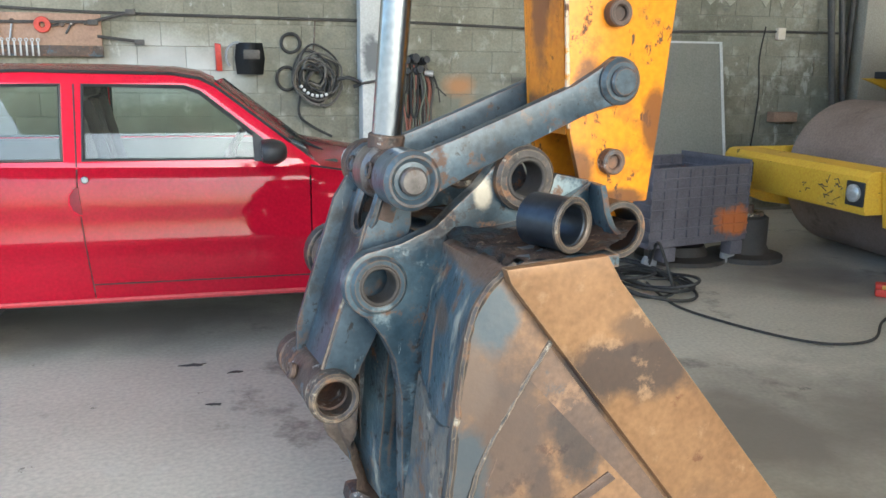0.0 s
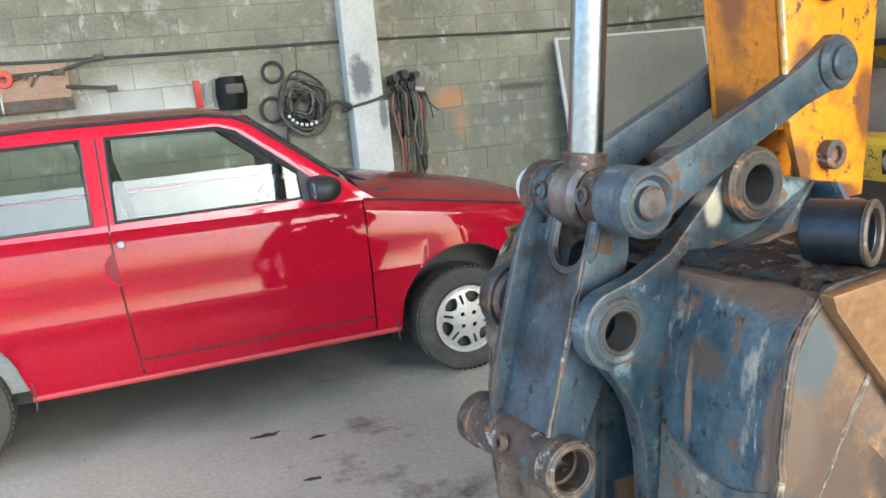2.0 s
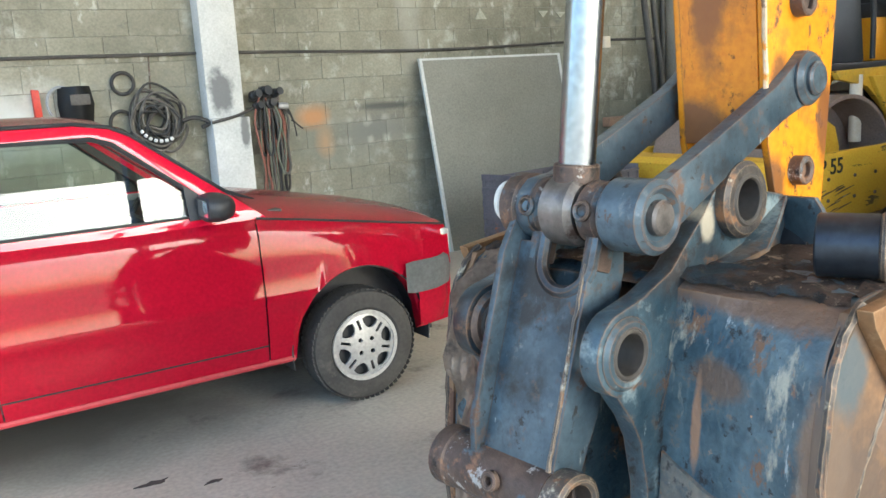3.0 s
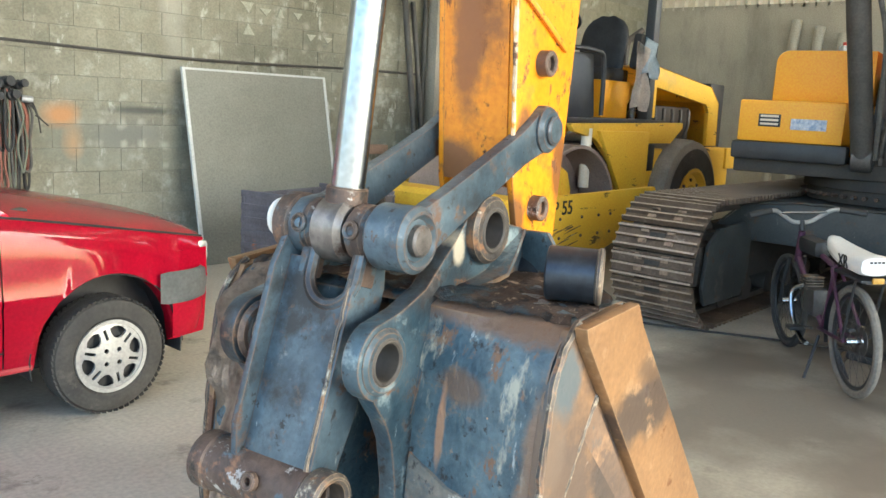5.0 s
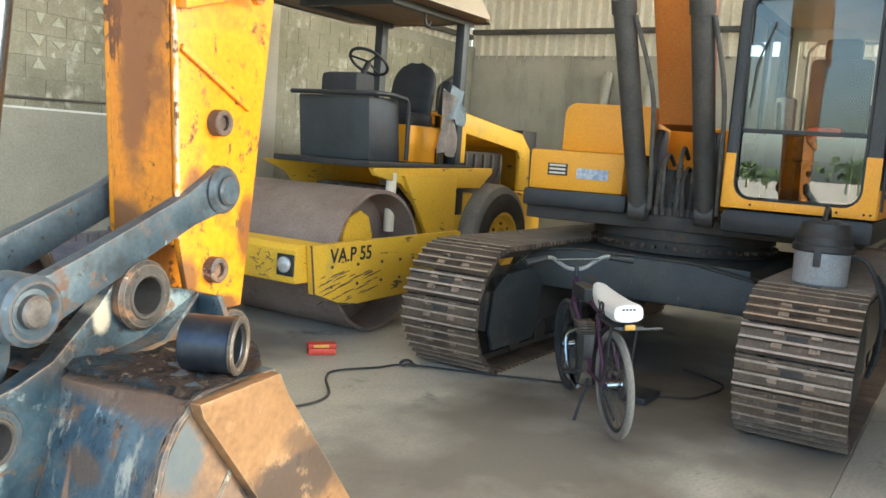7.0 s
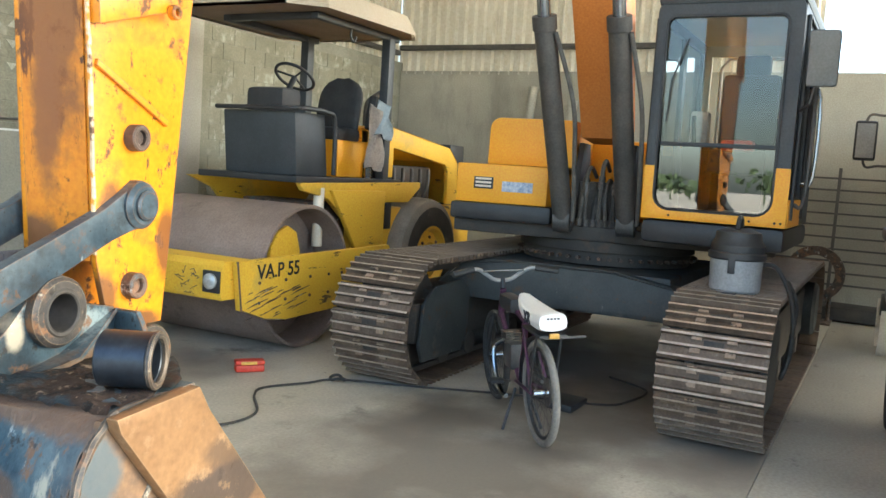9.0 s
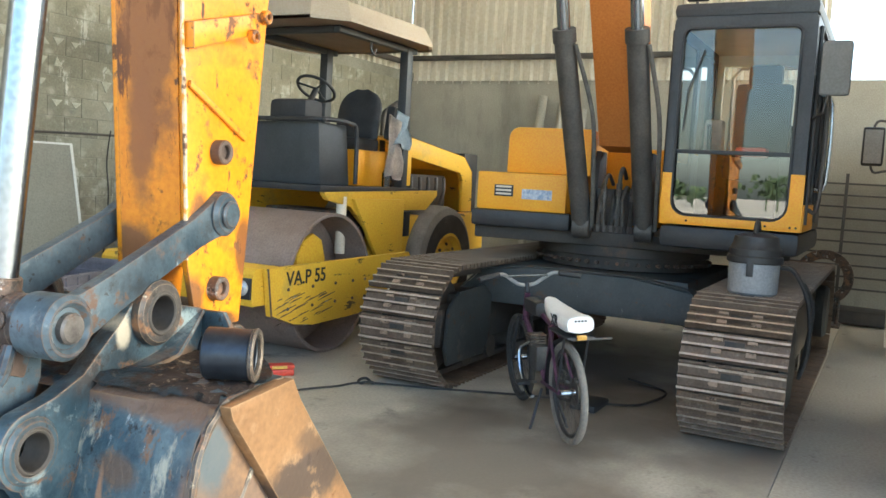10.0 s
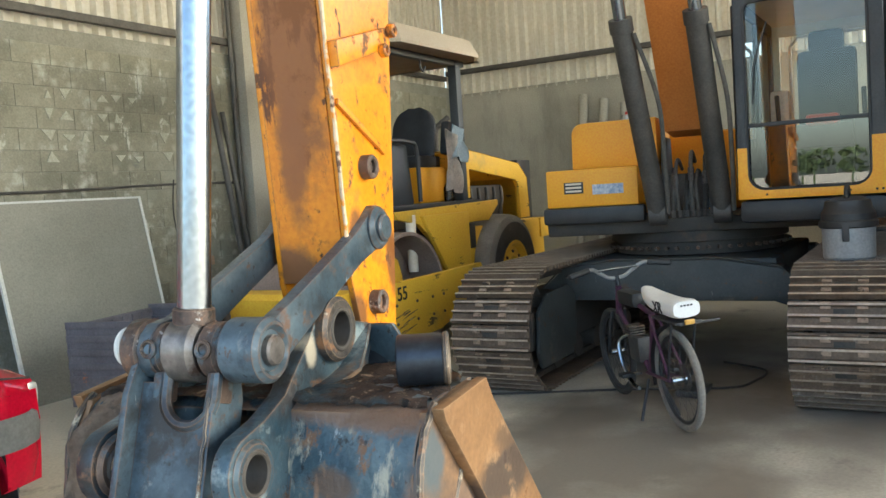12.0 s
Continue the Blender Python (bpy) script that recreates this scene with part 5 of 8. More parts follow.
    part("roof_lining", B(U0 + 0.06, U1 - 0.05, W0 + 0.05, W1 - 0.05, 2.895, 2.93, 0.006), "trim", c_)
    for w, sg in ((W0 - 0.016, -1), (W1 + 0.016, 1)):
        part("door_frame", sweep([(U0 + 0.10, w, 1.44), (U0 + 0.10, w, 2.86), (U0 + 0.83, w, 2.86), (U0 + 0.83, w, 1.44)], 0.016, 6), "black", c_)
        part("hinge", cyl((U0 + 0.86, w + sg * 0.01, 1.62), (U0 + 0.86, w + sg * 0.01, 1.72), 0.018, 10), "steel", c_)
        part("hinge", cyl((U0 + 0.86, w + sg * 0.01, 2.50), (U0 + 0.86, w + sg * 0.01, 2.60), 0.018, 10), "steel", c_)
    part("door_rail", sweep(curve([(U0 + 0.55, W0 - 0.02, 1.70), (U0 + 0.55, W0 - 0.10, 1.76), (U0 + 0.55, W0 - 0.10, 2.35), (U0 + 0.55, W0 - 0.02, 2.42)], 4), 0.015, 8), "chrome", c_, "bright steel grab rail")
    # black sheet added to keep it dark behind the reflecting lower pane
    part("rear_lower_panel", B(U1 - 0.06, U1 - 0.042, W0 + 0.05, W1 - 0.05, 1.44, 1.90, 0.006), "black", c_)
    part("rear_window_seal", sweep([(U1 - 0.045, W0 + 0.11, 1.80), (U1 - 0.045, W0 + 0.11, 2.70), (U1 - 0.045, W0 + 0.18, 2.78), (U1 - 0.045, W1 - 0.26, 2.78), (U1 - 0.045, W1 - 0.19, 2.70), (U1 - 0.045, W1 - 0.19, 1.80)], 0.016, 6), "creamtrim", c_)
    part("cab_floor", B(U0 + 0.06, U1 - 0.05, W0 + 0.05, W1 - 0.05, Z0, 1.44), "black", c_)
    part("cab_roof", B(U0 - 0.02, U1 + 0.02, W0 - 0.01, W1 + 0.01, 2.94, 3.05, 0.05), "cabgrey", c_)
    part("seat", B(6.55, 6.95, 0.45, 0.92, 1.75, 1.95, 0.05), "seat", c_)
    part("seat_back", disp(B(6.88, 7.02, 0.44, 0.90, 1.90, 2.58, 0.05), 0.004, 6), "seat", c_, "black high-backed operator seat")
    part("headrest", B(6.90, 7.0, 0.53, 0.81, 2.56, 2.74, 0.045), "seat", c_)
    part("cushion", B(6.45, 6.62, 0.55, 0.80, 1.93, 2.02, 0.035), "redplastic", c_, "red cushion")
    for w in (0.36, 0.98):
        part("console", B(6.3, 6.8, w - 0.08, w + 0.08, 1.45, 1.98, 0.03), "black", c_)
        part("lever", cyl((6.35, w, 1.95), (6.28, w, 2.18), 0.018, 8), "black", c_)
    part("seat_cover", disp(B(6.60, 6.75, 0.93, 1.08, 1.95, 2.25, 0.04), 0.01, 9), "cloth", c_)
    part("wiper", sweep([(U0 + 0.0, W1 - 0.12, 2.10), (U0 - 0.008, W1 - 0.14, 2.4), (U0 - 0.004, W1 - 0.24, 2.70)], 0.006, 6), "black", c_)
    part("left_grab_rail", sweep(curve([(U0 + 0.2, W0 - 0.02, 1.55), (U0 + 0.2, W0 - 0.09, 1.62), (U0 + 0.2, W0 - 0.09, 2.5), (U0 + 0.2, W0 - 0.02, 2.57)], 4), 0.016, 8), "steel", c_)
    for w in (0.34, 1.06):
        e = part("work_lamp", B(U0 + 0.0, U0 + 0.07, w - 0.08, w + 0.08, 3.07, 3.19, 0.012), "black", c_, "square work lamp on the cab roof")
        part("lens", B(U0 - 0.006, U0 + 0.002, w - 0.065, w + 0.065, 3.085, 3.175, 0.003), "lamp", e)
        part("lamp_foot", cyl((U0 + 0.03, w, 3.03), (U0 + 0.03, w, 3.08), 0.012, 8), "steel", e)
    e = part("mirror", B(U0 - 0.06, U0 - 0.02, W0 - 0.24, W0 - 0.04, 2.36, 2.74, 0.03), "greyplastic", c_, "grey door mirror")
    part("mirror_arm", sweep([(U0 + 0.1, W0, 2.2), (U0 - 0.02, W0 - 0.08, 2.25), (U0 - 0.04, W0 - 0.12, 2.45)], 0.012, 6), "steel", e)
    # undercarriage, along the hall
    place()
    XA, XB, R, ZT = 5.09, 8.75, 0.46, 0.475
    lp = 2 * (XB - XA) + 2 * math.pi * R
    n_shoe = 50
    pitch = lp / n_shoe
    shoe = bmesh.new()
    w2 = 0.325
    B(-pitch * 0.53, pitch * 0.40, -w2, w2, -0.012, 0.0, 0, shoe)
    for dx in (-0.46, -0.10, 0.26):
        prism([(dx * pitch - 0.011, 0.0), (dx * pitch + 0.015, 0.0), (dx * pitch + 0.009, 0.03), (dx * pitch - 0.006, 0.03)], [], -w2, w2, 'y', 0, shoe)
    shoe_me = bpy.data.meshes.new("track_shoe")
    bmesh.ops.recalc_face_normals(shoe, faces=shoe.faces)
    shoe.to_mesh(shoe_me)
    shoe_me.materials.append(M["track"])
    shoe_me.materials.append(M["trackedge"])
    for pl in shoe_me.polygons:
        if pl.center.z > 0.02:
            pl.material_index = 1
    slot = bmesh.new()
    B(-0.026, 0.030, -0.060, 0.060, -0.008, 0.0065, 0, slot)
    slot_me = bpy.data.meshes.new("slot")
    slot.to_mesh(slot_me)
    slot_me.materials.append(M["darkgrease"])
    bolt = bmesh.new()
    for s in (-1, 1):
        for dx in (-0.035, 0.05):
            B(dx - 0.024, dx + 0.022, s * 0.105 - 0.030, s * 0.105 + 0.030, 0.0, 0.016, 0, bolt)
    bolt_me = bpy.data.meshes.new("shoe_bolt")
    bolt.to_mesh(bolt_me)
    bolt_me.materials.append(M["trackpad"])
    for yc in (1.235, 3.67):
        tr = part("track_frame", B(XA + 0.15, XB - 0.1, yc - 0.19, yc + 0.19, 0.26, 0.70, 0.03), "darkgrease", t, "greasy dark track frame")
        part("frame_nose", B(XA - 0.15, XA + 0.5, yc - 0.22, yc + 0.22, 0.30, 0.62, 0.05), "darkgrease", tr)
        for sd in (-0.27, 0.24):
            part("guard_plate", prism([(XA - 0.16, 0.30), (XA - 0.10, 0.17), (XA + 0.55, 0.17), (XA + 0.66, 0.30), (XA + 0.66, 0.66), (XA + 0.50, 0.76), (XA + 0.05, 0.74), (XA - 0.12, 0.62)], [], yc + sd, yc + sd + 0.03, 'y', 0.008), "carbody", tr, "greasy dark blue guard plate")
        part("front_idler", cyl((XA, yc - 0.1, ZT), (XA, yc + 0.1, ZT), R - 0.05, 32, bev=0.03), "darkgrease", tr)
        part("sprocket", cyl((XB, yc - 0.08, ZT), (XB, yc + 0.08, ZT), R - 0.05, 32, bev=0.02), "darkgrease", tr)
        part("final_drive", cyl((XB, yc - 0.3, ZT), (XB, yc + 0.3, ZT), 0.27, 24, bev=0.03), "carbody", tr)
        for k in range(7):
            part("track_roller", cyl((XA + 0.45 + 0.48 * k, yc - 0.17, 0.16), (XA + 0.45 + 0.48 * k, yc + 0.17, 0.16), 0.10, 16), "darkgrease", tr)
        ch = bmesh.new()
        for s in (-0.12, 0.12):
            pts = [(XA + (XB - XA) * k / 20, yc + s, ZT + R - 0.06) for k in range(21)] + [(XB + (R - 0.06) * math.sin(x_), yc + s, ZT + (R - 0.06) * math.cos(x_)) for x_ in np.linspace(0.15, math.pi - 0.15, 12)] + [(XB - (XB - XA) * k / 20, yc + s, ZT - R + 0.06) for k in range(21)] + [(XA - (R - 0.06) * math.sin(x_), yc + s, ZT - (R - 0.06) * math.cos(x_)) for x_ in np.linspace(0.15, math.pi - 0.15, 12)]
            sweep(pts, 0.05, 4, ch, closed=True, flat=0.6)
        part("track_chain", ch, "darkgrease", tr)
        home = AT[t].inverted()
        for k in range(n_shoe):
            s = (k + 0.5) * pitch
            if s < XB - XA:
                m = Matrix.Translation((XA + s, yc, ZT + R)) @ Matrix.Rotation(0, 4, 'Y')
            elif s < XB - XA + math.pi * R:
                an = (s - (XB - XA)) / R
                m = Matrix.Translation((XB + R * math.sin(an), yc, ZT + R * math.cos(an))) @ Matrix.Rotation(an, 4, 'Y')
            elif s < 2 * (XB - XA) + math.pi * R:
                ss = s - (XB - XA) - math.pi * R
                m = Matrix.Translation((XB - ss, yc, ZT - R)) @ Matrix.Rotation(math.pi, 4, 'Y')
            else:
                an = (s - 2 * (XB - XA) - math.pi * R) / R
                m = Matrix.Translation((XA - R * math.sin(an), yc, ZT - R * math.cos(an))) @ Matrix.Rotation(math.pi + an, 4, 'Y')
            so = new("track_shoe", shoe_me)
            so.parent = t
            so.matrix_basis = home @ m
            for nm, me_ in (("slot", slot_me), ("shoe_bolt", bolt_me)):
                o2 = new(nm, me_)
                o2.parent = so
                tagged(o2, kind="stuff")
    # car body between the tracks
    cb = part("car_body", prism([(1.52, 0.50), (1.52, 0.66), (1.75, 0.86), (2.2, 0.93), (3.05, 0.93), (3.5, 0.88), (3.74, 0.66), (3.74, 0.50), (3.45, 0.60), (1.80, 0.60)], [], 5.75, 6.05, 'x', 0.02), "carbody", t, "dark blue-grey cross beam between the tracks")
    part("rear_beam", prism([(1.52, 0.50), (1.52, 0.66), (1.75, 0.86), (3.5, 0.88), (3.74, 0.66), (3.74, 0.50)], [], 7.85, 8.15, 'x', 0.02), "carbody", cb)
    part("centre_plate", B(5.95, 8.0, 1.8, 3.45, 0.72, 0.92, 0.03), "carbody", cb)
    part("top_edge", sweep([(5.745, 1.56, 0.70), (5.745, 1.76, 0.872), (5.745, 2.2, 0.94), (5.745, 3.05, 0.94), (5.745, 3.5, 0.89), (5.745, 3.70, 0.70)], 0.008, 6), "carbody", cb)
    part("slew_ring", ring((6.95, 2.63, 0.93), (6.95, 2.63, 1.05), 0.74, 0.5, 56), "darkgrease", t)
    tb = bmesh.new()
    for k in range(56):
        an = 2 * math.pi * k / 56
        lathe([(0, 0), (0.016, 0), (0.016, 0.05), (0, 0.05)], (6.95 + 0.755 * math.cos(an), 2.63 + 0.755 * math.sin(an), 0.99), (math.cos(an), math.sin(an), 0), 6, tb)
    part("ring_bolt", tb, "brown", t, kind="stuff")
    part("turntable", cyl((6.95, 2.63, 1.04), (6.95, 2.63, 1.14), 0.78, 48), "darkgrease", t)
    return t


excavator()


# ---- the red hatchback ----
def wheel(parent, cx, cy, cz, r, width, near, rim_r, name="wheel"):
    """Road wheel with tyre and slotted cover; near: -1 when its face looks to -y."""
    s = near
    w = part(name, cyl((cx, cy, cz), (cx, cy - s * -0.01, cz), 0.05, 12), "steel", parent)
    h = width / 2
    prof = [(rim_r, -h * 0.8), (rim_r + 0.02, -h), (r - 0.05, -h), (r - 0.015, -h * 0.86), (r, -h * 0.6), (r, h * 0.6), (r - 0.015, h * 0.86), (r - 0.05, h), (rim_r + 0.02, h), (rim_r, h * 0.8)]
    ty = part("tyre", lathe(prof, (cx, cy, cz), (0, 1, 0), 72, closed=True), "rubber", w, "dusty black tyre")
    tb = bmesh.new()
    for k in range(60):
        an = 2 * math.pi * k / 60
        m = Matrix.Translation((cx, cy, cz)) @ Matrix.Rotation(an, 4, 'Y') @ Matrix.Translation((r, 0, 0))
        for yy, sk in ((-h * 0.55, 0.4), (h * 0.55, -0.4)):
            bb = B(-0.006, 0.0012, -h * 0.32, h * 0.32, -0.0105, 0.0105)
            bb.transform(m @ Matrix.Translation((0, yy, 0)) @ Matrix.Rotation(sk, 4, 'X'))
            join(tb, bb)
    part("tread", tb, "rubber", ty, smooth=0, kind="stuff")
    f0 = cy + s * h * 0.80
    holes = []
    for k in range(6):
        a = 60 * k + 15
        holes.append([(cx + rr * math.cos(radians(a + da)), cz + rr * math.sin(radians(a + da))) for rr, da in ((rim_r * 0.56, -10), (rim_r * 0.68, -17), (rim_r * 0.80, -18), (rim_r * 0.86, -9), (rim_r * 0.87, 0), (rim_r * 0.86, 9), (rim_r * 0.80, 18), (rim_r * 0.68, 17), (rim_r * 0.56, 10), (rim_r * 0.52, 0))])
        a += 30
        holes.append([(cx + rr * math.cos(radians(a + da)), cz + rr * math.sin(radians(a + da))) for rr, da in ((rim_r * 0.50, -4.5), (rim_r * 0.80, -3.2), (rim_r * 0.80, 3.2), (rim_r * 0.50, 4.5))])
    holes += [circ(cx + rim_r * 0.26 * math.cos(radians(90 * k + 45)), cz + rim_r * 0.26 * math.sin(radians(90 * k + 45)), 0.012, 8) for k in range(4)]
    b = prism(circ(cx, cz, rim_r, 48), holes, f0 - 0.006, f0 + 0.006, 'y')
    for v in b.verts:
        rr = math.hypot(v.co.x - cx, v.co.z - cz) / rim_r
        v.co.y += s * 0.018 * (1 - rr * rr)
    part("wheel_cover", b, "rim", w, "silver wheel cover with slots")
    part("rim_back", lathe([(0, 0), (rim_r, 0)], (cx, f0 - s * 0.03, cz), (0, 1, 0), 32), "black", w)
    part("cover_rim", lathe([(rim_r - 0.012, -0.012), (rim_r + 0.006, -0.012), (rim_r + 0.006, 0.012), (rim_r - 0.012, 0.012)], (cx, f0 + s * 0.004, cz), (0, 1, 0), 44, closed=True), "rim", w)
    return w


def mirror_shell(y):
    b = bmesh.new()
    bmesh.ops.create_uvsphere(b, u_segments=20, v_segments=12, radius=1.0)
    for v in b.verts:
        x, yy, z = v.co
        x = max(x, -0.55)
        v.co = (0.285 + 0.085 * x, y + 0.118 * math.copysign(abs(yy) ** 0.7, yy), 1.068 + 0.062 * math.copysign(abs(z) ** 0.75, z))
    return b


def car():
    place()
    t = thing("car", "shiny red three-door hatchback parked by the block wall", "car", (-0.2, 5.325, 0))
    yc = 5.325
    hubs = (-1.465, 0.985)
    R_ARCH = 0.355
    DOOR_RAKE = 0.05

    def arch(x):
        z = 0.0
        for h in hubs:
            d = abs(x - h)
            if d < R_ARCH:
                z = max(z, 0.30 + math.sqrt(R_ARCH ** 2 - d ** 2) * 1.08)
        return z

    def half(x):          # half width of the body along its length
        w = 0.775
        if x > 0.9:
            w -= 0.115 * ((x - 0.9) / 0.72) ** 2
        if x < -1.4:
            w -= 0.06 * ((-1.4 - x) / 0.6) ** 2
        return w

    def edge(x):          # upper edge of the body's side
        if x > 0.46:
            f = (x - 0.46) / 1.1
            return 0.985 - 0.165 * f - 0.02 * f * f
        return 0.985 + 0.012 * max(0.0, -x)

    def section(x, sgn):
        w, e, a = half(x), edge(x), arch(x)
        pts = [(w - 0.08, 0.272), (w - 0.028, 0.292), (w - 0.016, 0.375), (w - 0.004, 0.50), (w - 0.003, 0.580), (w + 0.008, 0.600), (w + 0.002, 0.622), (w - 0.006, 0.75), (w - 0.016, e - 0.08), (w - 0.034, e - 0.012), (w - 0.045, e)]
        return [(x, yc + sgn * y_, max(z_, min(a, e - 0.10) + 0.0006 * i)) for i, (y_, z_) in enumerate(pts)]

    def strip(x0, x1, n, name, mat, label="", zmax=None):
        for sgn in (-1, 1):
            b = loft([section(x, sgn) for x in np.linspace(x0, x1, n)], caps=False)
            for v in b.verts:         # the rear edge of the door runs forward below the handle
                near_line = max(0.0, 1.0 - abs(v.co.x + 0.671) / 0.30)
                v.co.x += near_line * DOOR_RAKE * min(1.0, max(0.0, (0.86 - v.co.z) / 0.55)) ** 1.15
            bmesh.ops.solidify(b, geom=b.faces[:], thickness=0.012)
            part(name, b, mat, t, label, smooth=50)
    strip(-2.10, -0.675, 56, "rear_quarter", "red")
    strip(-0.668, 0.492, 40, "door", "red", "glossy red door with a crease line")
    strip(0.499, 1.56, 50, "front_wing", "red")
    # bonnet, with a shut line above the wing
    rows = []
    for x in np.linspace(0.50, 1.575, 12):
        w, e = half(x) - 0.047, edge(x)
        f = (x - 0.5) / 1.075
        crown = 0.075 - 0.03 * f
        drop = 0.02 * max(0, (f - 0.85) / 0.15) ** 2
        rows.append([(x, yc + w * s, e + 0.006 + crown * (1 - abs(s) ** 2.6) * 0.9 + 0.02 * (1 - abs(s) ** 8) - drop) for s in (-1, -0.97, -0.9, -0.7, -0.4, 0, 0.4, 0.7, 0.9, 0.97, 1)])
    b = loft(rows, caps=False)
    bmesh.ops.solidify(b, geom=b.faces[:], thickness=0.015)
    part("bonnet", b, "reddust", t, "red bonnet with a film of dust")
    part("bonnet_gap", sweep([(x, yc - half(x) + 0.040, edge(x) + 0.001) for x in np.linspace(0.5, 1.55, 12)], 0.006, 6), "black", t)
    # front end
    fx = [(1.56, 0.80), (1.60, 0.72), (1.615, 0.64)]
    part("nose", prism([(1.50, 0.66), (1.60, 0.66), (1.60, 0.73), (1.565, 0.80), (1.50, 0.80)], [], yc - 0.62, yc + 0.62, 'y', 0.01), "red", t)
    for sgn in (-1, 1):
        y0, y1 = sorted((yc + sgn * 0.40, yc + sgn * 0.665))
        part("headlamp", B(1.49, 1.585, y0, y1, 0.665, 0.785, 0.03), "lamp", t, "clear headlamp")
    rows = []
    for k in range(33):
        th = radians(-88 + 5.5 * k)
        yy = yc + 0.778 * math.copysign(abs(math.sin(th)) ** 0.5, math.sin(th))
        xx = 1.235 + 0.395 * math.cos(th) ** 0.5
        rows.append([(xx - 0.03, yy, 0.66), (xx, yy, 0.64), (xx + 0.01, yy, 0.58), (xx, yy, 0.505), (xx - 0.03, yy, 0.495)])
    rows = [[(1.235, yc - 0.782, z) for z in (0.655, 0.645, 0.58, 0.515, 0.505)]] + rows + [[(1.235, yc + 0.782, z) for z in (0.655, 0.645, 0.58, 0.515, 0.505)]]
    b = loft(rows, caps=False)
    bmesh.ops.solidify(b, geom=b.faces[:], thickness=-0.03)
    part("front_bumper", b, "greyplastic", t, "unpainted grey bumper", smooth=45)
    rows = []
    for k in range(33):
        th = radians(-88 + 5.5 * k)
        yy = yc + 0.762 * math.copysign(abs(math.sin(th)) ** 0.5, math.sin(th))
        xx = 1.31 + 0.285 * math.cos(th) ** 0.5
        rows.append([(xx, yy, 0.51), (xx + 0.005, yy, 0.43), (xx - 0.03, yy, 0.33), (xx - 0.08, yy, 0.31)])
    rows = [[(1.31, yc - 0.768, z) for z in (0.51, 0.43, 0.335, 0.32)]] + rows + [[(1.31, yc + 0.768, z) for z in (0.51, 0.43, 0.335, 0.32)]]
    b = loft(rows, caps=False)
    bmesh.ops.solidify(b, geom=b.faces[:], thickness=-0.012)
    part("front_skirt", b, "red", t)
    part("rear_panel", B(-2.14, -2.08, yc - 0.68, yc + 0.68, 0.3, 1.0, 0.02), "red", t)
    part("rear_bumper", B(-2.22, -2.08, yc - 0.76, yc + 0.76, 0.42, 0.62, 0.03), "greyplastic", t)
    # underbody and arches
    part("underbody", B(-1.9, 1.5, yc - 0.55, yc + 0.55, 0.22, 0.34), "black", t)
    part("engine_bay", B(0.5, 1.5, yc - 0.52, yc + 0.52, 0.34, 0.76), "black", t)
    part("cabin_tub", B(-1.95, 0.48, yc - 0.52, yc + 0.52, 0.30, 0.62), "black", t)
    for h in hubs:
        for sgn in (-1, 1):
            b = lathe([(0.375, 0), (0.375, 0.27)], (h, yc + sgn * 0.757, 0.30), (0, -sgn, 0), 28, arc=200, start=(1, 0, -0.18) if sgn > 0 else (-1, 0, -0.18))
            bmesh.ops.solidify(b, geom=b.faces[:], thickness=0.006)
            part("wheel_well", b, "black", t)
        wheel(t, h, 4.555 + 0.08, 0.282, 0.282, 0.165, -1, 0.172)
        wheel(t, h, yc * 2 - 4.635, 0.282, 0.282, 0.165, 1, 0.172)
    # doors' outlines
    for sgn in (-1, 1):
        part("door_lock", cyl((-0.632, yc + sgn * 0.768, 0.93), (-0.632, yc + sgn * 0.776, 0.93), 0.019, 16), "chrome", t, "round chrome door lock")
        grip = [(-0.668, 0.895), (-0.690, 0.885), (-0.712, 0.855), (-0.715, 0.815), (-0.700, 0.775), (-0.672, 0.752), (-0.655, 0.748), (-0.661, 0.82)]
        y0, y1 = sorted((yc + sgn * 0.755, yc + sgn * 0.7722))
        part("door_handle", prism(grip, [], y0, y1, 'y', 0.002), "redshade", t, "red grip recess of the door with its shade painted dark")
        part("handle_rim", sweep([(x, yc + sgn * 0.7725, z) for x, z in grip[1:7]], 0.004, 6), "red", t)
        part("door_shut_line", sweep([(x, yc + sgn * (half(x) - 0.0135), 0.384) for x in np.linspace(-0.625, 0.495, 10)], 0.004, 6), "black", t)
        part("sill", sweep([(x, yc + sgn * 0.742, 0.294) for x in np.linspace(-1.10, 0.62, 8)], 0.016, 8), "redlow", t)
    # upper body
    def lean(sgn):
        def f(v):
            return (v[0], yc + sgn * (0.735 - (v[2] - 0.985) * 0.24 - 0.02 * max(0, v[2] - 1.3)) - sgn * v[1], v[2])
        return f
    outer = [(0.56, 0.975), (0.45, 1.06), (0.02, 1.385), (-0.06, 1.425), (-0.20, 1.447), (-0.9, 1.455), (-1.6, 1.43), (-1.72, 1.39), (-2.09, 0.98)]
    w1 = [(0.335, 1.018), (0.30, 1.075), (-0.06, 1.365), (-0.14, 1.392), (-0.635, 1.398), (-0.645, 1.02)]
    w2 = [(-0.735, 1.02), (-0.735, 1.398), (-1.50, 1.385), (-1.60, 1.02)]
    for sgn in (-1, 1):
        part("window_frame", prism(outer, [w1, w2], 0.0, 0.035, 'y', 0.003, shear=lean(sgn)), "red", t)
        for w, nm in ((w1, "door_window"), (w2, "rear_side_window")):
            g = part(nm, prism(w, [], 0.016, 0.020, 'y', shear=lean(sgn)), "glass", t, "clear side window reflecting the sky")
            g.visible_shadow = False
            cx_, cz_ = sum(p[0] for p in w) / len(w), sum(p[1] for p in w) / len(w)
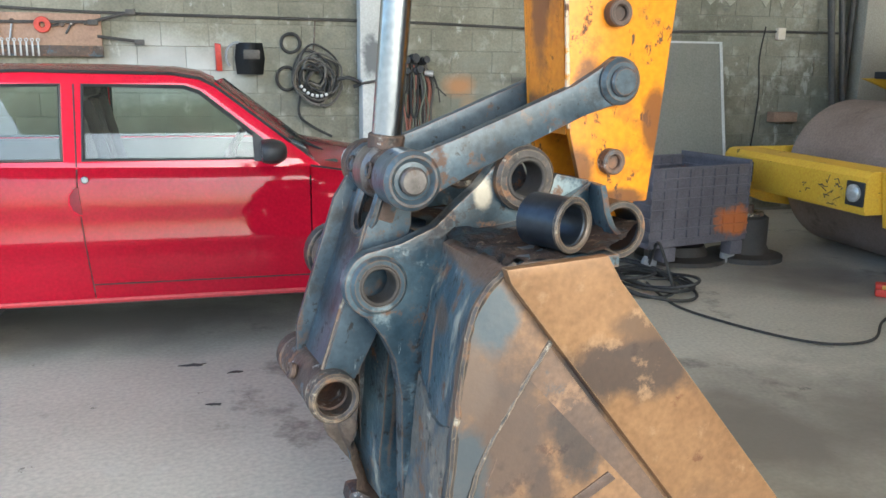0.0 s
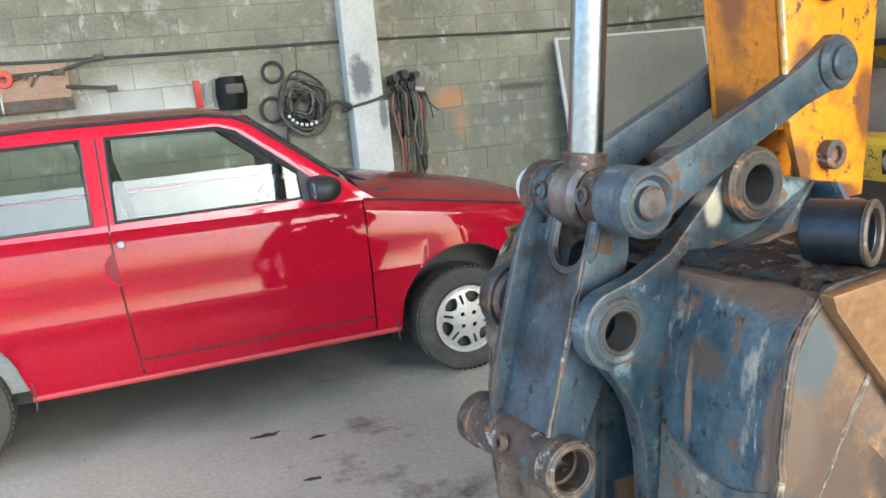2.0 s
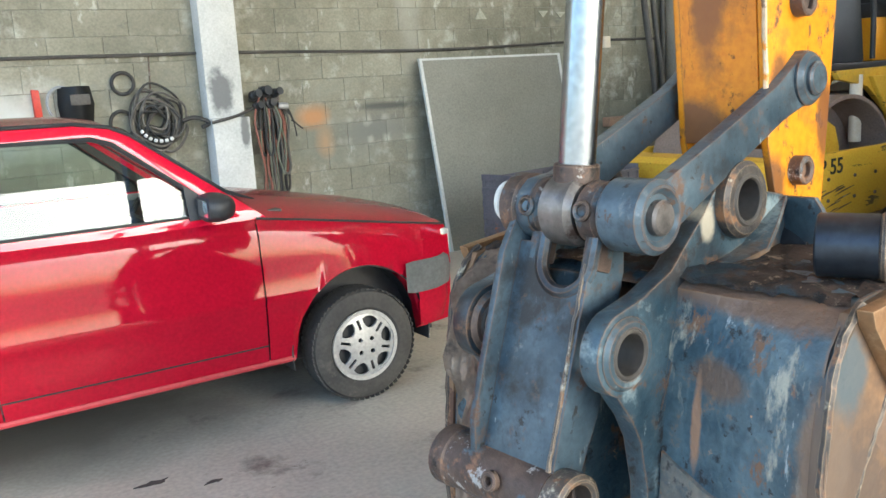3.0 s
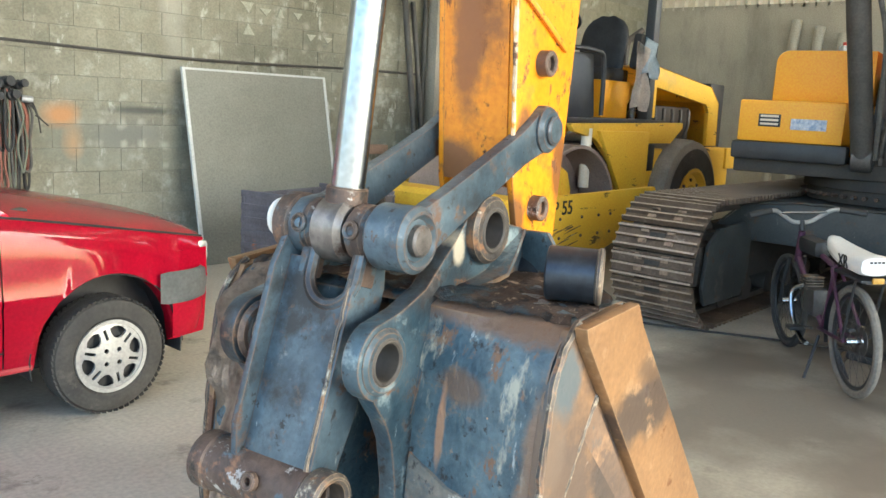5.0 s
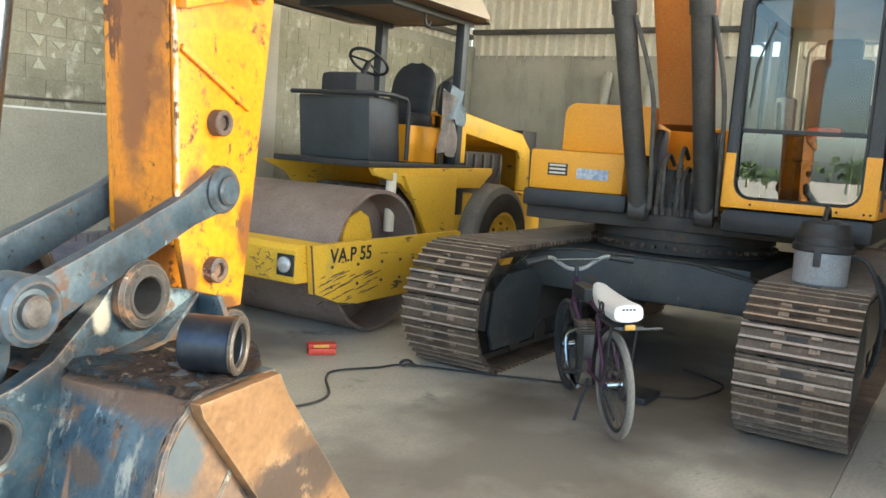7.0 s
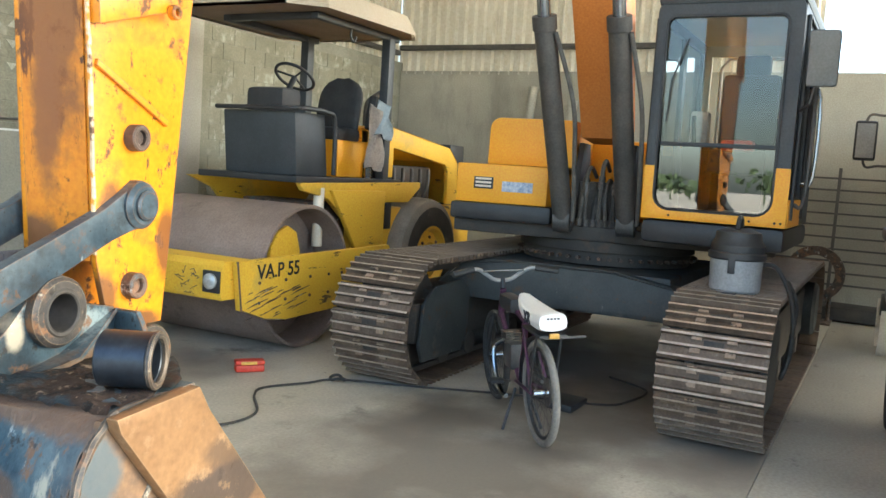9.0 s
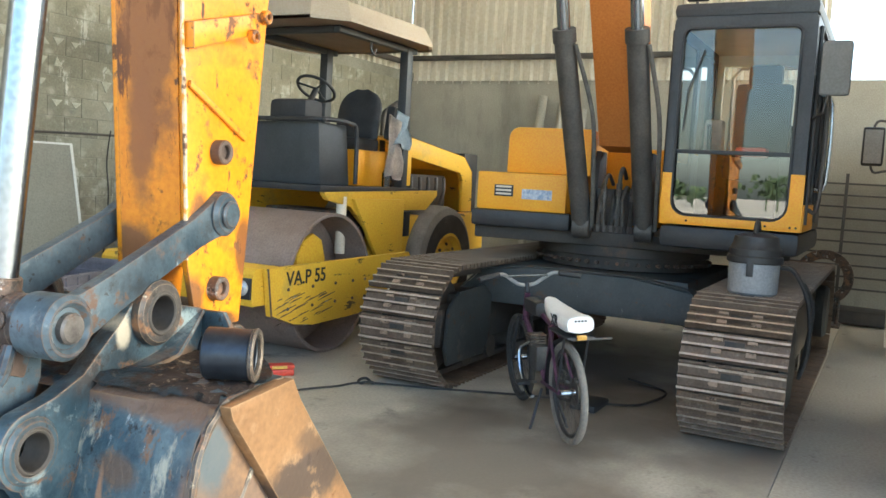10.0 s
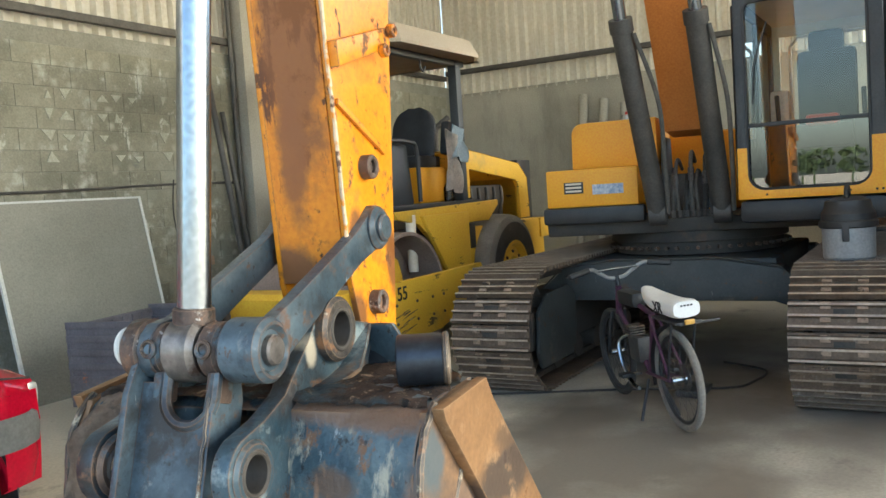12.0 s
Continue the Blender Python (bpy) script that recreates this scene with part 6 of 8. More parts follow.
            pts = [lean(sgn)((p[0] + (cx_ - p[0]) * 0.01, 0.003, p[1] + (cz_ - p[1]) * 0.02)) for p in w]
            part("gasket", sweep(pts, 0.012, 6, closed=True), "black", g)
        part("pillar_gap", sweep([lean(sgn)(v) for v in ((-0.672, -0.001, 0.99), (-0.672, -0.001, 1.40))], 0.004, 6), "black", t)
    yr = lambda z: 0.735 - (z - 0.985) * 0.24 - 0.02 * max(0, z - 1.3)
    rows = []
    for x, z in ((0.02, 1.388), (-0.06, 1.428), (-0.20, 1.45), (-0.5, 1.457), (-0.9, 1.458), (-1.3, 1.452), (-1.6, 1.433), (-1.72, 1.392)):
        w = yr(z)
        rows.append([(x, yc + w * s, z + 0.035 * (1 - s * s) + 0.003) for s in np.linspace(-1, 1, 15)])
    b = loft(rows, caps=False)
    bmesh.ops.solidify(b, geom=b.faces[:], thickness=0.02)
    part("roof", b, "reddust", t, "red roof dulled by dust")
    for sgn in (-1, 1):
        part("roof_gutter", sweep([(x, yc + sgn * (yr(z) + 0.003), z + 0.004) for x, z in ((0.40, 1.10), (0.02, 1.39), (-0.06, 1.43), (-0.20, 1.452), (-0.9, 1.46), (-1.6, 1.435))], 0.008, 6), "black", t)
    # windscreen and tailgate glass
    for xs, nm in ((((0.53, 1.0), (0.03, 1.39)), "windscreen"), (((-2.08, 1.0), (-1.73, 1.39)), "tailgate_glass")):
        (xa, za), (xb, zb) = xs
        b = loft([[(xa + (0.09 if nm == "windscreen" else -0.03) * (1 - s * s), yc + (yr(za) - 0.04) * s, za) for s in np.linspace(-1, 1, 9)], [(xb + (0.05 if nm == "windscreen" else -0.02) * (1 - s * s), yc + (yr(zb) - 0.04) * s, zb + 0.03 * (1 - s * s)) for s in np.linspace(-1, 1, 9)]], caps=False)
        bmesh.ops.solidify(b, geom=b.faces[:], thickness=0.004)
        g = part(nm, b, "glass", t)
        g.visible_shadow = False
    part("scuttle", B(0.48, 0.66, yc - 0.66, yc + 0.66, 0.965, 1.0, 0.01), "black", t)
    for dy in (-0.45, 0.1):
        part("wiper", sweep([(0.60, yc + dy, 1.03), (0.50, yc + dy + 0.1, 1.075), (0.44, yc + dy + 0.42, 1.11)], 0.009, 6), "black", t)
    # dark inner lining
    for sgn in (-1, 1):
        y0, y1 = sorted((yc + sgn * 0.66, yc + sgn * 0.70))
        part("door_lining", B(-1.95, 0.46, y0, y1, 0.32, 1.012, 0.01), "greyplastic", t)
        part("pillar_lining", prism([(-0.735, 1.0), (-0.735, 1.40), (-0.645, 1.40), (-0.645, 1.0)], [], 0.037, 0.05, 'y', shear=lean(sgn)), "seat", t)
        part("screen_pillar_lining", prism([(0.50, 1.0), (0.36, 1.09), (-0.03, 1.39), (-0.10, 1.40), (0.30, 1.075), (0.34, 1.0)], [], 0.037, 0.05, 'y', shear=lean(sgn)), "seat", t)
    part("parcel_shelf", B(-1.95, -1.45, yc - 0.62, yc + 0.62, 0.93, 0.96, 0.008), "seat", t)
    part("roof_lining", B(-1.6, -0.12, yc - 0.60, yc + 0.60, 1.415, 1.43, 0.004), "greyplastic", t)
    # mirror, seats, steering wheel
    for sgn in (-1, 1):
        e = part("door_mirror", mirror_shell(yc + sgn * 0.83), "black", t, "black plastic door mirror")
        part("mirror_foot", prism([(0.345, 1.008), (0.30, 1.085), (0.20, 1.165), (0.205, 1.008)], [], -0.012, 0.012, 'y', shear=lean(sgn)), "black", e)
        y0, y1 = sorted((yc + sgn * 0.76, yc + sgn * 0.90))
        part("mirror_glass", B(0.238, 0.246, y0, y1, 1.03, 1.105, 0.003), "mirrorg", e)
        part("front_seat", B(-0.55, -0.05, yc + sgn * 0.36 - 0.22, yc + sgn * 0.36 + 0.22, 0.55, 0.78, 0.06), "seat", t)
        b = B(-0.08, 0.05, -0.21, 0.21, 0, 0.60, 0.05)
        b.transform(Matrix.Translation((-0.55, yc + sgn * 0.36, 0.72)) @ Matrix.Rotation(radians(-14), 4, 'Y'))
        part("seat_back", b, "seat", t)
        b = B(-0.05, 0.04, -0.12, 0.12, 0, 0.17, 0.035)
        b.transform(Matrix.Translation((-0.70, yc + sgn * 0.36, 1.30)) @ Matrix.Rotation(radians(-14), 4, 'Y'))
        part("headrest", b, "seat", t)
    part("rear_bench", B(-1.5, -1.35, yc - 0.5, yc + 0.5, 0.55, 1.10, 0.05), "seat", t)
    part("dashboard", B(0.12, 0.50, yc - 0.64, yc + 0.64, 0.72, 0.985, 0.05), "black", t)
    c = Vector((0.08, yc - 0.34, 1.0))
    tilt = Vector((-0.85, 0, 0.52)).normalized()
    u_ = Vector((0, 1, 0))
    v_ = tilt.cross(u_)
    e = part("steering_wheel", sweep([c + (u_ * math.cos(x_) + v_ * math.sin(x_)) * 0.175 for x_ in np.linspace(0, 2 * math.pi, 28)[:-1]], 0.014, 8, closed=True), "black", t)
    part("wheel_spokes", sweep([c - u_ * 0.17, c, c + u_ * 0.17], 0.016, 6), "black", e)
    part("column", cyl(c, c - tilt * 0.3, 0.03, 10), "black", e)
    return t


car()


# ---- the road roller ----
def roller():
    place()
    t = thing("road_roller", "yellow road roller with a rusty smooth drum and a cream canopy", "road roller", (6.5, 5.6, 0))
    cx, cz, r = 5.45, 0.63, 0.63
    y0, y1 = 4.86, 6.36
    d = part("drum", lathe([(r - 0.035, 0.005), (r - 0.03, 0), (r - 0.004, 0), (r, 0.006), (r, y1 - y0 - 0.006), (r - 0.004, y1 - y0), (r - 0.03, y1 - y0), (r - 0.035, y1 - y0 - 0.005)], (cx, y0, cz), (0, 1, 0), 72, closed=True), "drum", t, "brown worn steel drum")
    part("drum_head", cyl((cx, y0 + 0.36, cz), (cx, y0 + 0.40, cz), r - 0.036, 48), "drum", d)
    part("drum_head", cyl((cx, y1 - 0.40, cz), (cx, y1 - 0.36, cz), r - 0.036, 48), "drum", d)
    part("vibrator_plate", prism([(5.0, 0.55), (5.0, 0.9), (5.08, 1.02), (5.22, 1.08), (5.34, 1.02), (5.40, 0.86), (5.40, 0.55)], [], y0 + 0.05, y0 + 0.09, 'y', 0.008), "yellow", t, "yellow support plate inside the drum")
    part("hub", cyl((cx, y0 + 0.0, 0.55), (cx, y0 + 0.36, 0.55), 0.16, 24), "yellow", t)
    beam = [(4.36, 0.845), (6.05, 0.865), (6.55, 0.87), (6.60, 0.80), (6.0, 0.42), (5.66, 0.34), (4.95, 0.325), (4.70, 0.36), (4.42, 0.46)]
    for ya, yb in ((4.70, 4.76), (6.46, 6.52)):
        e = part("side_beam", prism(beam, [], ya, yb, 'y', 0.01), "yellow", t, "scratched yellow side beam")
        if ya < 5:
            part("beam_edge", sweep([(x, ya - 0.001, z) for x, z in beam[-3:] + beam[:1]], 0.008, 6), "brown", e)
            for x in (4.62, 4.95, 5.28, 5.55, 5.75):
                for z in (0.50, 0.66):
                    part("bolt", cyl((x, ya - 0.012, z), (x, ya + 0.004, z), 0.014, 8), "brown", e)
            text("lettering", "VA.P 55", 0.165, axes((4.86, ya - 0.003, 0.745), (1, 0, 0.012), (0, -1, 0)), "black", e)
            sb = bmesh.new()
            rnd = random.Random(5)
            for k in range(26):
                x0 = 4.45 + rnd.random() * 0.6
                z = 0.36 + rnd.random() * 0.22
                L = 0.06 + rnd.random() * 0.22
                prism([(x0, z), (x0 + L, z + L * 0.22), (x0 + L, z + L * 0.22 + 0.006), (x0 + L * 0.4, z + L * 0.1 + 0.010)], [], ya - 0.0015, ya + 0.001, 'y', 0, sb)
            part("scratch", sb, "brown", e, "rusty scrape marks", kind="stuff")
    fb = part("front_beam", prism([(4.28, 0.545), (4.26, 0.58), (4.26, 0.80), (4.30, 0.845), (4.58, 0.845), (4.60, 0.80), (4.42, 0.545)], [], 4.765, 6.455, 'y', 0.012), "yellow", t, "scuffed yellow front beam with two headlights")
    for yy in (4.86, 6.12):
        e = part("headlight_box", B(4.246, 4.27, yy - 0.085, yy + 0.085, 0.60, 0.77, 0.01), "black", fb)
        part("headlight", lathe([(0.062, 0.0), (0.062, 0.02), (0.045, 0.032), (0.0, 0.04)], (4.248, yy, 0.69), (-1, 0, 0), 20), "lamp", e, "round headlight")
    sb = bmesh.new()
    rnd = random.Random(8)
    for k in range(14):
        yy, z = 4.98 + rnd.random() * 0.45, 0.58 + rnd.random() * 0.18
        sweep([(4.2585, yy, z), (4.2585, yy + rnd.uniform(-0.05, 0.05), z + rnd.uniform(-0.03, 0.03)), (4.2585, yy + rnd.uniform(-0.07, 0.07), z + rnd.uniform(-0.04, 0.04))], 0.004, 4, sb)
    part("paint_chips", sb, "brown", fb, kind="stuff")
    part("scraper_foot", cyl((5.9, 5.1, 0.85), (5.9, 5.1, 1.40), 0.05, 16), "canopy", t, "pale strut")
    # deck, gusset, rear frame
    part("deck", B(5.52, 7.35, 5.08, 6.25, 1.44, 1.50, 0.012), "black", t, "black deck plate")
    part("deck_edge", prism([(5.55, 1.44), (7.75, 1.48), (7.75, 1.42), (7.50, 1.26), (7.05, 1.26), (6.62, 1.24), (6.35, 1.05), (6.0, 1.30), (5.62, 1.37)], [], 5.06, 5.12, 'y', 0.01), "yellow", t, "yellow deck flank")
    part("gusset", prism([(6.0, 1.38), (6.95, 1.38), (6.95, 0.80), (6.45, 0.80)], [], 5.02, 5.07, 'y', 0.01), "yellow", t, "yellow gusset plate")
    part("far_flank", prism([(5.55, 1.44), (7.75, 1.48), (7.0, 0.80), (6.45, 0.80), (5.9, 1.32)], [], 6.40, 6.45, 'y', 0.01), "yellow", t)
    part("rear_frame", B(6.5, 9.2, 5.13, 6.35, 0.55, 1.20, 0.03), "yellow", t)
    part("articulation", B(6.1, 6.5, 5.2, 6.2, 0.65, 1.25, 0.03), "brown", t)
    part("fuel_hatch", B(7.0, 7.12, 5.04, 5.12, 0.98, 1.25, 0.01), "black", t)
    for ya, yb in ((4.93, 5.36), (6.12, 6.55)):
        w = part("rear_wheel", cyl((7.85, (ya + yb) / 2, 0.65), (7.85, (ya + yb) / 2 + 0.02, 0.65), 0.1, 12), "steel", t)
        h = (yb - ya) / 2
        part("tyre", lathe([(0.33, -h * 0.7), (0.36, -h), (0.57, -h), (0.635, -h * 0.88), (0.655, -h * 0.6), (0.66, 0), (0.655, h * 0.6), (0.635, h * 0.88), (0.57, h), (0.36, h), (0.33, h * 0.7)], (7.85, (ya + yb) / 2, 0.65), (0, 1, 0), 48, closed=True), "greyrubber", w, "bald dusty grey tyre")
        part("sidewall", lathe([(0.35, 0), (0.56, -0.004)], (7.85, ya - 0.003, 0.65), (0, 1, 0), 40), "rubber", w)
        part("rim", lathe([(0.0, 0.06), (0.14, 0.06), (0.17, 0.02), (0.28, 0.05), (0.32, -0.012), (0.35, -0.012)], (7.85, ya, 0.65), (0, 1, 0), 32), "yellow", w, "yellow wheel rim")
        for k in range(8):
            an = 2 * math.pi * k / 8
            part("wheel_nut", cyl((7.85 + 0.22 * math.cos(an), ya + 0.015, 0.65 + 0.22 * math.sin(an)), (7.85 + 0.22 * math.cos(an), ya + 0.05, 0.65 + 0.22 * math.sin(an)), 0.018, 6), "brown", w)
    # engine bay with yellow hoop hood
    hood = [(7.15, 1.52), (7.15, 2.02), (7.35, 2.06), (8.72, 1.90), (8.95, 1.72), (8.98, 1.22), (8.72, 1.22), (8.70, 1.62), (8.62, 1.70), (7.40, 1.84), (7.40, 1.52)]
    for ya, yb in ((5.22, 5.27), (6.25, 6.30)):
        part("hood_flank", prism(hood, [], ya, yb, 'y', 0.012), "yellow", t, "yellow hood frame around the open engine bay")
    b = loft([[(x, y_, z) for y_ in (5.22, 6.30)] for x, z in ((7.15, 2.03), (7.35, 2.065), (8.72, 1.905), (8.955, 1.725), (8.985, 1.22))], caps=False)
    bmesh.ops.solidify(b, geom=b.faces[:], thickness=0.012)
    part("hood_top", b, "yellow", t)
    part("engine", disp(B(7.45, 8.6, 5.40, 6.15, 1.15, 1.66, 0.04), 0.01, 6), "darkgrease", t, "dark greasy engine")
    for k in range(5):
        part("engine_pipe", sweep(curve([(7.5 + 0.2 * k, 5.34, 1.25), (7.55 + 0.2 * k, 5.30, 1.45), (7.62 + 0.2 * k, 5.34, 1.62)], 6), 0.022, 8), "steel", t)
    part("radiator", B(8.99, 9.38, 5.35, 6.15, 1.15, 1.96, 0.03), "black", t)
    part("exhaust", sweep(curve([(7.7, 5.8, 1.9), (7.7, 5.8, 2.30), (7.74, 5.75, 2.40), (7.82, 5.68, 2.48)], 6), 0.035, 12), "steel", t)
    part("tail_block", B(9.05, 9.3, 5.1, 5.4, 0.95, 1.2, 0.02), "yellow", t)
    # driver's place
    b = prism([(5.62, 1.50), (5.56, 2.08), (6.02, 2.08), (6.10, 1.50)], [], 5.16, 6.00, 'y', 0.02)
    part("console_box", b, "cabgrey", t, "dark grey front console box")
    part("console_rail", sweep(curve([(5.50, 6.03, 2.10), (5.50, 5.18, 2.10), (5.62, 5.10, 2.11), (5.95, 5.09, 2.10), (6.08, 5.09, 2.02), (6.10, 5.09, 1.52)], 6), 0.022, 10), "black", t)
    part("instrument_cowl", B(5.80, 6.10, 5.50, 5.95, 2.08, 2.32, 0.06), "seat", t)
    c = Vector((6.25, 5.72, 2.46))
    tilt = Vector((0.55, 0, 0.83)).normalized()
    u_ = Vector((0, 1, 0))
    v_ = tilt.cross(u_)
    e = part("steering_wheel", sweep([c + (u_ * math.cos(x_) + v_ * math.sin(x_)) * 0.20 for x_ in np.linspace(0, 2 * math.pi, 32)[:-1]], 0.016, 8, closed=True), "black", t)
    for an in (0.5, 2.6, 4.7):
        part("spoke", sweep([c, c + (u_ * math.cos(an) + v_ * math.sin(an)) * 0.195], 0.011, 6), "black", e)
    part("column", cyl(c, c - tilt * 0.45, 0.03, 10), "black", e)
    part("seat_base", B(6.45, 6.85, 5.30, 5.80, 1.86, 2.00, 0.05), "seat", t)
    part("seat_pedestal", B(6.42, 6.95, 5.28, 5.9, 1.50, 1.87, 0.02), "orangebody", t, "orange seat pedestal")
    rows = []
    for f in np.linspace(0, 1, 12):
        hw = 0.27 * (1.0 if f < 0.5 else math.sqrt(max(0.02, 1 - ((f - 0.5) / 0.52) ** 2.6)))
        th_ = 0.07 if 0.03 < f < 0.97 else 0.05
        rows.append([(-0.05 * abs(math.sin(a)) + th_ * math.cos(a), hw * math.copysign(abs(math.sin(a)) ** 0.7, math.sin(a)), 0.54 * f) for a in np.linspace(0, 2 * math.pi, 29)])
    b = loft(rows)
    b.transform(Matrix.Translation((6.80, 5.55, 1.98)) @ Matrix.Rotation(radians(12), 4, 'Y'))
    part("seat_back", b, "seat", t, "black padded seat back")
    b = B(-0.05, 0.05, -0.05, 0.05, 0, 0.36, 0.03)
    b.transform(Matrix.Translation((6.92, 5.24, 2.0)) @ Matrix.Rotation(radians(12), 4, 'Y'))
    part("armrest", b, "seat", t)
    for yy in (5.14, 6.18):
        part("canopy_post", B(6.99, 7.10, yy - 0.05, yy + 0.05, 1.50, 2.98, 0.01), "cabgrey", t, "dark grey canopy post")
    part("canopy_rail", B(5.75, 7.2, 5.10, 5.18, 2.93, 2.99, 0.01), "cabgrey", t)
    part("canopy_rail", B(5.75, 7.2, 6.14, 6.22, 2.93, 2.99, 0.01), "cabgrey", t)
    part("canopy_rail", B(5.75, 5.83, 5.18, 6.14, 2.93, 2.99, 0.01), "black", t)
    lo = [(5.35, 5.15), (5.60, 4.88), (7.05, 4.84), (7.38, 5.02), (7.38, 6.50), (7.1, 6.66), (5.6, 6.66), (5.35, 6.40)]
    hi = [(5.50, 5.25), (5.70, 5.05), (6.98, 5.02), (7.20, 5.14), (7.20, 6.40), (7.0, 6.50), (5.7, 6.50), (5.5, 6.30)]
    mid = [(x * 0.55 + x2 * 0.45, y_ * 0.55 + y2 * 0.45) for (x, y_), (x2, y2) in zip(lo, hi)]
    b = bmesh.new()
    rows = [[b.verts.new((x, y_, z)) for x, y_ in L] for L, z in ((lo, 2.985), (lo, 3.015), (mid, 3.17), (hi, 3.21))]
    for ra, rb in zip(rows, rows[1:]):
        for k in range(8):
            b.faces.new((ra[k], ra[(k + 1) % 8], rb[(k + 1) % 8], rb[k]))
    b.faces.new(rows[-1])
    bmesh.ops.solidify(b, geom=b.faces[:], thickness=0.012)
    cn = part("canopy", b, "canopy", t, "cream moulded canopy", smooth=20)
    part("lining", prism([(x + (0.03 if x < 6 else -0.03), y_ + (0.03 if y_ < 5.6 else -0.03)) for x, y_ in lo], [], 2.995, 3.005, 'z'), "canopyin", cn, "brown underside")
    part("hook", sweep(curve([(6.35, 5.14, 2.93), (6.33, 5.13, 2.86), (6.38, 5.13, 2.82), (6.42, 5.13, 2.87)], 5), 0.012, 6), "black", cn)
    return t


roller()
place()
rag = thing("rag", "crumpled grey rag and pale blue cloth hung by the canopy post", "rag", (6.93, 5.05, 1.95))
for nm, mt, dx, dz in (("grey_cloth", "cloth", -0.10, 0.0), ("blue_cloth", "bluecloth", 0.02, 0.05)):
    rows = []
    for k in range(15):
        f = k / 14
        rows.append([(6.84 + dx + 0.26 * s + 0.03 * math.sin(7 * f + s * 5), 5.05 - 0.03 * math.sin(s * 9 + f * 4) - 0.02 * (dx > 0), 2.22 + dz - (0.62 if dx < 0 else 0.34) * f - 0.03 * math.sin(s * 6)) for s in np.linspace(-0.5, 0.5, 12)])
    b = loft(rows, caps=False)
    bmesh.ops.solidify(b, geom=b.faces[:], thickness=0.008)
    part(nm, disp(b, 0.015, 9), mt, rag, smooth=80)
bt = thing("bottle", "clear plastic bottle standing on the roller deck", "bottle", (6.88, 5.12, 1.50))
part("body", lathe([(0.0, 0), (0.05, 0), (0.055, 0.02), (0.055, 0.14), (0.03, 0.19), (0.016, 0.21), (0.0, 0.21)], (6.80, 5.16, 1.50), (0, 0, 1), 18), "cabglass", bt)
part("cap", cyl((6.80, 5.16, 1.71), (6.80, 5.16, 1.735), 0.018, 12), "white", bt)


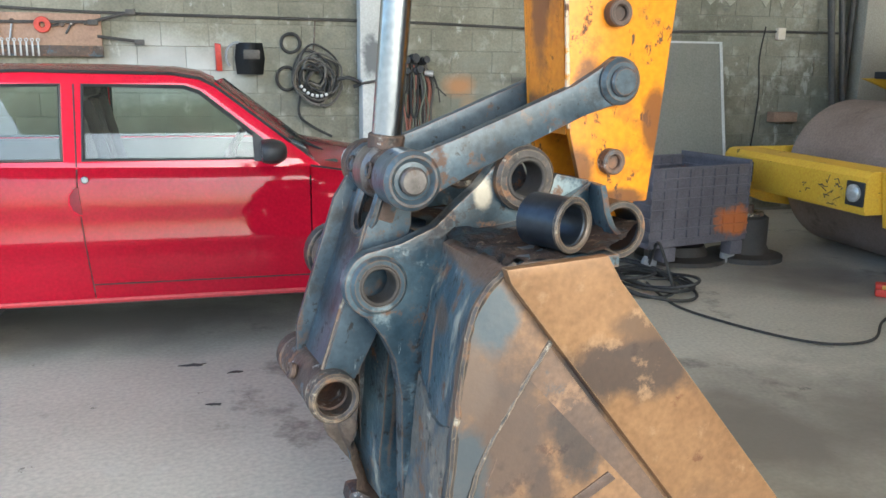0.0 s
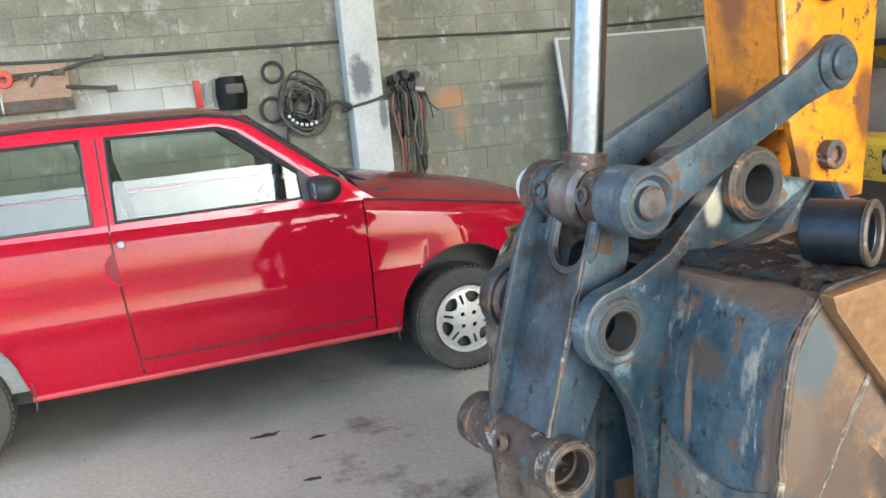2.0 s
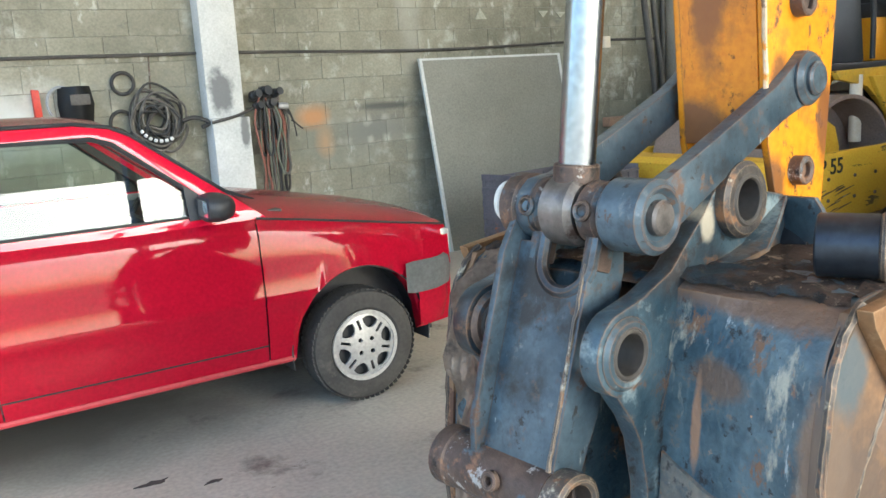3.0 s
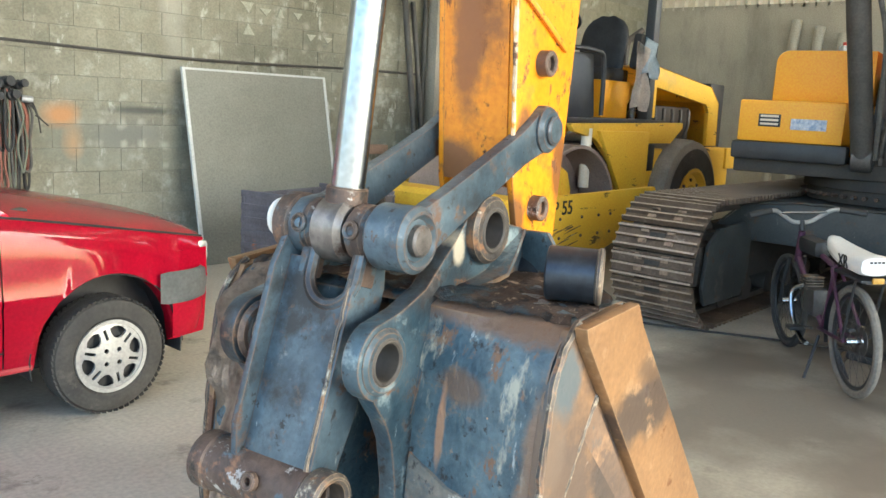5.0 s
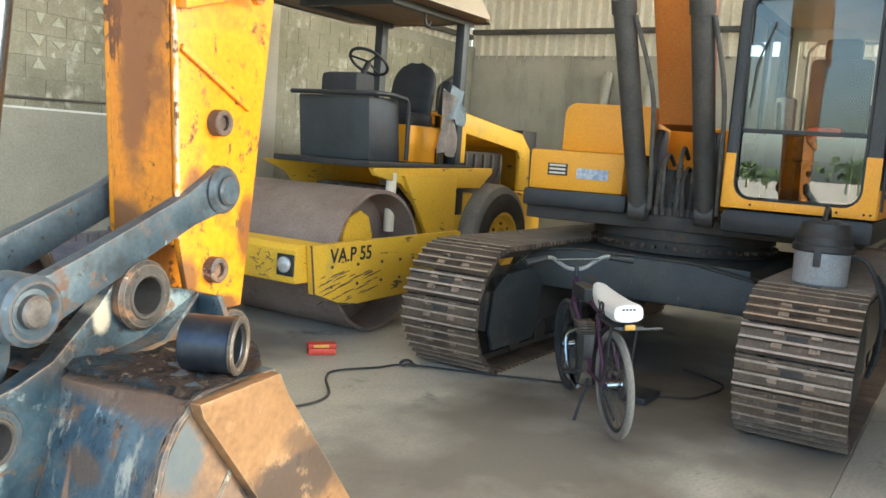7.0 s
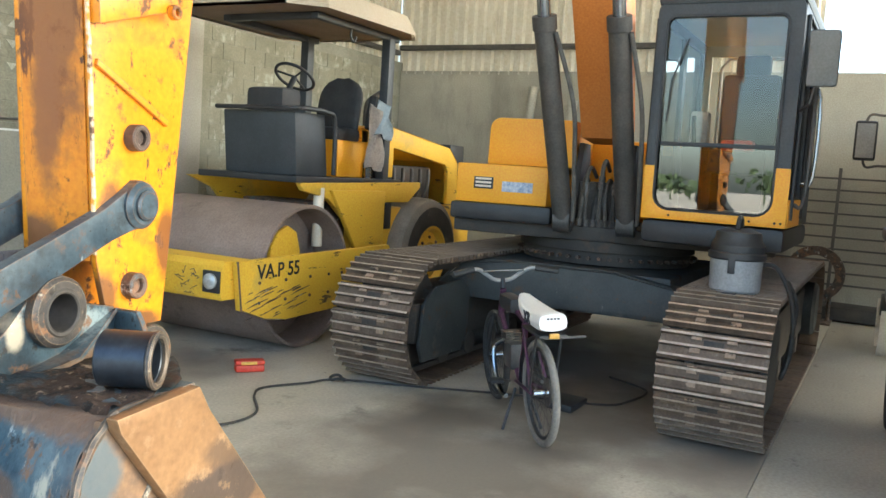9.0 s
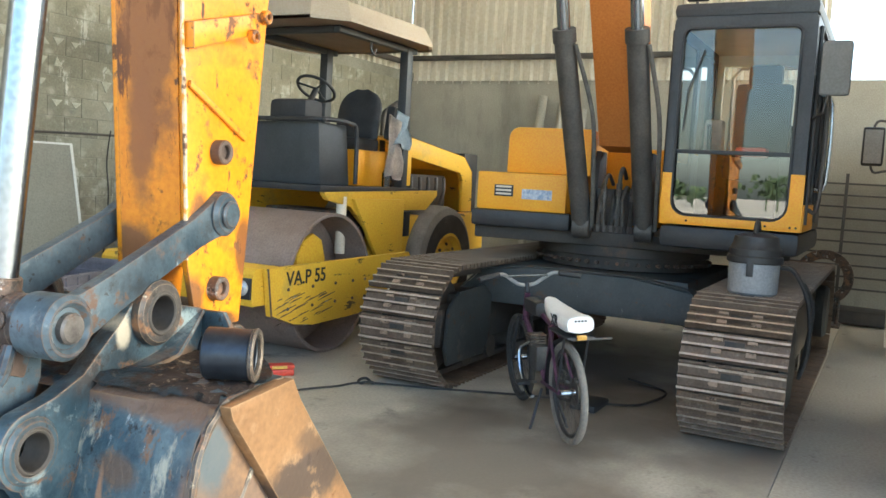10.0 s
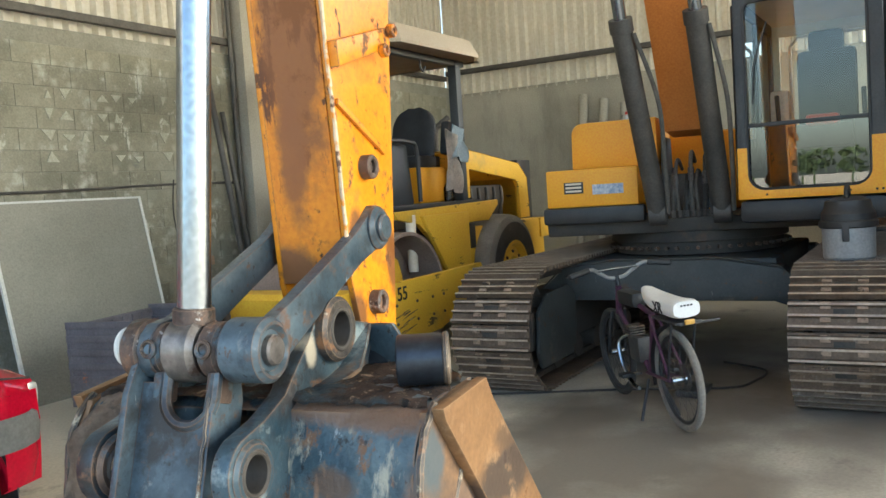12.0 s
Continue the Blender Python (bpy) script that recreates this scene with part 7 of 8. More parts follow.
# ---- the tipper truck at the open side ----
def truck():
    T = Matrix.Translation((4.1, 0.22, 0)) @ Matrix.Rotation(radians(2.2), 4, 'Z')
    place(T)
    t = thing("tipper_truck", "dirty white tipper truck with a ribbed skip body", "truck", (3.0, -1.2, 0))
    W = 2.35
    # skip with rounded lower edge
    sec = [(-0.12, 2.85), (-0.13, 2.0)] + [(-0.13 - 0.28 + 0.28 * math.cos(a), 1.86 - 0.28 * math.sin(a)) for a in np.linspace(0, math.pi / 2, 7)]
    sec = sec + [(-W + 0.25 - 0.28 * math.sin(a) + 0.0, 1.86 - 0.28 * math.cos(a)) for a in np.linspace(0, math.pi / 2, 7)] + [(-W - 0.03, 2.85)]
    b = loft([[(x, y_, z) for y_, z in sec] for x in (0.0, 1.0, 2.5, 4.0, 5.2)], caps=False)
    bmesh.ops.solidify(b, geom=b.faces[:], thickness=0.03)
    sk = part("skip", b, "truck", t, "dirty white ribbed skip", smooth=30)
    for k in range(14):
        x = 0.12 + 0.39 * k
        b = loft([[(x + dx, y_ + (0.035 if i < 9 else -0.035) * (1 if abs(dx) < 0.04 else 0), z - (0.03 if 4 < i < 12 else 0) * (1 if abs(dx) < 0.04 else 0)) for i, (y_, z) in enumerate(sec)] for dx in (-0.06, -0.035, 0.035, 0.06)], caps=False)
        part("rib", b, "truck", sk, smooth=20)
    part("top_rail", B(0.0, 5.3, -0.17, -0.03, 2.80, 2.92, 0.02), "truck", sk)
    part("top_rail", B(0.0, 5.3, -W - 0.10, -W + 0.02, 2.80, 2.92, 0.02), "truck", sk)
    part("tailgate", prism([(y_, z) for y_, z in sec], [], -0.06, -0.01, 'x'), "darkcol", sk, "dark tailgate")
    part("headboard", prism([(y_, z) for y_, z in sec], [], 5.2, 5.26, 'x'), "truck", sk)
    part("latch", B(1.55, 1.75, -0.10, -0.03, 2.22, 2.32, 0.01), "brown", sk)
    part("chassis_rail", B(0.1, 7.6, -0.85, -0.75, 0.75, 1.05, 0.01), "black", t)
    part("chassis_rail", B(0.1, 7.6, -1.7, -1.6, 0.75, 1.05, 0.01), "black", t)
    part("subframe", B(0.1, 5.2, -1.75, -0.7, 1.05, 1.60, 0.03), "truck", t)
    # rear wheels and mudguards
    for x in (0.62, 1.92, 5.55):
        for ya, s in ((-0.27, 1), (-W + 0.05, -1)):
            w = part("wheel", cyl((x, ya - 0.2, 0.5), (x, ya + 0.2, 0.5), 0.12, 16), "steel", t)
            h = 0.24 if x < 5 else 0.15
            part("tyre", lathe([(0.28, -h * 0.8), (0.31, -h), (0.44, -h), (0.485, -h * 0.85), (0.5, -h * 0.6), (0.5, h * 0.6), (0.485, h * 0.85), (0.44, h), (0.31, h), (0.28, h * 0.8)], (x, ya, 0.5), (0, 1, 0), 44, closed=True), "rubber", w, "worn truck tyre")
            for g in (-0.5, -0.17, 0.17, 0.5):
                part("tread_groove", lathe([(0.5015, -0.008), (0.5015, 0.008)], (x, ya + g * h, 0.5), (0, 1, 0), 44), "black", w)
            part("rim", lathe([(0.0, -0.02), (0.1, -0.02), (0.13, -0.09), (0.25, -0.07), (0.29, -0.01)], (x, ya + s * h, 0.5), (0, s, 0), 32), "greyrubber", w)
            for k in range(10):
                an = 2 * math.pi * k / 10
                part("wheel_nut", cyl((x + 0.19 * math.cos(an), ya + s * (h - 0.09), 0.5 + 0.19 * math.sin(an)), (x + 0.19 * math.cos(an), ya + s * (h - 0.03), 0.5 + 0.19 * math.sin(an)), 0.018, 6), "brown", w)
    for ya, yb in ((-0.55, 0.0), (-W - 0.1, -W + 0.45)):
        e = part("mud_panel", B(-0.02, 0.01, ya, yb, 0.885, 1.39, 0.01), "truckrust", t, "white mudguard panel speckled with rust")
        part("panel_lip", B(-0.035, 0.02, ya, yb, 0.855, 0.885, 0.008), "truck", e)
        part("mud_flap", B(-0.015, 0.0, ya, yb - 0.02, 0.27, 0.86, 0.004), "carbody", e, "dark rubber mud flap")
        y0 = yb - 0.40
        part("reflector_frame", B(-0.03, -0.012, y0 - 0.02, y0 + 0.27, 0.45, 0.62, 0.005), "black", e)
        for k in range(4):
            b = prism([(y0 + 0.065 * k, 0.465), (y0 + 0.065 * k + 0.064, 0.465), (y0 + 0.065 * k + 0.064, 0.605), (y0 + 0.065 * k, 0.605)], [], -0.036, -0.030, 'x')
            for v in b.verts:
                v.co.y += (v.co.z - 0.535) * 0.25
            part("reflector_stripe", b, "redplastic" if k % 2 == 0 else "white", e, smooth=0)
        part("mudguard_top", prism([(0.0, 1.36), (0.0, 1.40), (0.5, 1.42), (1.2, 1.36), (1.2, 1.32), (0.5, 1.37)], [], ya, yb - 0.05, 'y', 0.004), "black", e)
        part("step_tray", B(0.55, 1.15, yb - 0.25, yb + 0.14, 1.40, 1.47, 0.015), "black", e)
        part("guard_arc", lathe([(0.56, -0.02), (0.56, 0.25), (0.575, 0.25), (0.575, -0.02)], (1.92, ya + 0.25, 0.5), (0, 1, 0), 20, closed=True, arc=120, start=(0.9, 0, 0.4)), "truck", t)
    part("tank", cyl((3.2, -0.35, 0.75), (4.5, -0.35, 0.75), 0.30, 28, bev=0.03), "greyplastic", t)
    # cab far ahead
    c_ = part("cab", B(5.45, 7.2, -W + 0.02, -0.10, 0.95, 2.55, 0.10), "truck", t)
    part("cab_window", B(5.9, 6.8, -0.105, -0.092, 1.75, 2.35, 0.02), "black", c_)
    part("wing", lathe([(0.58, -0.1), (0.58, 0.22), (0.60, 0.22), (0.60, -0.1)], (5.55, -0.28, 0.5), (0, 1, 0), 24, closed=True, arc=180, start=(1, 0, 0)), "truck", c_)
    m = part("mirror", B(5.62, 5.68, 0.14, 0.36, 2.03, 2.46, 0.03), "black", c_, "black wing mirror on a long arm")
    part("mirror_glass", B(5.612, 5.622, 0.16, 0.34, 2.06, 2.43, 0.004), "vacgrey", m)
    part("mirror_arm", sweep(curve([(5.7, -0.12, 2.50), (5.67, 0.10, 2.52), (5.66, 0.25, 2.48), (5.66, 0.25, 2.0), (5.67, 0.10, 1.98), (5.7, -0.12, 1.98)], 5), 0.014, 8), "steel", m)
    place()
    return t


truck()


# ---- the motorised bicycle ----
def bicycle():
    d = Vector((0.775, 0.63, 0)).normalized()
    F = axes((4.23, 2.13, 0), d, (0, 0, 1)) @ Matrix.Rotation(radians(-4), 4, 'X')
    place(F)
    t = thing("bicycle", "dark motorised bicycle with a long white seat on its stand", "bicycle", (0.5, 0, 0))
    WB, R = 1.06, 0.325

    def bike_wheel(x, rubber):
        w = part("wheel", cyl((x, -0.05, R), (x, 0.05, R), 0.022, 12), "chrome", t)
        part("tyre", sweep([(x + (R - 0.022) * math.cos(a), 0, R + (R - 0.022) * math.sin(a)) for a in np.linspace(0, 2 * math.pi, 49)[:-1]], 0.024, 10, closed=True), rubber, w, "dusty bicycle tyre")
        part("rim", sweep([(x + (R - 0.055) * math.cos(a), 0, R + (R - 0.055) * math.sin(a)) for a in np.linspace(0, 2 * math.pi, 49)[:-1]], 0.013, 8, closed=True), "black", w)
        for k in range(28):
            a = 2 * math.pi * k / 28
            s = 0.03 if k % 2 else -0.03
            a2 = a + (0.5 if (k // 2) % 2 else -0.5)
            part("spoke", sweep([(x + 0.022 * math.cos(a2), s, R + 0.022 * math.sin(a2)), (x + (R - 0.06) * math.cos(a), 0, R + (R - 0.06) * math.sin(a))], 0.0014, 4), "steel", w, smooth=0)
        return w
    # rear tyre in paler rubber: dust and its sunlit side in one colour
    w = bike_wheel(0.0, "greyrubber")
    part("sprocket", ring((0, -0.045, R), (0, -0.04, R), 0.085, 0.04, 24, bev=0.001), "steel", w)
    bike_wheel(WB, "rubber")
    bb = Vector((0.44, 0, 0.29))
    st = Vector((0.30, 0, 0.70))
    h0, h1 = Vector((0.88, 0, 0.80)), Vector((0.92, 0, 0.66))
    for nm, a, b_, r in (("seat_tube", bb, st, 0.017), ("down_tube", bb, h1, 0.019), ("top_tube", st, h0, 0.017), ("head_tube", h0 + Vector((-0.012, 0, 0.04)), h1 + Vector((0.01, 0, -0.03)), 0.022)):
        part(nm, cyl(a, b_, r, 12), "purple", t)
    for s in (-0.06, 0.06):
        part("chain_stay", cyl((0, s, R), bb + Vector((0, s * 0.5, 0)), 0.011, 8), "purple", t)
        part("seat_stay", cyl((0, s, R), st + Vector((0, s * 0.4, 0)), 0.010, 8), "purple", t)
        part("fork_leg", sweep(curve([(WB, s, R), (0.99, s, 0.50), (0.93, s * 0.8, 0.66)], 5), 0.013, 8), "black", t)
        part("rack_stay", cyl((-0.02, s * 1.3, R + 0.02), (-0.16, s * 1.3, 0.72), 0.008, 8), "black", t)
    part("rack", B(-0.24, 0.12, -0.085, 0.085, 0.715, 0.73, 0.004), "black", t)
    part("tail_reflector", B(-0.262, -0.24, -0.03, 0.03, 0.715, 0.745, 0.006), "gold", t)
    part("rear_bar", cyl((-0.235, -0.20, 0.715), (-0.235, 0.06, 0.715), 0.008, 8), "steel", t)
    # seat: a long padded saddle
    rows = []
    for f in np.linspace(0, 1, 15):
        x = -0.23 + 0.60 * f
        hw = 0.095 * (1 - 0.62 * max(0, (f - 0.45) / 0.55) ** 1.5) * (0.9 if f in (0, 1) else 1)
        top = 0.865 - 0.035 * math.sin(f * math.pi * 0.9) + 0.045 * f
        bot = 0.742 + 0.055 * f * f
        if f in (0.0, 1.0):
            top, bot = top - 0.012, bot + 0.012
        rows.append([(x, hw * math.cos(a) * (1 if abs(math.cos(a)) < 0.8 else 1), (top + bot) / 2 + (top - bot) / 2 * math.copysign(abs(math.sin(a)) ** 0.5, math.sin(a))) for a in np.linspace(0, 2 * math.pi, 21)])
    s_ = part("seat", loft(rows), "white", t, "long white padded seat", smooth=60)
    text("side_letters", "XR", 0.10, axes((-0.02, 0.0965, 0.80), (-1, 0, 0.05), (0, 1, 0)), "black", s_)
    for k in range(4):
        part("tail_mark", B(-0.2335, -0.228, -0.038 + 0.021 * k, -0.024 + 0.021 * k, 0.822, 0.832), "black", s_, smooth=0)
    # handlebar
    bar = [(0.80, 0.34, 0.965), (0.84, 0.20, 0.985), (0.875, 0.12, 0.94), (0.885, 0.05, 0.90), (0.885, -0.05, 0.90), (0.875, -0.12, 0.94), (0.84, -0.20, 0.985), (0.80, -0.34, 0.965)]
    h = part("handlebar", sweep(curve(bar, 5), 0.014, 8), "rim", t, "chromed raised handlebar")
    part("cross_brace", cyl((0.855, 0.155, 0.966), (0.855, -0.155, 0.966), 0.008, 8), "chrome", h)
    part("stem", cyl((0.868, 0, 0.84), (0.885, 0, 0.91), 0.018, 10), "black", h)
    for s in (-1, 1):
        part("grip", cyl((0.832, s * 0.22, 0.984), (0.79, s * 0.38, 0.96), 0.022, 10), "black", h)
        part("brake_lever", sweep([(0.85, s * 0.22, 0.99), (0.90, s * 0.27, 0.975), (0.88, s * 0.38, 0.95)], 0.006, 6), "steel", h)
    part("fuel_tank", disp(B(0.50, 0.80, -0.055, 0.055, 0.72, 0.83, 0.04), 0.004, 6), "black", t)
    # engine and drive
    e = part("engine", disp(B(0.50, 0.68, -0.05, 0.05, 0.34, 0.52, 0.025), 0.005, 8), "steel", t, "small grey engine")
    for k in range(5):
        part("fin", B(0.60 + 0.0, 0.72, -0.055, 0.055, 0.50 + 0.018 * k, 0.508 + 0.018 * k, 0.002), "bareedge", e)
    part("exhaust", sweep(curve([(0.66, 0.04, 0.52), (0.72, 0.10, 0.46), (0.66, 0.11, 0.30), (0.54, 0.10, 0.20), (0.46, 0.09, 0.185)], 6), 0.016, 10), "chrome", t, "chromed exhaust pipe")
    part("chain_ring", ring((bb.x, -0.055, bb.z), (bb.x, -0.05, bb.z), 0.09, 0.06, 28, bev=0.001), "steel", t)
    part("chain", sweep([(0.0, -0.045, R + 0.085), (bb.x, -0.053, bb.z + 0.09)], 0.005, 4), "steel", t)
    part("chain_lower", sweep([(0.0, -0.045, R - 0.085), (bb.x, -0.053, bb.z - 0.09)], 0.005, 4), "steel", t)
    for s, x in ((1, 0.06), (-1, -0.06)):
        part("crank", cyl(bb + Vector((0, s * 0.07, 0)), bb + Vector((x * 2.3, s * 0.08, -0.03 * s)), 0.009, 8), "steel", t)
        part("pedal", B(bb.x + x * 2.3 - 0.045, bb.x + x * 2.3 + 0.045, s * 0.08, s * 0.17, bb.z - 0.03 * s - 0.012, bb.z - 0.03 * s + 0.012, 0.005), "black", t)
    for s in (0.16, -0.10):
        part("stand_leg", cyl((0.38, s * 0.3, 0.26), (0.30 if s > 0 else 0.28, s, 0.004), 0.010, 8), "black", t, "black stand leg")
    part("chain_guard", B(0.02, 0.40, -0.068, -0.062, 0.36, 0.41, 0.003), "black", t)
    part("mudguard", lathe([(R + 0.02, -0.035), (R + 0.03, 0), (R + 0.02, 0.035)], (0, 0, R), (0, 1, 0), 18, arc=95, start=(0.2, 0, 1)), "black", t)
    place()


bicycle()

# ---- loose things ----
place()


def vacuum():
    t = thing("shop_vacuum", "grey drum vacuum cleaner with a black lid standing on the track", "vacuum cleaner", (5.30, 1.28, 0.96))
    x, y_, z = 5.29, 1.24, 0.962
    part("drum", lathe([(0, 0), (0.1505, 0), (0.1634, 0.0172), (0.1677, 0.2236), (0, 0.2236)], (x, y_, z), (0, 0, 1), 36), "vacgrey", t, "grey plastic drum")
    part("rim", ring((x, y_, z + 0.215), (x, y_, z + 0.2666), 0.1849, 0.1462, 36, bev=0.0086), "black", t)
    part("lid", lathe([(0.172, 0), (0.172, 0.0516), (0.1505, 0.086), (0.1419, 0.1376), (0.0774, 0.1634), (0, 0.1677)], (x, y_, z + 0.258), (0, 0, 1), 36), "black", t, "black motor lid")
    part("handle", sweep(curve([(x - 0.086, y_, z + 0.4128), (x - 0.0344, y_, z + 0.4816), (x + 0.0344, y_, z + 0.4816), (x + 0.086, y_, z + 0.4128)], 5), 0.0172, 8), "black", t)
    part("latch", B(x - 0.1849, x - 0.1591, y_ - 0.0172, y_ + 0.0258, z + 0.129, z + 0.2494, 0.0052), "black", t)
    part("hose", sweep(curve([(x + 0.043, y_ - 0.1548, z + 0.1892), (x + 0.0172, y_ - 0.258, z + 0.172), (x + 0.043, y_ - 0.3612, z - 0.043), (x + 0.0172, y_ - 0.387, z - 0.344), (x - 0.0172, y_ - 0.344, z - 0.5332), (x + 0.1032, y_ - 0.3612, z - 0.387), (x + 0.215, y_ - 0.3784, z - 0.086), (x + 0.172, y_ - 0.3096, z + 0.086)], 8), 0.0146, 10), "hose", t, "black suction hose")
    part("wheel_strap", B(x - 0.215, x - 0.172, y_ - 0.043, y_ + 0.043, z - 0.0026, z + 0.0086, 0.0017), "black", t)


vacuum()


def crate():
    F = Matrix.Translation((3.45, 5.95, 0)) @ Matrix.Rotation(radians(12), 4, 'Z')
    place(F)
    t = thing("crate_cart", "dark plastic pallet crate cart on castors, stained with orange paint", "crate cart", (0, 0, 0))
    x0, x1, y0, y1, z0, z1 = -0.48, 0.50, -0.36, 0.40, 0.20, 0.80
    part("floor", B(x0, x1, y0, y1, z0, z0 + 0.05, 0.01), "crate", t)
    for s, (ya) in ((0, y0), (1, y1 - 0.02)):
        e = part("side_panel", B(x0, x1, ya + 0.008, ya + 0.014, z0 + 0.05, z1), "crate", t, "ribbed dark plastic side")
        for k in range(8):
            z = z0 + 0.05 + (z1 - z0 - 0.07) * k / 7
            part("rib", B(x0, x1, ya - 0.008, ya + 0.02, z, z + 0.016, 0.003), "crate", e)
        for k in range(9):
            x = x0 + (x1 - x0 - 0.02) * k / 8
            part("upright_rib", B(x, x + 0.014, ya - 0.006, ya + 0.02, z0 + 0.05, z1, 0.003), "crate", e)
    for xa in (x0, x1 - 0.02):
        e = part("end_panel", B(xa + 0.007, xa + 0.013, y0 + 0.02, y1 - 0.02, z0 + 0.05, z1), "crate", t)
        for k in range(6):
            z = z0 + 0.08 + (z1 - z0 - 0.1) * k / 5
            part("slat", B(xa - 0.006, xa + 0.02, y0, y1, z, z + 0.05, 0.004), "crate", e)
    for x in (x0 + 0.2, x1 - 0.10):
        part("foot", B(x - 0.06, x + 0.06, y0 - 0.01, y0 + 0.10, 0.09, z0, 0.008), "crate", t)
    for x, yy in ((x0 + 0.12, y0 + 0.12), (x1 - 0.08, y0 + 0.10), (x0 + 0.12, y1 - 0.1), (x1 - 0.1, y1 - 0.1)):
        e = part("castor_wheel", cyl((x, yy - 0.02, 0.065), (x, yy + 0.02, 0.065), 0.065, 20), "vacgrey", t)
        part("castor_fork", B(x - 0.03, x + 0.03, yy - 0.03, yy + 0.03, 0.10, z0, 0.006), "steel", e)
    place()
    t2 = thing("scrap_hub", "round black greasy machine hub on the floor", "machine part", (4.16, 5.92, 0), "hubs by the crate")
    part("flange", lathe([(0, 0), (0.30, 0), (0.30, 0.04), (0.20, 0.06), (0.17, 0.12), (0.17, 0.34), (0.14, 0.36), (0, 0.36)], (4.16, 5.92, 0), (0, 0, 1), 32), "darkgrease", t2)
    part("shaft", cyl((4.16, 5.92, 0.36), (4.16, 5.92, 0.44), 0.05, 12), "brown", t2)
    part("bolt_ring", ring((4.16, 5.92, 0.355), (4.16, 5.92, 0.385), 0.13, 0.08, 20), "bareedge", t2)
    t2 = thing("scrap_hub", "flat black greasy flange under the crate cart", "machine part", (3.62, 6.0, 0), "hubs by the crate")
    part("flange", lathe([(0, 0), (0.36, 0), (0.36, 0.035), (0.22, 0.05), (0.19, 0.12), (0, 0.12)], (3.62, 6.0, 0), (0, 0, 1), 32), "darkgrease", t2)


crate()


def cables():
    t = thing("floor_cable", "long black extension cable lying across the floor", "cable", (4.0, 3.9, 0))
    pts = [(2.95, 5.3, 0.012), (2.85, 4.75, 0.012), (2.95, 4.35, 0.012), (3.15, 3.97, 0.012), (3.35, 3.82, 0.012), (3.62, 3.85, 0.012), (3.92, 4.12, 0.012), (4.12, 4.20, 0.012), (4.42, 4.05, 0.012), (4.66, 3.93, 0.012), (4.88, 3.38, 0.012), (5.15, 2.75, 0.012), (5.35, 2.1, 0.012), (5.6, 1.95, 0.012), (6.0, 1.93, 0.012), (6.25, 2.3, 0.012)]
    part("cable", sweep(curve(pts, 10), 0.009, 6), "hose", t)
    part("knot", sweep([(4.66 + 0.05 * math.cos(a) + 0.01 * math.sin(3 * a), 3.94 + 0.06 * math.sin(a), 0.02 + 0.012 * math.sin(2 * a)) for a in np.linspace(0, 4 * math.pi, 40)], 0.011, 6), "hose", t)
    t = thing("cable_coil", "tangled heap of black cable on the floor", "cable", (3.0, 5.3, 0))
    rnd = random.Random(3)
    for k in range(8):
        cx_, cy_, r1, r2, h = 2.92 + rnd.uniform(-0.12, 0.12), 5.25 + rnd.uniform(-0.15, 0.2), rnd.uniform(0.16, 0.32), rnd.uniform(0.25, 0.48), rnd.uniform(0.02, 0.10)
        ph = rnd.uniform(0, 6)
        part("loop", sweep([(cx_ + r1 * math.cos(a), cy_ + r2 * math.sin(a), 0.015 + h * (0.5 + 0.5 * math.sin(a + ph))) for a in np.linspace(0, 2 * math.pi, 36)[:-1]], 0.011, 6, closed=True), "hose", t)
    part("standing_loop", sweep(curve([(3.0, 5.0, 0.02), (3.02, 5.2, 0.22), (3.1, 5.45, 0.26), (3.15, 5.65, 0.03)], 8), 0.012, 6), "hose", t)


cables()
t = thing("red_case", "small red plastic case on the concrete floor", "case", (4.43, 4.62, 0))
b = B(-0.11, 0.11, -0.05, 0.05, 0.0, 0.055, 0.015)
b.transform(Matrix.Translation((4.45, 4.62, 0)) @ Matrix.Rotation(radians(-40), 4, 'Z'))
part("base", b, "redplastic", t)
b = B(-0.112, 0.112, -0.052, 0.052, 0.056, 0.09, 0.012)
b.transform(Matrix.Translation((4.45, 4.62, 0)) @ Matrix.Rotation(radians(-40), 4, 'Z'))
part("lid", b, "redplastic", t, "amber and red lid")
b = B(-0.07, 0.05, -0.056, -0.05, 0.06, 0.085, 0.002)
b.transform(Matrix.Translation((4.45, 4.62, 0)) @ Matrix.Rotation(radians(-40), 4, 'Z'))
part("strip", b, "gold", t)
t = thing("rubber_mat", "black scrap of rubber beside the bicycle", "scrap", (5.15, 2.35, 0))
part("scrap", disp(B(5.0, 5.35, 2.2, 2.4, 0.002, 0.05, 0.015), 0.015, 7), "black", t)
t = thing("rubble", "dark lump of scrap on the floor by the bucket", "scrap", (0.47, 2.8, 0))
part("lump", disp(B(0.40, 0.56, 2.70, 2.80, 0.0, 0.07, 0.02), 0.02, 12), "brown", t)
for x_, y_, s_ in ((-0.15, 4.3, 0.05), (-0.05, 3.75, 0.03), (0.05, 4.15, 0.035)):
    t = thing("floor_debris", "dark fleck of dirt on the floor", "debris", (x_, y_, 0), "flecks on the floor")
    rn = random.Random(int(x_ * 100 + y_ * 37))
    part("fleck", prism([(x_ + s_ * rn.uniform(0.4, 1.6) * math.cos(k * 0.52), y_ + s_ * rn.uniform(0.1, 0.7) * math.sin(k * 0.52)) for k in range(12)], [], 0.0005, 0.004, 'z'), "darkgrease", t)

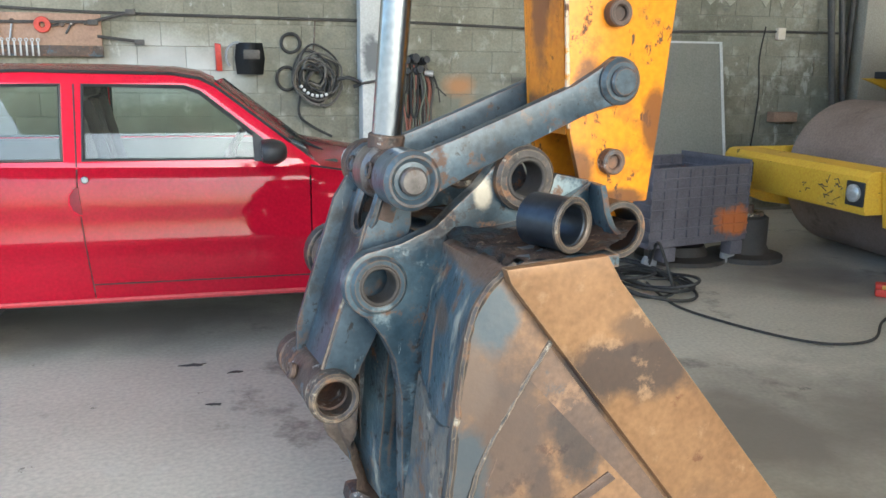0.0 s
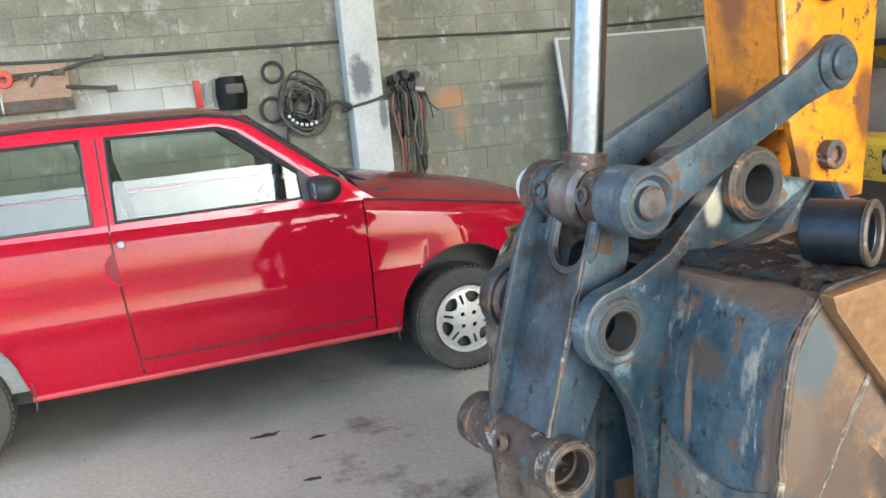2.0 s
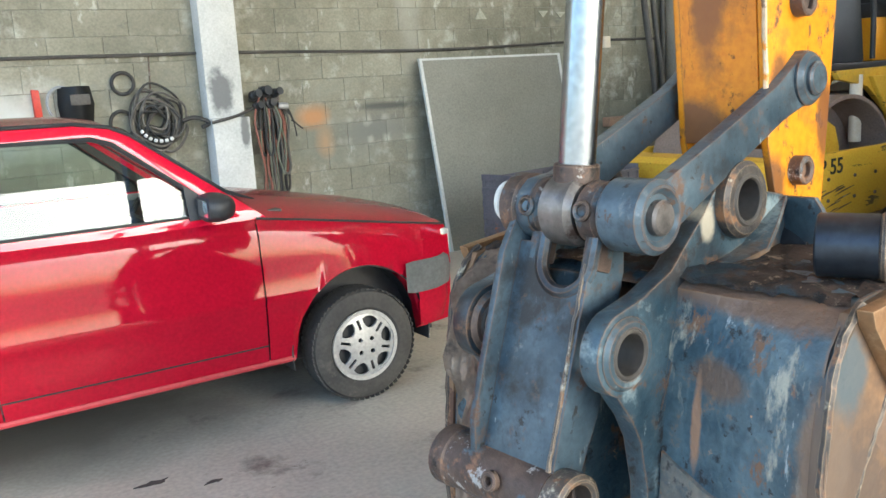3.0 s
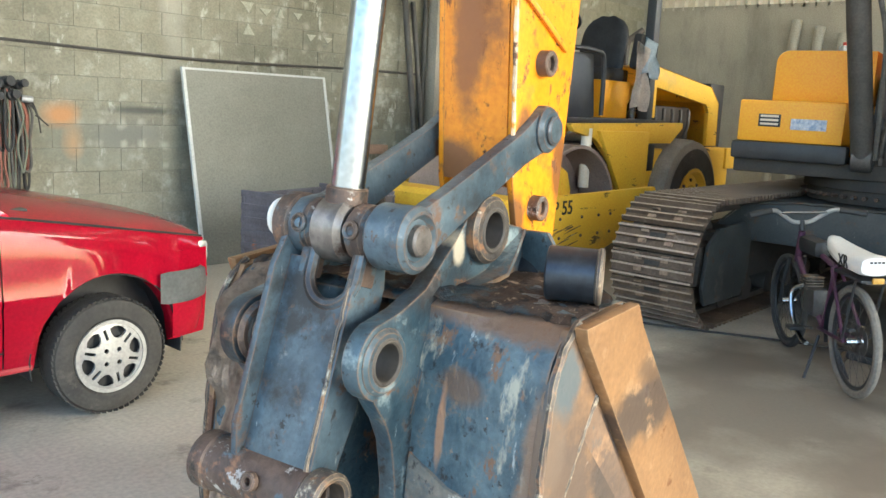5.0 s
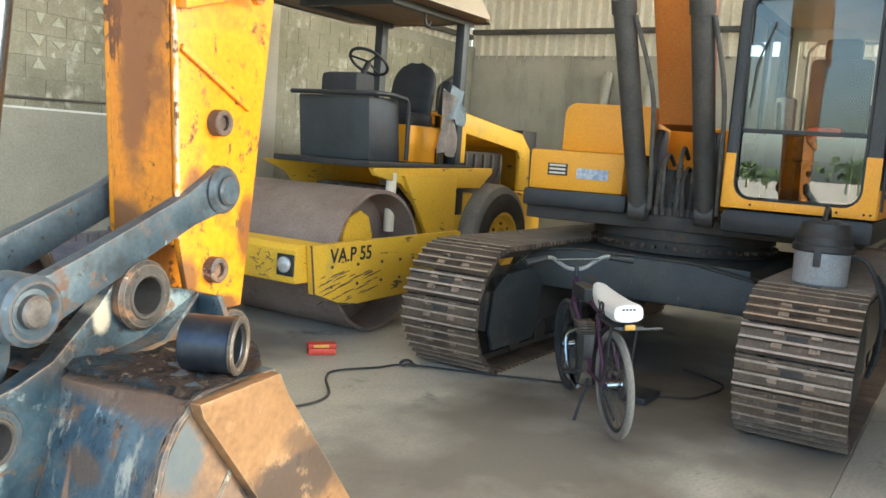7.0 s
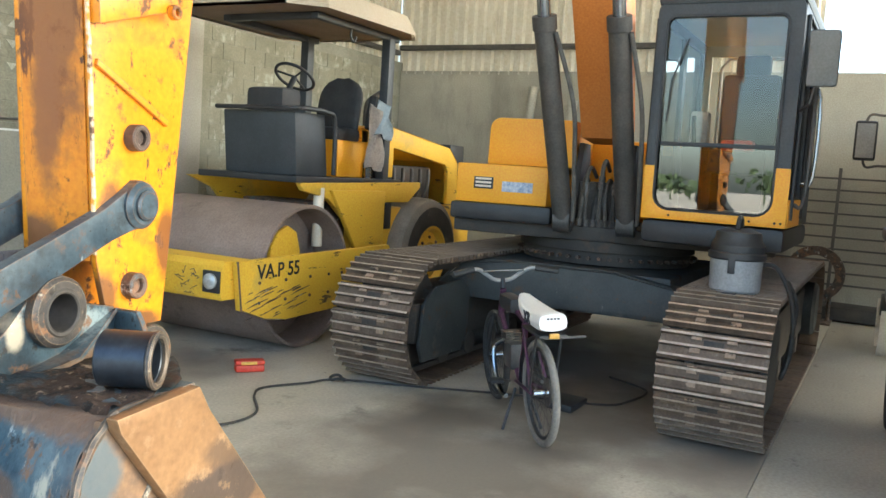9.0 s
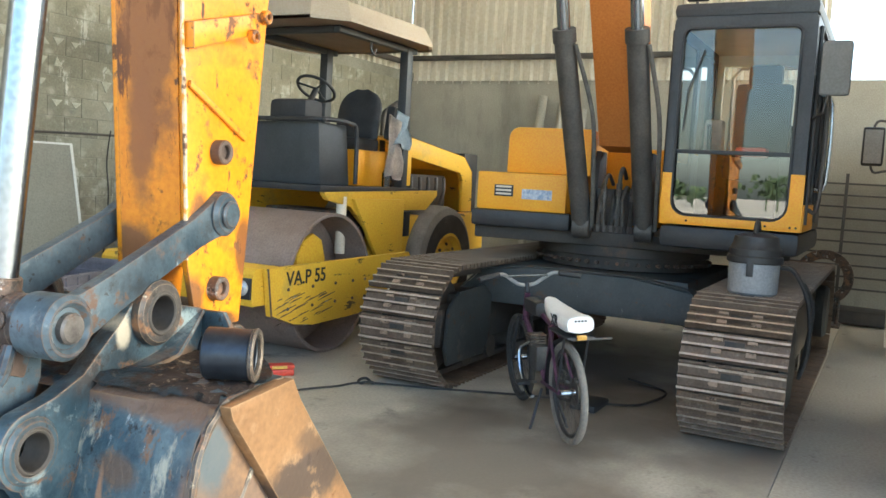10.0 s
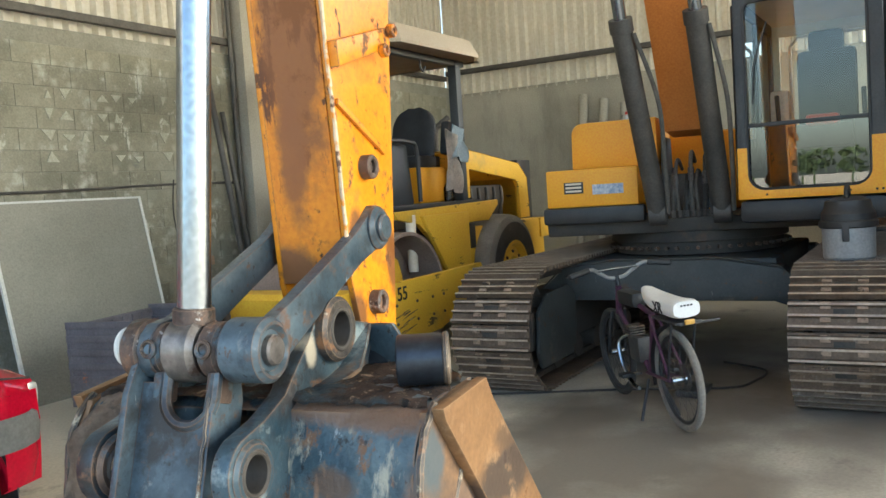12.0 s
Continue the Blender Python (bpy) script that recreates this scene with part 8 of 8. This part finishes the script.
# ---- things on and at the block wall ----
t = thing("fibre_board", "grey-green board with pale edges leaning on the block wall", "panel", (4.2, 7.5, 0))


def leaned(x, d, s):
    """Point on the leaning board: x, thickness d, length s up the slope."""
    return (x, 7.42 + s * 0.20 - d, s * 0.98)


b = prism([(3.325, 0.0), (4.970, 0.0), (4.970, 1.79), (3.325, 1.79)], [], 0.0, 0.02, 'y', shear=lambda v: leaned(v[0], v[1], v[2]))
part("board", b, "panel", t)
for x0_, x1_, s0, s1 in ((3.310, 3.340, 0, 1.80), (4.950, 4.980, 0, 1.80), (3.340, 4.950, 1.78, 1.80)):
    part("edge_strip", prism([(x0_, s0), (x1_, s0), (x1_, s1), (x0_, s1)], [], -0.004, 0.026, 'y', shear=lambda v: leaned(v[0], v[1], v[2])), "pillar", t, "pale edge strip")
t = thing("tool_board", "wooden tool board hung with spanners and pliers", "tool board", (-1.3, 7.88, 1.5))
part("board", B(-2.0, -0.87, 7.855, 7.885, 1.53, 1.88, 0.006), "wood", t)
part("lower_rail", B(-1.80, -0.86, 7.82, 7.855, 1.53, 1.62, 0.006), "brown", t)
rnd = random.Random(11)
for k in range(9):
    x = -1.72 + 0.045 * k
    t2 = thing("spanner", "steel spanner in a tool rail", "spanner", (x, 7.81, 1.52), "spanners on the board")
    part("shaft", B(x - 0.007, x + 0.007, 7.808, 7.816, 1.53, 1.65, 0.002), "rim", t2)
    part("jaw", ring((x, 7.807, 1.66), (x, 7.817, 1.66), 0.016, 0.008, 12, bev=0.001), "rim", t2)
for k, (x, z, L, an) in enumerate(((-1.66, 1.78, 0.16, 95), (-1.56, 1.74, 0.14, 80), (-1.24, 1.78, 0.14, 10), (-1.12, 1.76, 0.10, 60))):
    t2 = thing("hand_tool", "worn steel hand tool hung on the board", "tool", (x, 7.84, z), "tools on the board")
    part("handle", sweep([(x - L / 2 * math.cos(radians(an)), 7.838, z - L / 2 * math.sin(radians(an))), (x + L / 2 * math.cos(radians(an)), 7.838, z + L / 2 * math.sin(radians(an)))], 0.010, 6), "steel" if k > 1 else "rim", t2)
    part("head", cyl((x + L / 2 * math.cos(radians(an)), 7.826, z + L / 2 * math.sin(radians(an))), (x + L / 2 * math.cos(radians(an)), 7.85, z + L / 2 * math.sin(radians(an))), 0.022, 10), "brown", t2)
for (xa, za, xb, zb) in ((-1.0, 1.80, -0.62, 1.905), (-0.90, 1.70, -0.56, 1.66), (-1.75, 1.80, -0.92, 1.815)):
    t2 = thing("pipe_wrench", "black pipe wrench hung across the board", "wrench", (xa, 7.83, za), "wrenches on the board")
    part("handle", sweep([(xa, 7.832, za), (xb, 7.832, zb)], 0.013, 6), "steel", t2)
    part("jaw", B(xb - 0.05, xb + 0.03, 7.82, 7.845, zb - 0.025, zb + 0.02, 0.006), "steel", t2)
t2 = thing("tape_roll", "red roll of tape hung on the tool board", "tape", (-1.32, 7.84, 1.78))
part("roll", ring((-1.32, 7.815, 1.785), (-1.32, 7.853, 1.785), 0.065, 0.022, 24), "redplastic", t2)
t2 = thing("welding_mask", "black welding mask hung on the wall", "welding mask", (0.34, 7.8, 1.4))
b = bmesh.new()
b = loft([[(0.34 + 0.13 * s * (1 - 0.25 * abs(f - 0.5)), 7.70 + 0.13 * s * s + 0.05 * abs(f - 0.5), 1.40 + 0.27 * f) for s in np.linspace(-1, 1, 9)] for f in np.linspace(0, 1, 7)], caps=False)
bmesh.ops.solidify(b, geom=b.faces[:], thickness=0.008)
part("shell", b, "black", t2)
part("visor", B(0.28, 0.42, 7.685, 7.70, 1.53, 1.61, 0.006), "steel", t2)
part("headband", sweep([(0.24 + 0.10 * math.cos(a), 7.82, 1.55 + 0.12 * math.sin(a)) for a in np.linspace(0.5, 3.9, 14)], 0.012, 6), "vacgrey", t2)
part("red_tassel", disp(B(0.05, 0.10, 7.84, 7.88, 1.42, 1.66, 0.01), 0.02, 15), "redplastic", t2)
for cx_, cz_, r in ((0.70, 1.675, 0.082), (0.66, 1.365, 0.088)):
    t2 = thing("rubber_ring", "black rubber ring hung on the wall", "ring", (cx_, 7.86, cz_), "rings on the wall")
    part("ring", sweep([(cx_ + r * math.cos(a), 7.865, cz_ + r * math.sin(a) * (1 if cz_ > 1.5 else 1.15)) for a in np.linspace(0, 2 * math.pi, 30)[:-1]], 0.014, 8, closed=True), "hose", t2)
t2 = thing("hose_coil", "coil of black welding cable hung on the wall", "hose coil", (0.93, 7.82, 1.2))
rnd = random.Random(4)
for k in range(18):
    r, cx_, cz_ = rnd.uniform(0.10, 0.205), 0.93 + rnd.uniform(-0.06, 0.06), 1.39 + rnd.uniform(-0.09, 0.06)
    yy, sq, ph = 7.78 + 0.010 * (k % 9), rnd.uniform(0.75, 1.25), rnd.uniform(0, 3)
    part("turn", sweep([(cx_ + r * math.cos(a) * 0.92, yy + 0.02 * math.sin(2 * a + k), cz_ + r * math.sin(a) * sq + 0.02 * math.sin(3 * a + ph)) for a in np.linspace(0, 2 * math.pi, 34)[:-1]], rnd.uniform(0.007, 0.013), 7, closed=True), ("hose", "dusthose", "hose", "greyrubber")[k % 4], t2)
for k in range(7):
    a = radians(205 + 14 * k)
    part("tape_wrap", cyl((0.93 + 0.175 * math.cos(a), 7.765, 1.38 + 0.165 * math.sin(a)), (0.93 + 0.175 * math.cos(a + 0.15), 7.765, 1.38 + 0.165 * math.sin(a + 0.15)), 0.014, 8), "white", t2)
part("plug_end", sweep(curve([(1.10, 7.77, 1.36), (1.20, 7.76, 1.38), (1.30, 7.74, 1.33), (1.24, 7.74, 1.30)], 6), 0.017, 7), "hose", t2)
part("tail", sweep(curve([(0.78, 7.83, 1.25), (0.76, 7.84, 1.05), (0.86, 7.83, 0.95), (1.05, 7.80, 0.85)], 8), 0.012, 6), "hose", t2)
part("hanger", sweep([(0.92, 7.87, 1.87), (0.90, 7.86, 1.58)], 0.006, 5), "brown", t2)
t2 = thing("air_hose_bundle", "faded red and grey hoses hung in loops beside the pillar", "hoses", (1.86, 7.8, 0.8))
part("bracket", B(1.70, 1.94, 7.80, 7.90, 1.47, 1.51, 0.008), "steel", t2)
part("stem", sweep(curve([(1.68, 7.74, 1.42), (1.50, 7.66, 1.37), (1.30, 7.66, 1.33)], 6), 0.012, 8), "steel", t2)
part("nozzle", cyl((1.90, 7.74, 1.43), (1.98, 7.72, 1.42), 0.028, 12), "rim", t2)
for xa, za, r_, h_ in ((1.70, 1.52, 0.042, 0.10), (1.79, 1.545, 0.050, 0.09), (1.88, 1.53, 0.038, 0.11), (1.72, 1.43, 0.036, 0.08), (1.84, 1.45, 0.045, 0.07)):
    part("valve", disp(lathe([(0, 0), (r_, 0), (r_, h_ * 0.35), (r_ * 0.7, h_ * 0.5), (r_ * 0.8, h_), (0, h_)], (xa, 7.78, za), (0.25, -1.0, 0.2), 14), 0.005, 20), "black", t2)
rnd = random.Random(6)
for k in range(20):
    x = 1.70 + 0.0125 * k + rnd.uniform(-0.02, 0.02)
    w = rnd.uniform(0.03, 0.10)
    z1_ = rnd.choice((0.45, 0.5, 0.6, 0.7, 0.85, 1.02))
    yy = 7.76 + 0.018 * (k % 7)
    top = 1.44 + rnd.uniform(-0.02, 0.09)
    sway = rnd.uniform(-0.03, 0.03)
    pts = [(1.80 + (x - 1.80) * 0.6, yy, top), (x + sway, yy - 0.02, top - 0.2), (x - sway, yy - 0.01, z1_ + 0.22), (x + w * 0.15, yy, z1_ + 0.05), (x + w * 0.5, yy, z1_), (x + w * 0.9, yy, z1_ + 0.06), (x + w + sway, yy + 0.01, z1_ + 0.25), (x + w - sway, yy + 0.012, top - 0.15), (1.82 + (x - 1.80) * 0.6 + w * 0.3, yy, top + 0.01)]
    part("hose_loop", sweep(curve(pts, 5), rnd.uniform(0.007, 0.012), 6), ("redhose", "hose", "greenhose", "dusthose", "redhose", "hose")[k % 6], t2)
for x1, z1_, bow in ((2.12, 1.22, 0.10), (2.06, 1.16, 0.16), (2.02, 1.30, 0.05)):
    part("loose_wire", sweep(curve([(1.90, 7.78, 1.46), (1.98, 7.76, 1.44 - bow * 0.4), (2.03, 7.76, 1.30), (x1, 7.78, z1_)], 6), 0.006, 5), "hose", t2)
t2 = thing("socket_box", "grey wall socket box with a hanging wire", "socket", (5.72, 7.88, 1.8))
part("box", B(5.69, 5.78, 7.85, 7.905, 1.80, 1.92, 0.008), "canopy", t2)
part("wire", sweep(curve([(5.55, 7.87, 1.93), (5.50, 7.86, 1.6), (5.53, 7.86, 1.2), (5.48, 7.86, 0.6)], 8), 0.007, 5), "hose", t2)
t2 = thing("leaning_bar", "dark steel bar leaning on the wall", "bar", (6.3, 7.7, 0))
part("bar", cyl((6.42, 7.62, 0.0), (6.18, 7.86, 3.0), 0.035, 10), "steel", t2)
t2 = thing("leaning_bar", "dark steel bar leaning on the wall", "bar", (6.45, 7.7, 0))
part("bar", cyl((6.52, 7.60, 0.0), (6.36, 7.86, 2.7), 0.03, 10), "steel", t2)
t2 = thing("wood_block", "short length of brown timber fixed on the wall", "timber", (5.80, 7.85, 0.98))
part("timber", disp(B(5.68, 5.97, 7.78, 7.90, 0.96, 1.06, 0.008), 0.003, 9), "wood", t2)
# ---- at the far wall ----
t2 = thing("grille_gate", "stack of dark steel bars leaning on the far wall", "grille", (11.7, 1.0, 0))
for k in range(10):
    part("bar", B(11.66 + 0.014 * k, 11.70 + 0.014 * k, 0.25, 1.75, 0.45 + 0.155 * k, 0.475 + 0.155 * k, 0.005), "steel", t2)
for yy in (0.25, 1.0, 1.72):
    b = B(-0.02, 0.02, yy - 0.02, yy + 0.02, 0.0, 2.0)
    b.transform(Matrix.Translation((11.62, 0, 0)) @ Matrix.Rotation(radians(5), 4, 'Y'))
    part("upright", b, "steel", t2)
t2 = thing("steel_hoop", "rusty orange-brown steel ring standing by the far wall", "ring", (11.2, 1.15, 0))
part("hoop", ring((11.2, 1.15, 0.62), (11.28, 1.15, 0.62), 0.36, 0.24, 36), "brown", t2)
part("leg", cyl((11.24, 0.95, 0.0), (11.24, 0.95, 0.4), 0.025, 8), "brown", t2)
part("leg", cyl((11.24, 1.35, 0.0), (11.24, 1.35, 0.4), 0.025, 8), "brown", t2)
part("foot", B(11.0, 11.45, 0.9, 1.4, 0.0, 0.03, 0.006), "brown", t2)
t2 = thing("scrap_heap", "low heap of dark scrap at the far wall", "scrap", (11.6, 0.9, 0))
part("scrap_lump", disp(B(11.4, 11.88, 0.2, 1.8, 0.0, 0.22, 0.06), 0.06, 5), "darkgrease", t2)
for k in range(3):
    t2 = thing("leaning_tube", "grey tube leaning on the far wall", "tube", (11.6, 5.6 - 0.35 * k, 0), "tubes at the far wall")
    part("tube", cyl((11.55, 5.6 - 0.35 * k, 0.0), (11.84, 5.45 - 0.33 * k, 3.0 - 0.1 * k), 0.07, 16), "plaster", t2)


# ---- blocks of the north wall, nearest stretch as pieces ----
def block_mesh(name, w):
    b = B(-w / 2 + 0.002, w / 2 - 0.002, -0.003, 0.004, 0.002, 0.198)
    bmesh.ops.bevel(b, geom=[e for e in b.edges if all(v.co.y < 0 for v in e.verts)], offset=0.003, segments=1, affect='EDGES')
    me = bpy.data.meshes.new(name)
    b.to_mesh(me)
    b.free()
    me.materials.append(M["block"])
    return me


place()
full = block_mesh("block", 0.40)
rnd = random.Random(21)
count = 0
rest = bmesh.new()
for row in range(16):
    z = 0.03 + 0.2 * row
    off = 0.2 * (row % 2)
    k = 0
    x = -4.0 + off
    while x < 11.9:
        xc = x + 0.2
        picked = -1.9 < xc < 6.2 and z > 0.45 and not (1.3 < xc < 1.6) and count < 300
        if picked:
            o = new("block", full)
            o.parent = wall_n
            o.matrix_basis = Matrix.Translation((xc, 7.908 - rnd.uniform(0, 0.004), z)) @ Matrix.Rotation(rnd.uniform(-0.004, 0.004), 4, 'Y')
            count += 1
        elif xc < 11.75:
            B(xc - 0.196, xc + 0.196, 7.904, 7.912, z + 0.004, z + 0.196, 0, rest)
        x += 0.4
part("blockwork", rest, "block", wall_n, smooth=0, kind="stuff")
